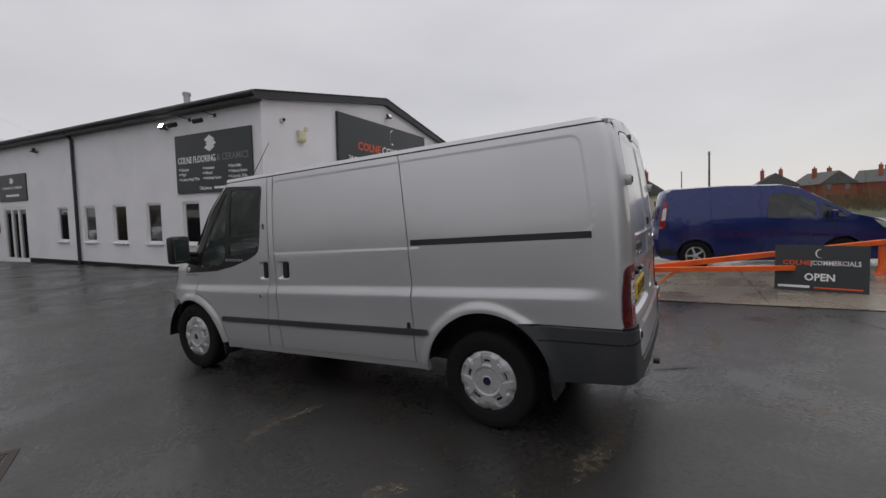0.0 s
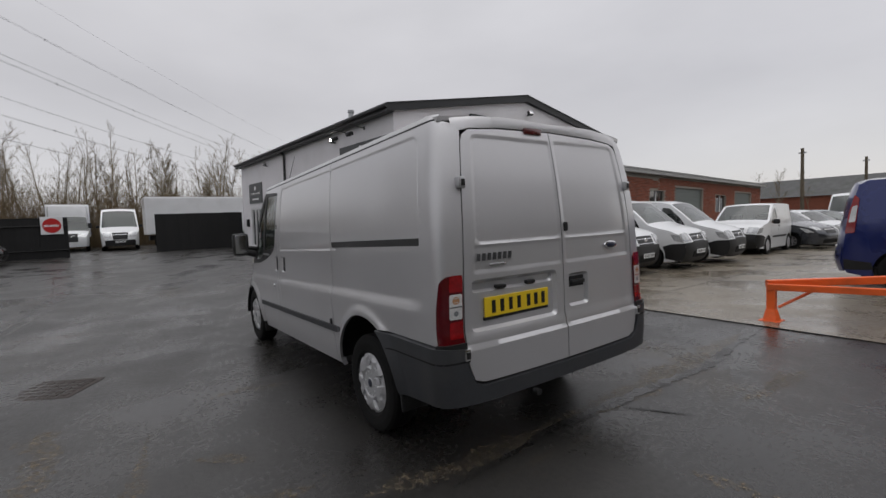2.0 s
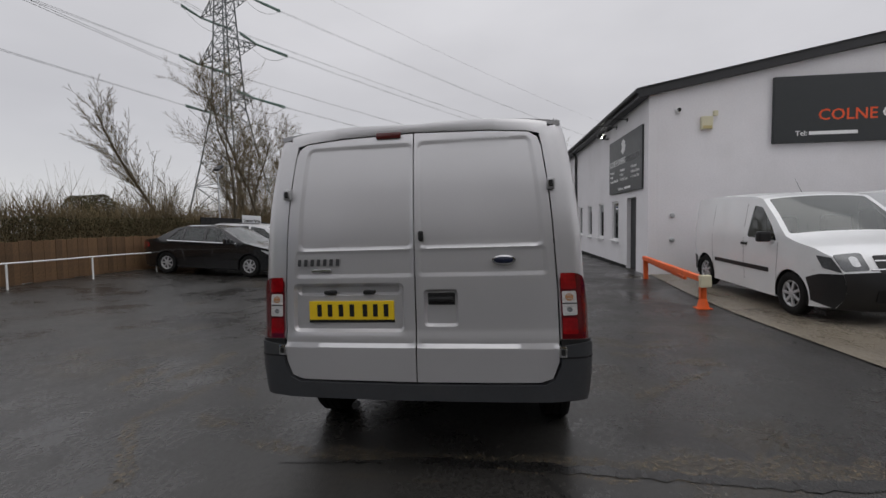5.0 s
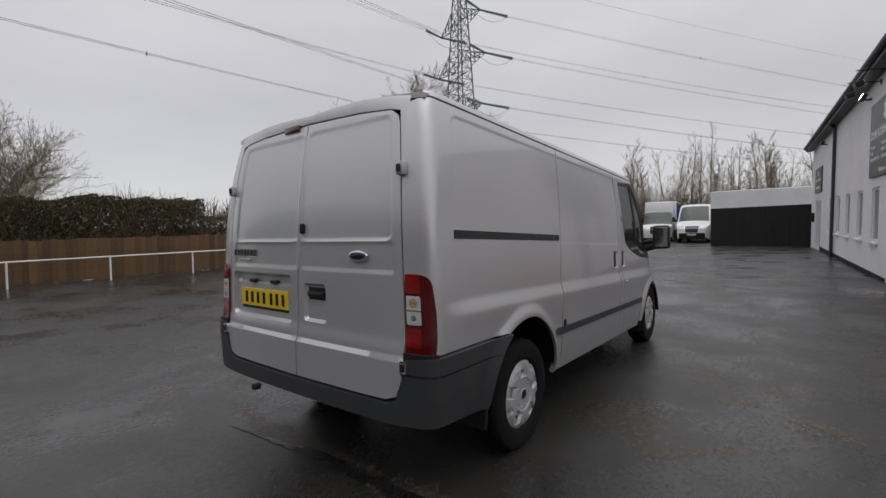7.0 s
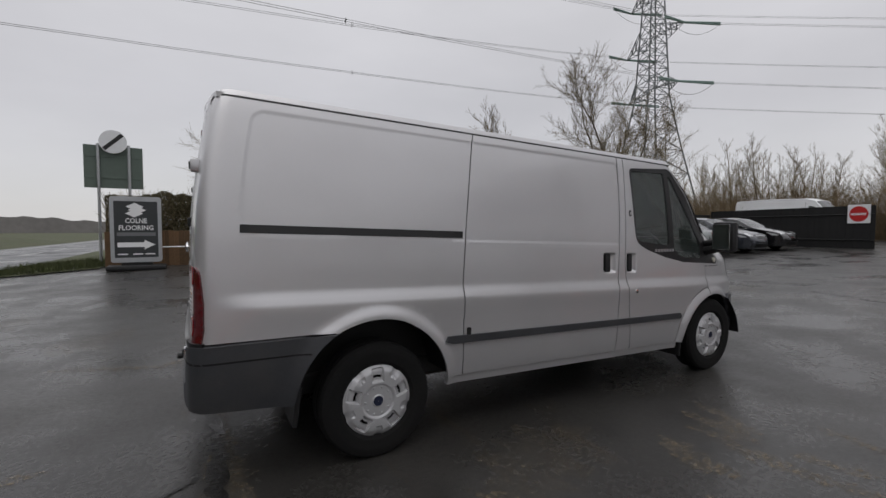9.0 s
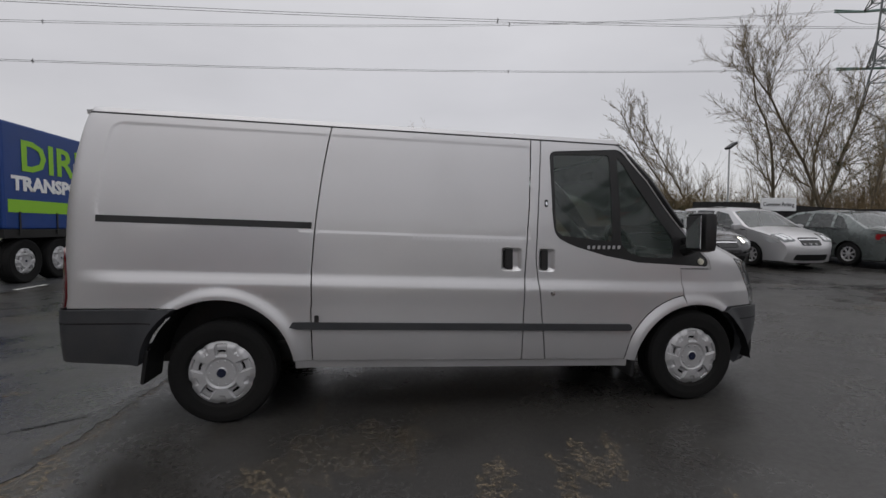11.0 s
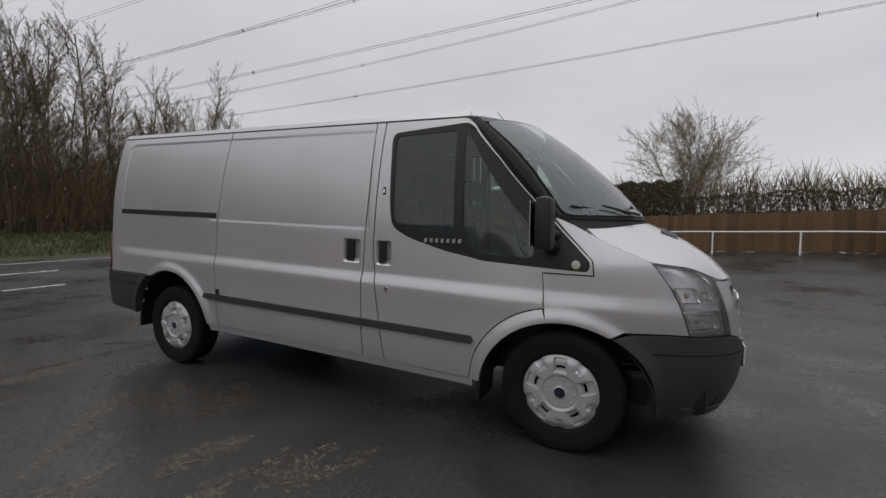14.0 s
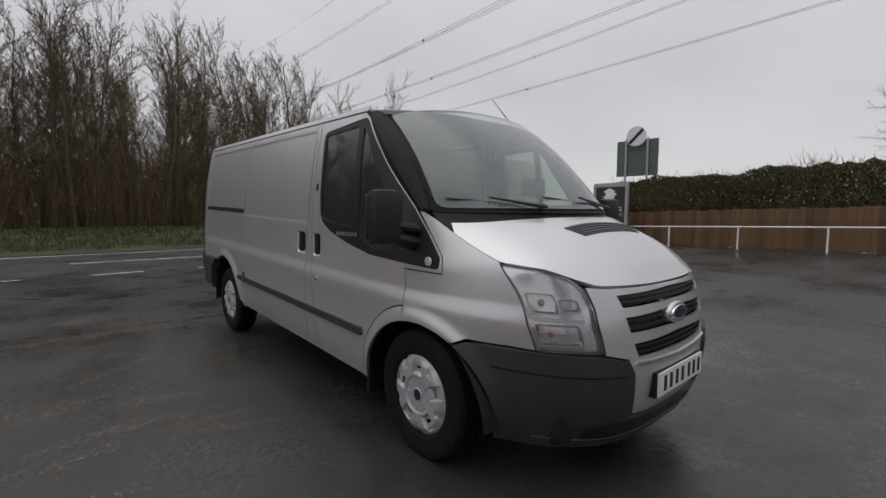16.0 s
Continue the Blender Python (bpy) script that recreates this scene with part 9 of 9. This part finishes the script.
part("fascia", box((-0.28, -SHL - 0.2, SHH - 0.06), (-0.20, 0.2, SHH + 0.16), 0.01), M_FASCIA, shed)
bm = bmesh.new()
q = [bm.verts.new(p) for p in ((-0.30, 0.25, SHH + 0.12), (-0.30, -SHL - 0.25, SHH + 0.12), (4.5, -SHL - 0.25, SHH + 1.25), (4.5, 0.25, SHH + 1.25), (9.3, -SHL - 0.25, SHH + 0.12), (9.3, 0.25, SHH + 0.12))]
bm.faces.new((q[0], q[1], q[2], q[3]))
bm.faces.new((q[3], q[2], q[4], q[5]))
bm.faces.new((q[0], q[3], q[5]))
bm.faces.new((q[1], q[4], q[2]))
bmesh.ops.solidify(bm, geom=bm.faces[:], thickness=0.06)
part("roof", bm, M_ROOF, shed)


def house(m, w, d, h, rh, label, chimneys, wall_mat, roof_mat):
    e = thing("far_house", m, label, "house")
    part("wall", box((-w / 2, -d / 2, -0.5), (w / 2, d / 2, h)), wall_mat, e)
    bm = bmesh.new()
    q = [bm.verts.new(p) for p in ((-w / 2 - 0.3, -d / 2 - 0.3, h), (w / 2 + 0.3, -d / 2 - 0.3, h), (w / 2 + 0.3, d / 2 + 0.3, h), (-w / 2 - 0.3, d / 2 + 0.3, h), (0, -d / 2 - 0.3, h + rh), (0, d / 2 + 0.3, h + rh))]
    for f in ((0, 1, 4), (1, 2, 5, 4), (2, 3, 5), (3, 0, 4, 5), (3, 2, 1, 0)):
        bm.faces.new([q[i] for i in f])
    part("roof", bm, roof_mat, e)
    for cx, cy, ch in chimneys:
        c = part("chimney", box((cx - 0.35, cy - 0.3, h + rh * 0.4), (cx + 0.35, cy + 0.3, h + rh + ch), 0.03), M_BRICK, e)
        part("chimney_pot", tube((cx, cy, h + rh + ch), (cx, cy, h + rh + ch + 0.4), 0.12, None, 8), M_BRICK, c)
    for s in (-1, 1):
        for z in (1.0, 3.3):
            if z + 1.2 < h:
                part("window", box((s * w * 0.25 - 0.5, d / 2 - 0.02, z), (s * w * 0.25 + 0.5, d / 2 + 0.03, z + 1.2)), M_DARKGLASS, e)
    return e


house(Matrix.Translation((4.6, -73, 0)), 6.5, 8, 3.0, 2.6, "pale gabled house with a tall chimney far down the road", ((0, 3.4, 1.0),), M_CREAM, M_ROOF)
house(Matrix.Translation((13.5, -66, 0)) @ Matrix.Rotation(1.57, 4, "Z"), 7, 14, 2.6, 2.2, "long dark-roofed house far beyond the yard", (), M_BRICK, M_ROOF)
for k, (x, y, s) in enumerate(((-17, -118, 1.0), (-27, -125, 1.0), (-38, -128, 0.9))):
    house(Matrix.Translation((x, y, 0)) @ Matrix.Rotation(0.5 * k, 4, "Z"), 8 * s, 8, 4.6, 2.8, "distant brick house with chimneys", ((-1.5, 0, 0.9), (1.8, 0, 0.9)), M_BRICK, M_ROOF)
for x, y, h in ((-3.1, -55.7, 7.4), (0.4, -104, 8.8), (7.2, -34.0, 5.4), (6.4, -46.0, 5.6)):
    e = thing("utility_pole", pose(x, y, land(x, y)), "weathered timber utility pole", "utility pole")
    part("pole", tube((0, 0, -0.2), (0, 0, h), 0.13, 0.09, 8), M_BARK, e)
    part("pole_cap", box((-0.2, -0.05, h - 0.35), (0.2, 0.05, h - 0.25), 0.01), M_GALV, e)
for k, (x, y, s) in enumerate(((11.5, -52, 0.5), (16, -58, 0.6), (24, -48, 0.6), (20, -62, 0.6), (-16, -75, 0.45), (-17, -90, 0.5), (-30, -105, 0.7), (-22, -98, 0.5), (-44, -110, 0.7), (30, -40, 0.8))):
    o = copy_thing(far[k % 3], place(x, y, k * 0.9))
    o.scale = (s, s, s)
tall_van(facing(4.8, -33.0, 95, 5.92), "white high-roofed van far down the concrete")

# distant wooded skyline, with haze put into its pale grey
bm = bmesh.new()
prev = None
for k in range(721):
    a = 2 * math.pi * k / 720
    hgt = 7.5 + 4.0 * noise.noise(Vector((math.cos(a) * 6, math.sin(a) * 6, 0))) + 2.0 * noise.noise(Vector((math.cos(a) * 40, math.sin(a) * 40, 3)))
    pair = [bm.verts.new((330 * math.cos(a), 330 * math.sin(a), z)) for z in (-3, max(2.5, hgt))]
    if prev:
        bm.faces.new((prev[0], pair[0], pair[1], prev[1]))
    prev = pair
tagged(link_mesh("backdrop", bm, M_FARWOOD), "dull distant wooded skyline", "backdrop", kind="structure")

# ---- bricks of the shed, nearest stretch ----
me = None
r_ = random.Random(9)
bm = box((-0.0065, -0.1075, 0.0), (0.006, 0.1075, 0.065), 0.004)
first = part("brick", bm, M_BRICK, shed)
me = first.data
count = 0
for row in range(22):
    z = 1.72 + row * 0.075
    if z > SHH - 0.1:
        break
    y = -(0.12 if row % 2 else 0.23)
    while y > -4.4 and count < 300:
        if not any(a - 0.1 < -y < b + 0.1 and 1.45 < z < 2.55 for a, b in wins):
            ob = first if count == 0 else new("brick", me)
            ob.parent = shed
            ob.matrix_basis = pose(r_.uniform(-0.002, 0.002), y, z)
            count += 1
        y -= 0.225
vs, fs = [], []
for row in range(42):
    z = 0.0 + row * 0.075
    y = -(0.12 if row % 2 else 0.23)
    while y > -SHL + 0.1:
        skip = (z >= 1.715 and y > -4.4) or any(a - 0.1 < -y < b + 0.1 and z < 2.80 for a, b in doors) or any(a - 0.1 < -y < b + 0.1 and 1.45 < z < 2.55 for a, b in wins)
        if not skip:
            k, o = len(vs), r_.uniform(-0.002, 0.002)
            for dx in (-0.0065, 0.006):
                for dy, dz in ((-0.1075, 0.0), (0.1075, 0.0), (0.1075, 0.065), (-0.1075, 0.065)):
                    vs.append((dx + o, y + dy, z + dz))
            fs += [(k, k + 3, k + 2, k + 1), (k, k + 1, k + 5, k + 4), (k + 1, k + 2, k + 6, k + 5), (k + 2, k + 3, k + 7, k + 6), (k + 3, k, k + 4, k + 7)]
        y -= 0.225
me2 = bpy.data.meshes.new("brickwork")
me2.from_pydata(vs, [], fs)
me2.materials.append(M_BRICK)
ob = new("brickwork", me2)
ob.parent = shed
tagged(ob, "remaining courses of weathered red bricks", kind="stuff")
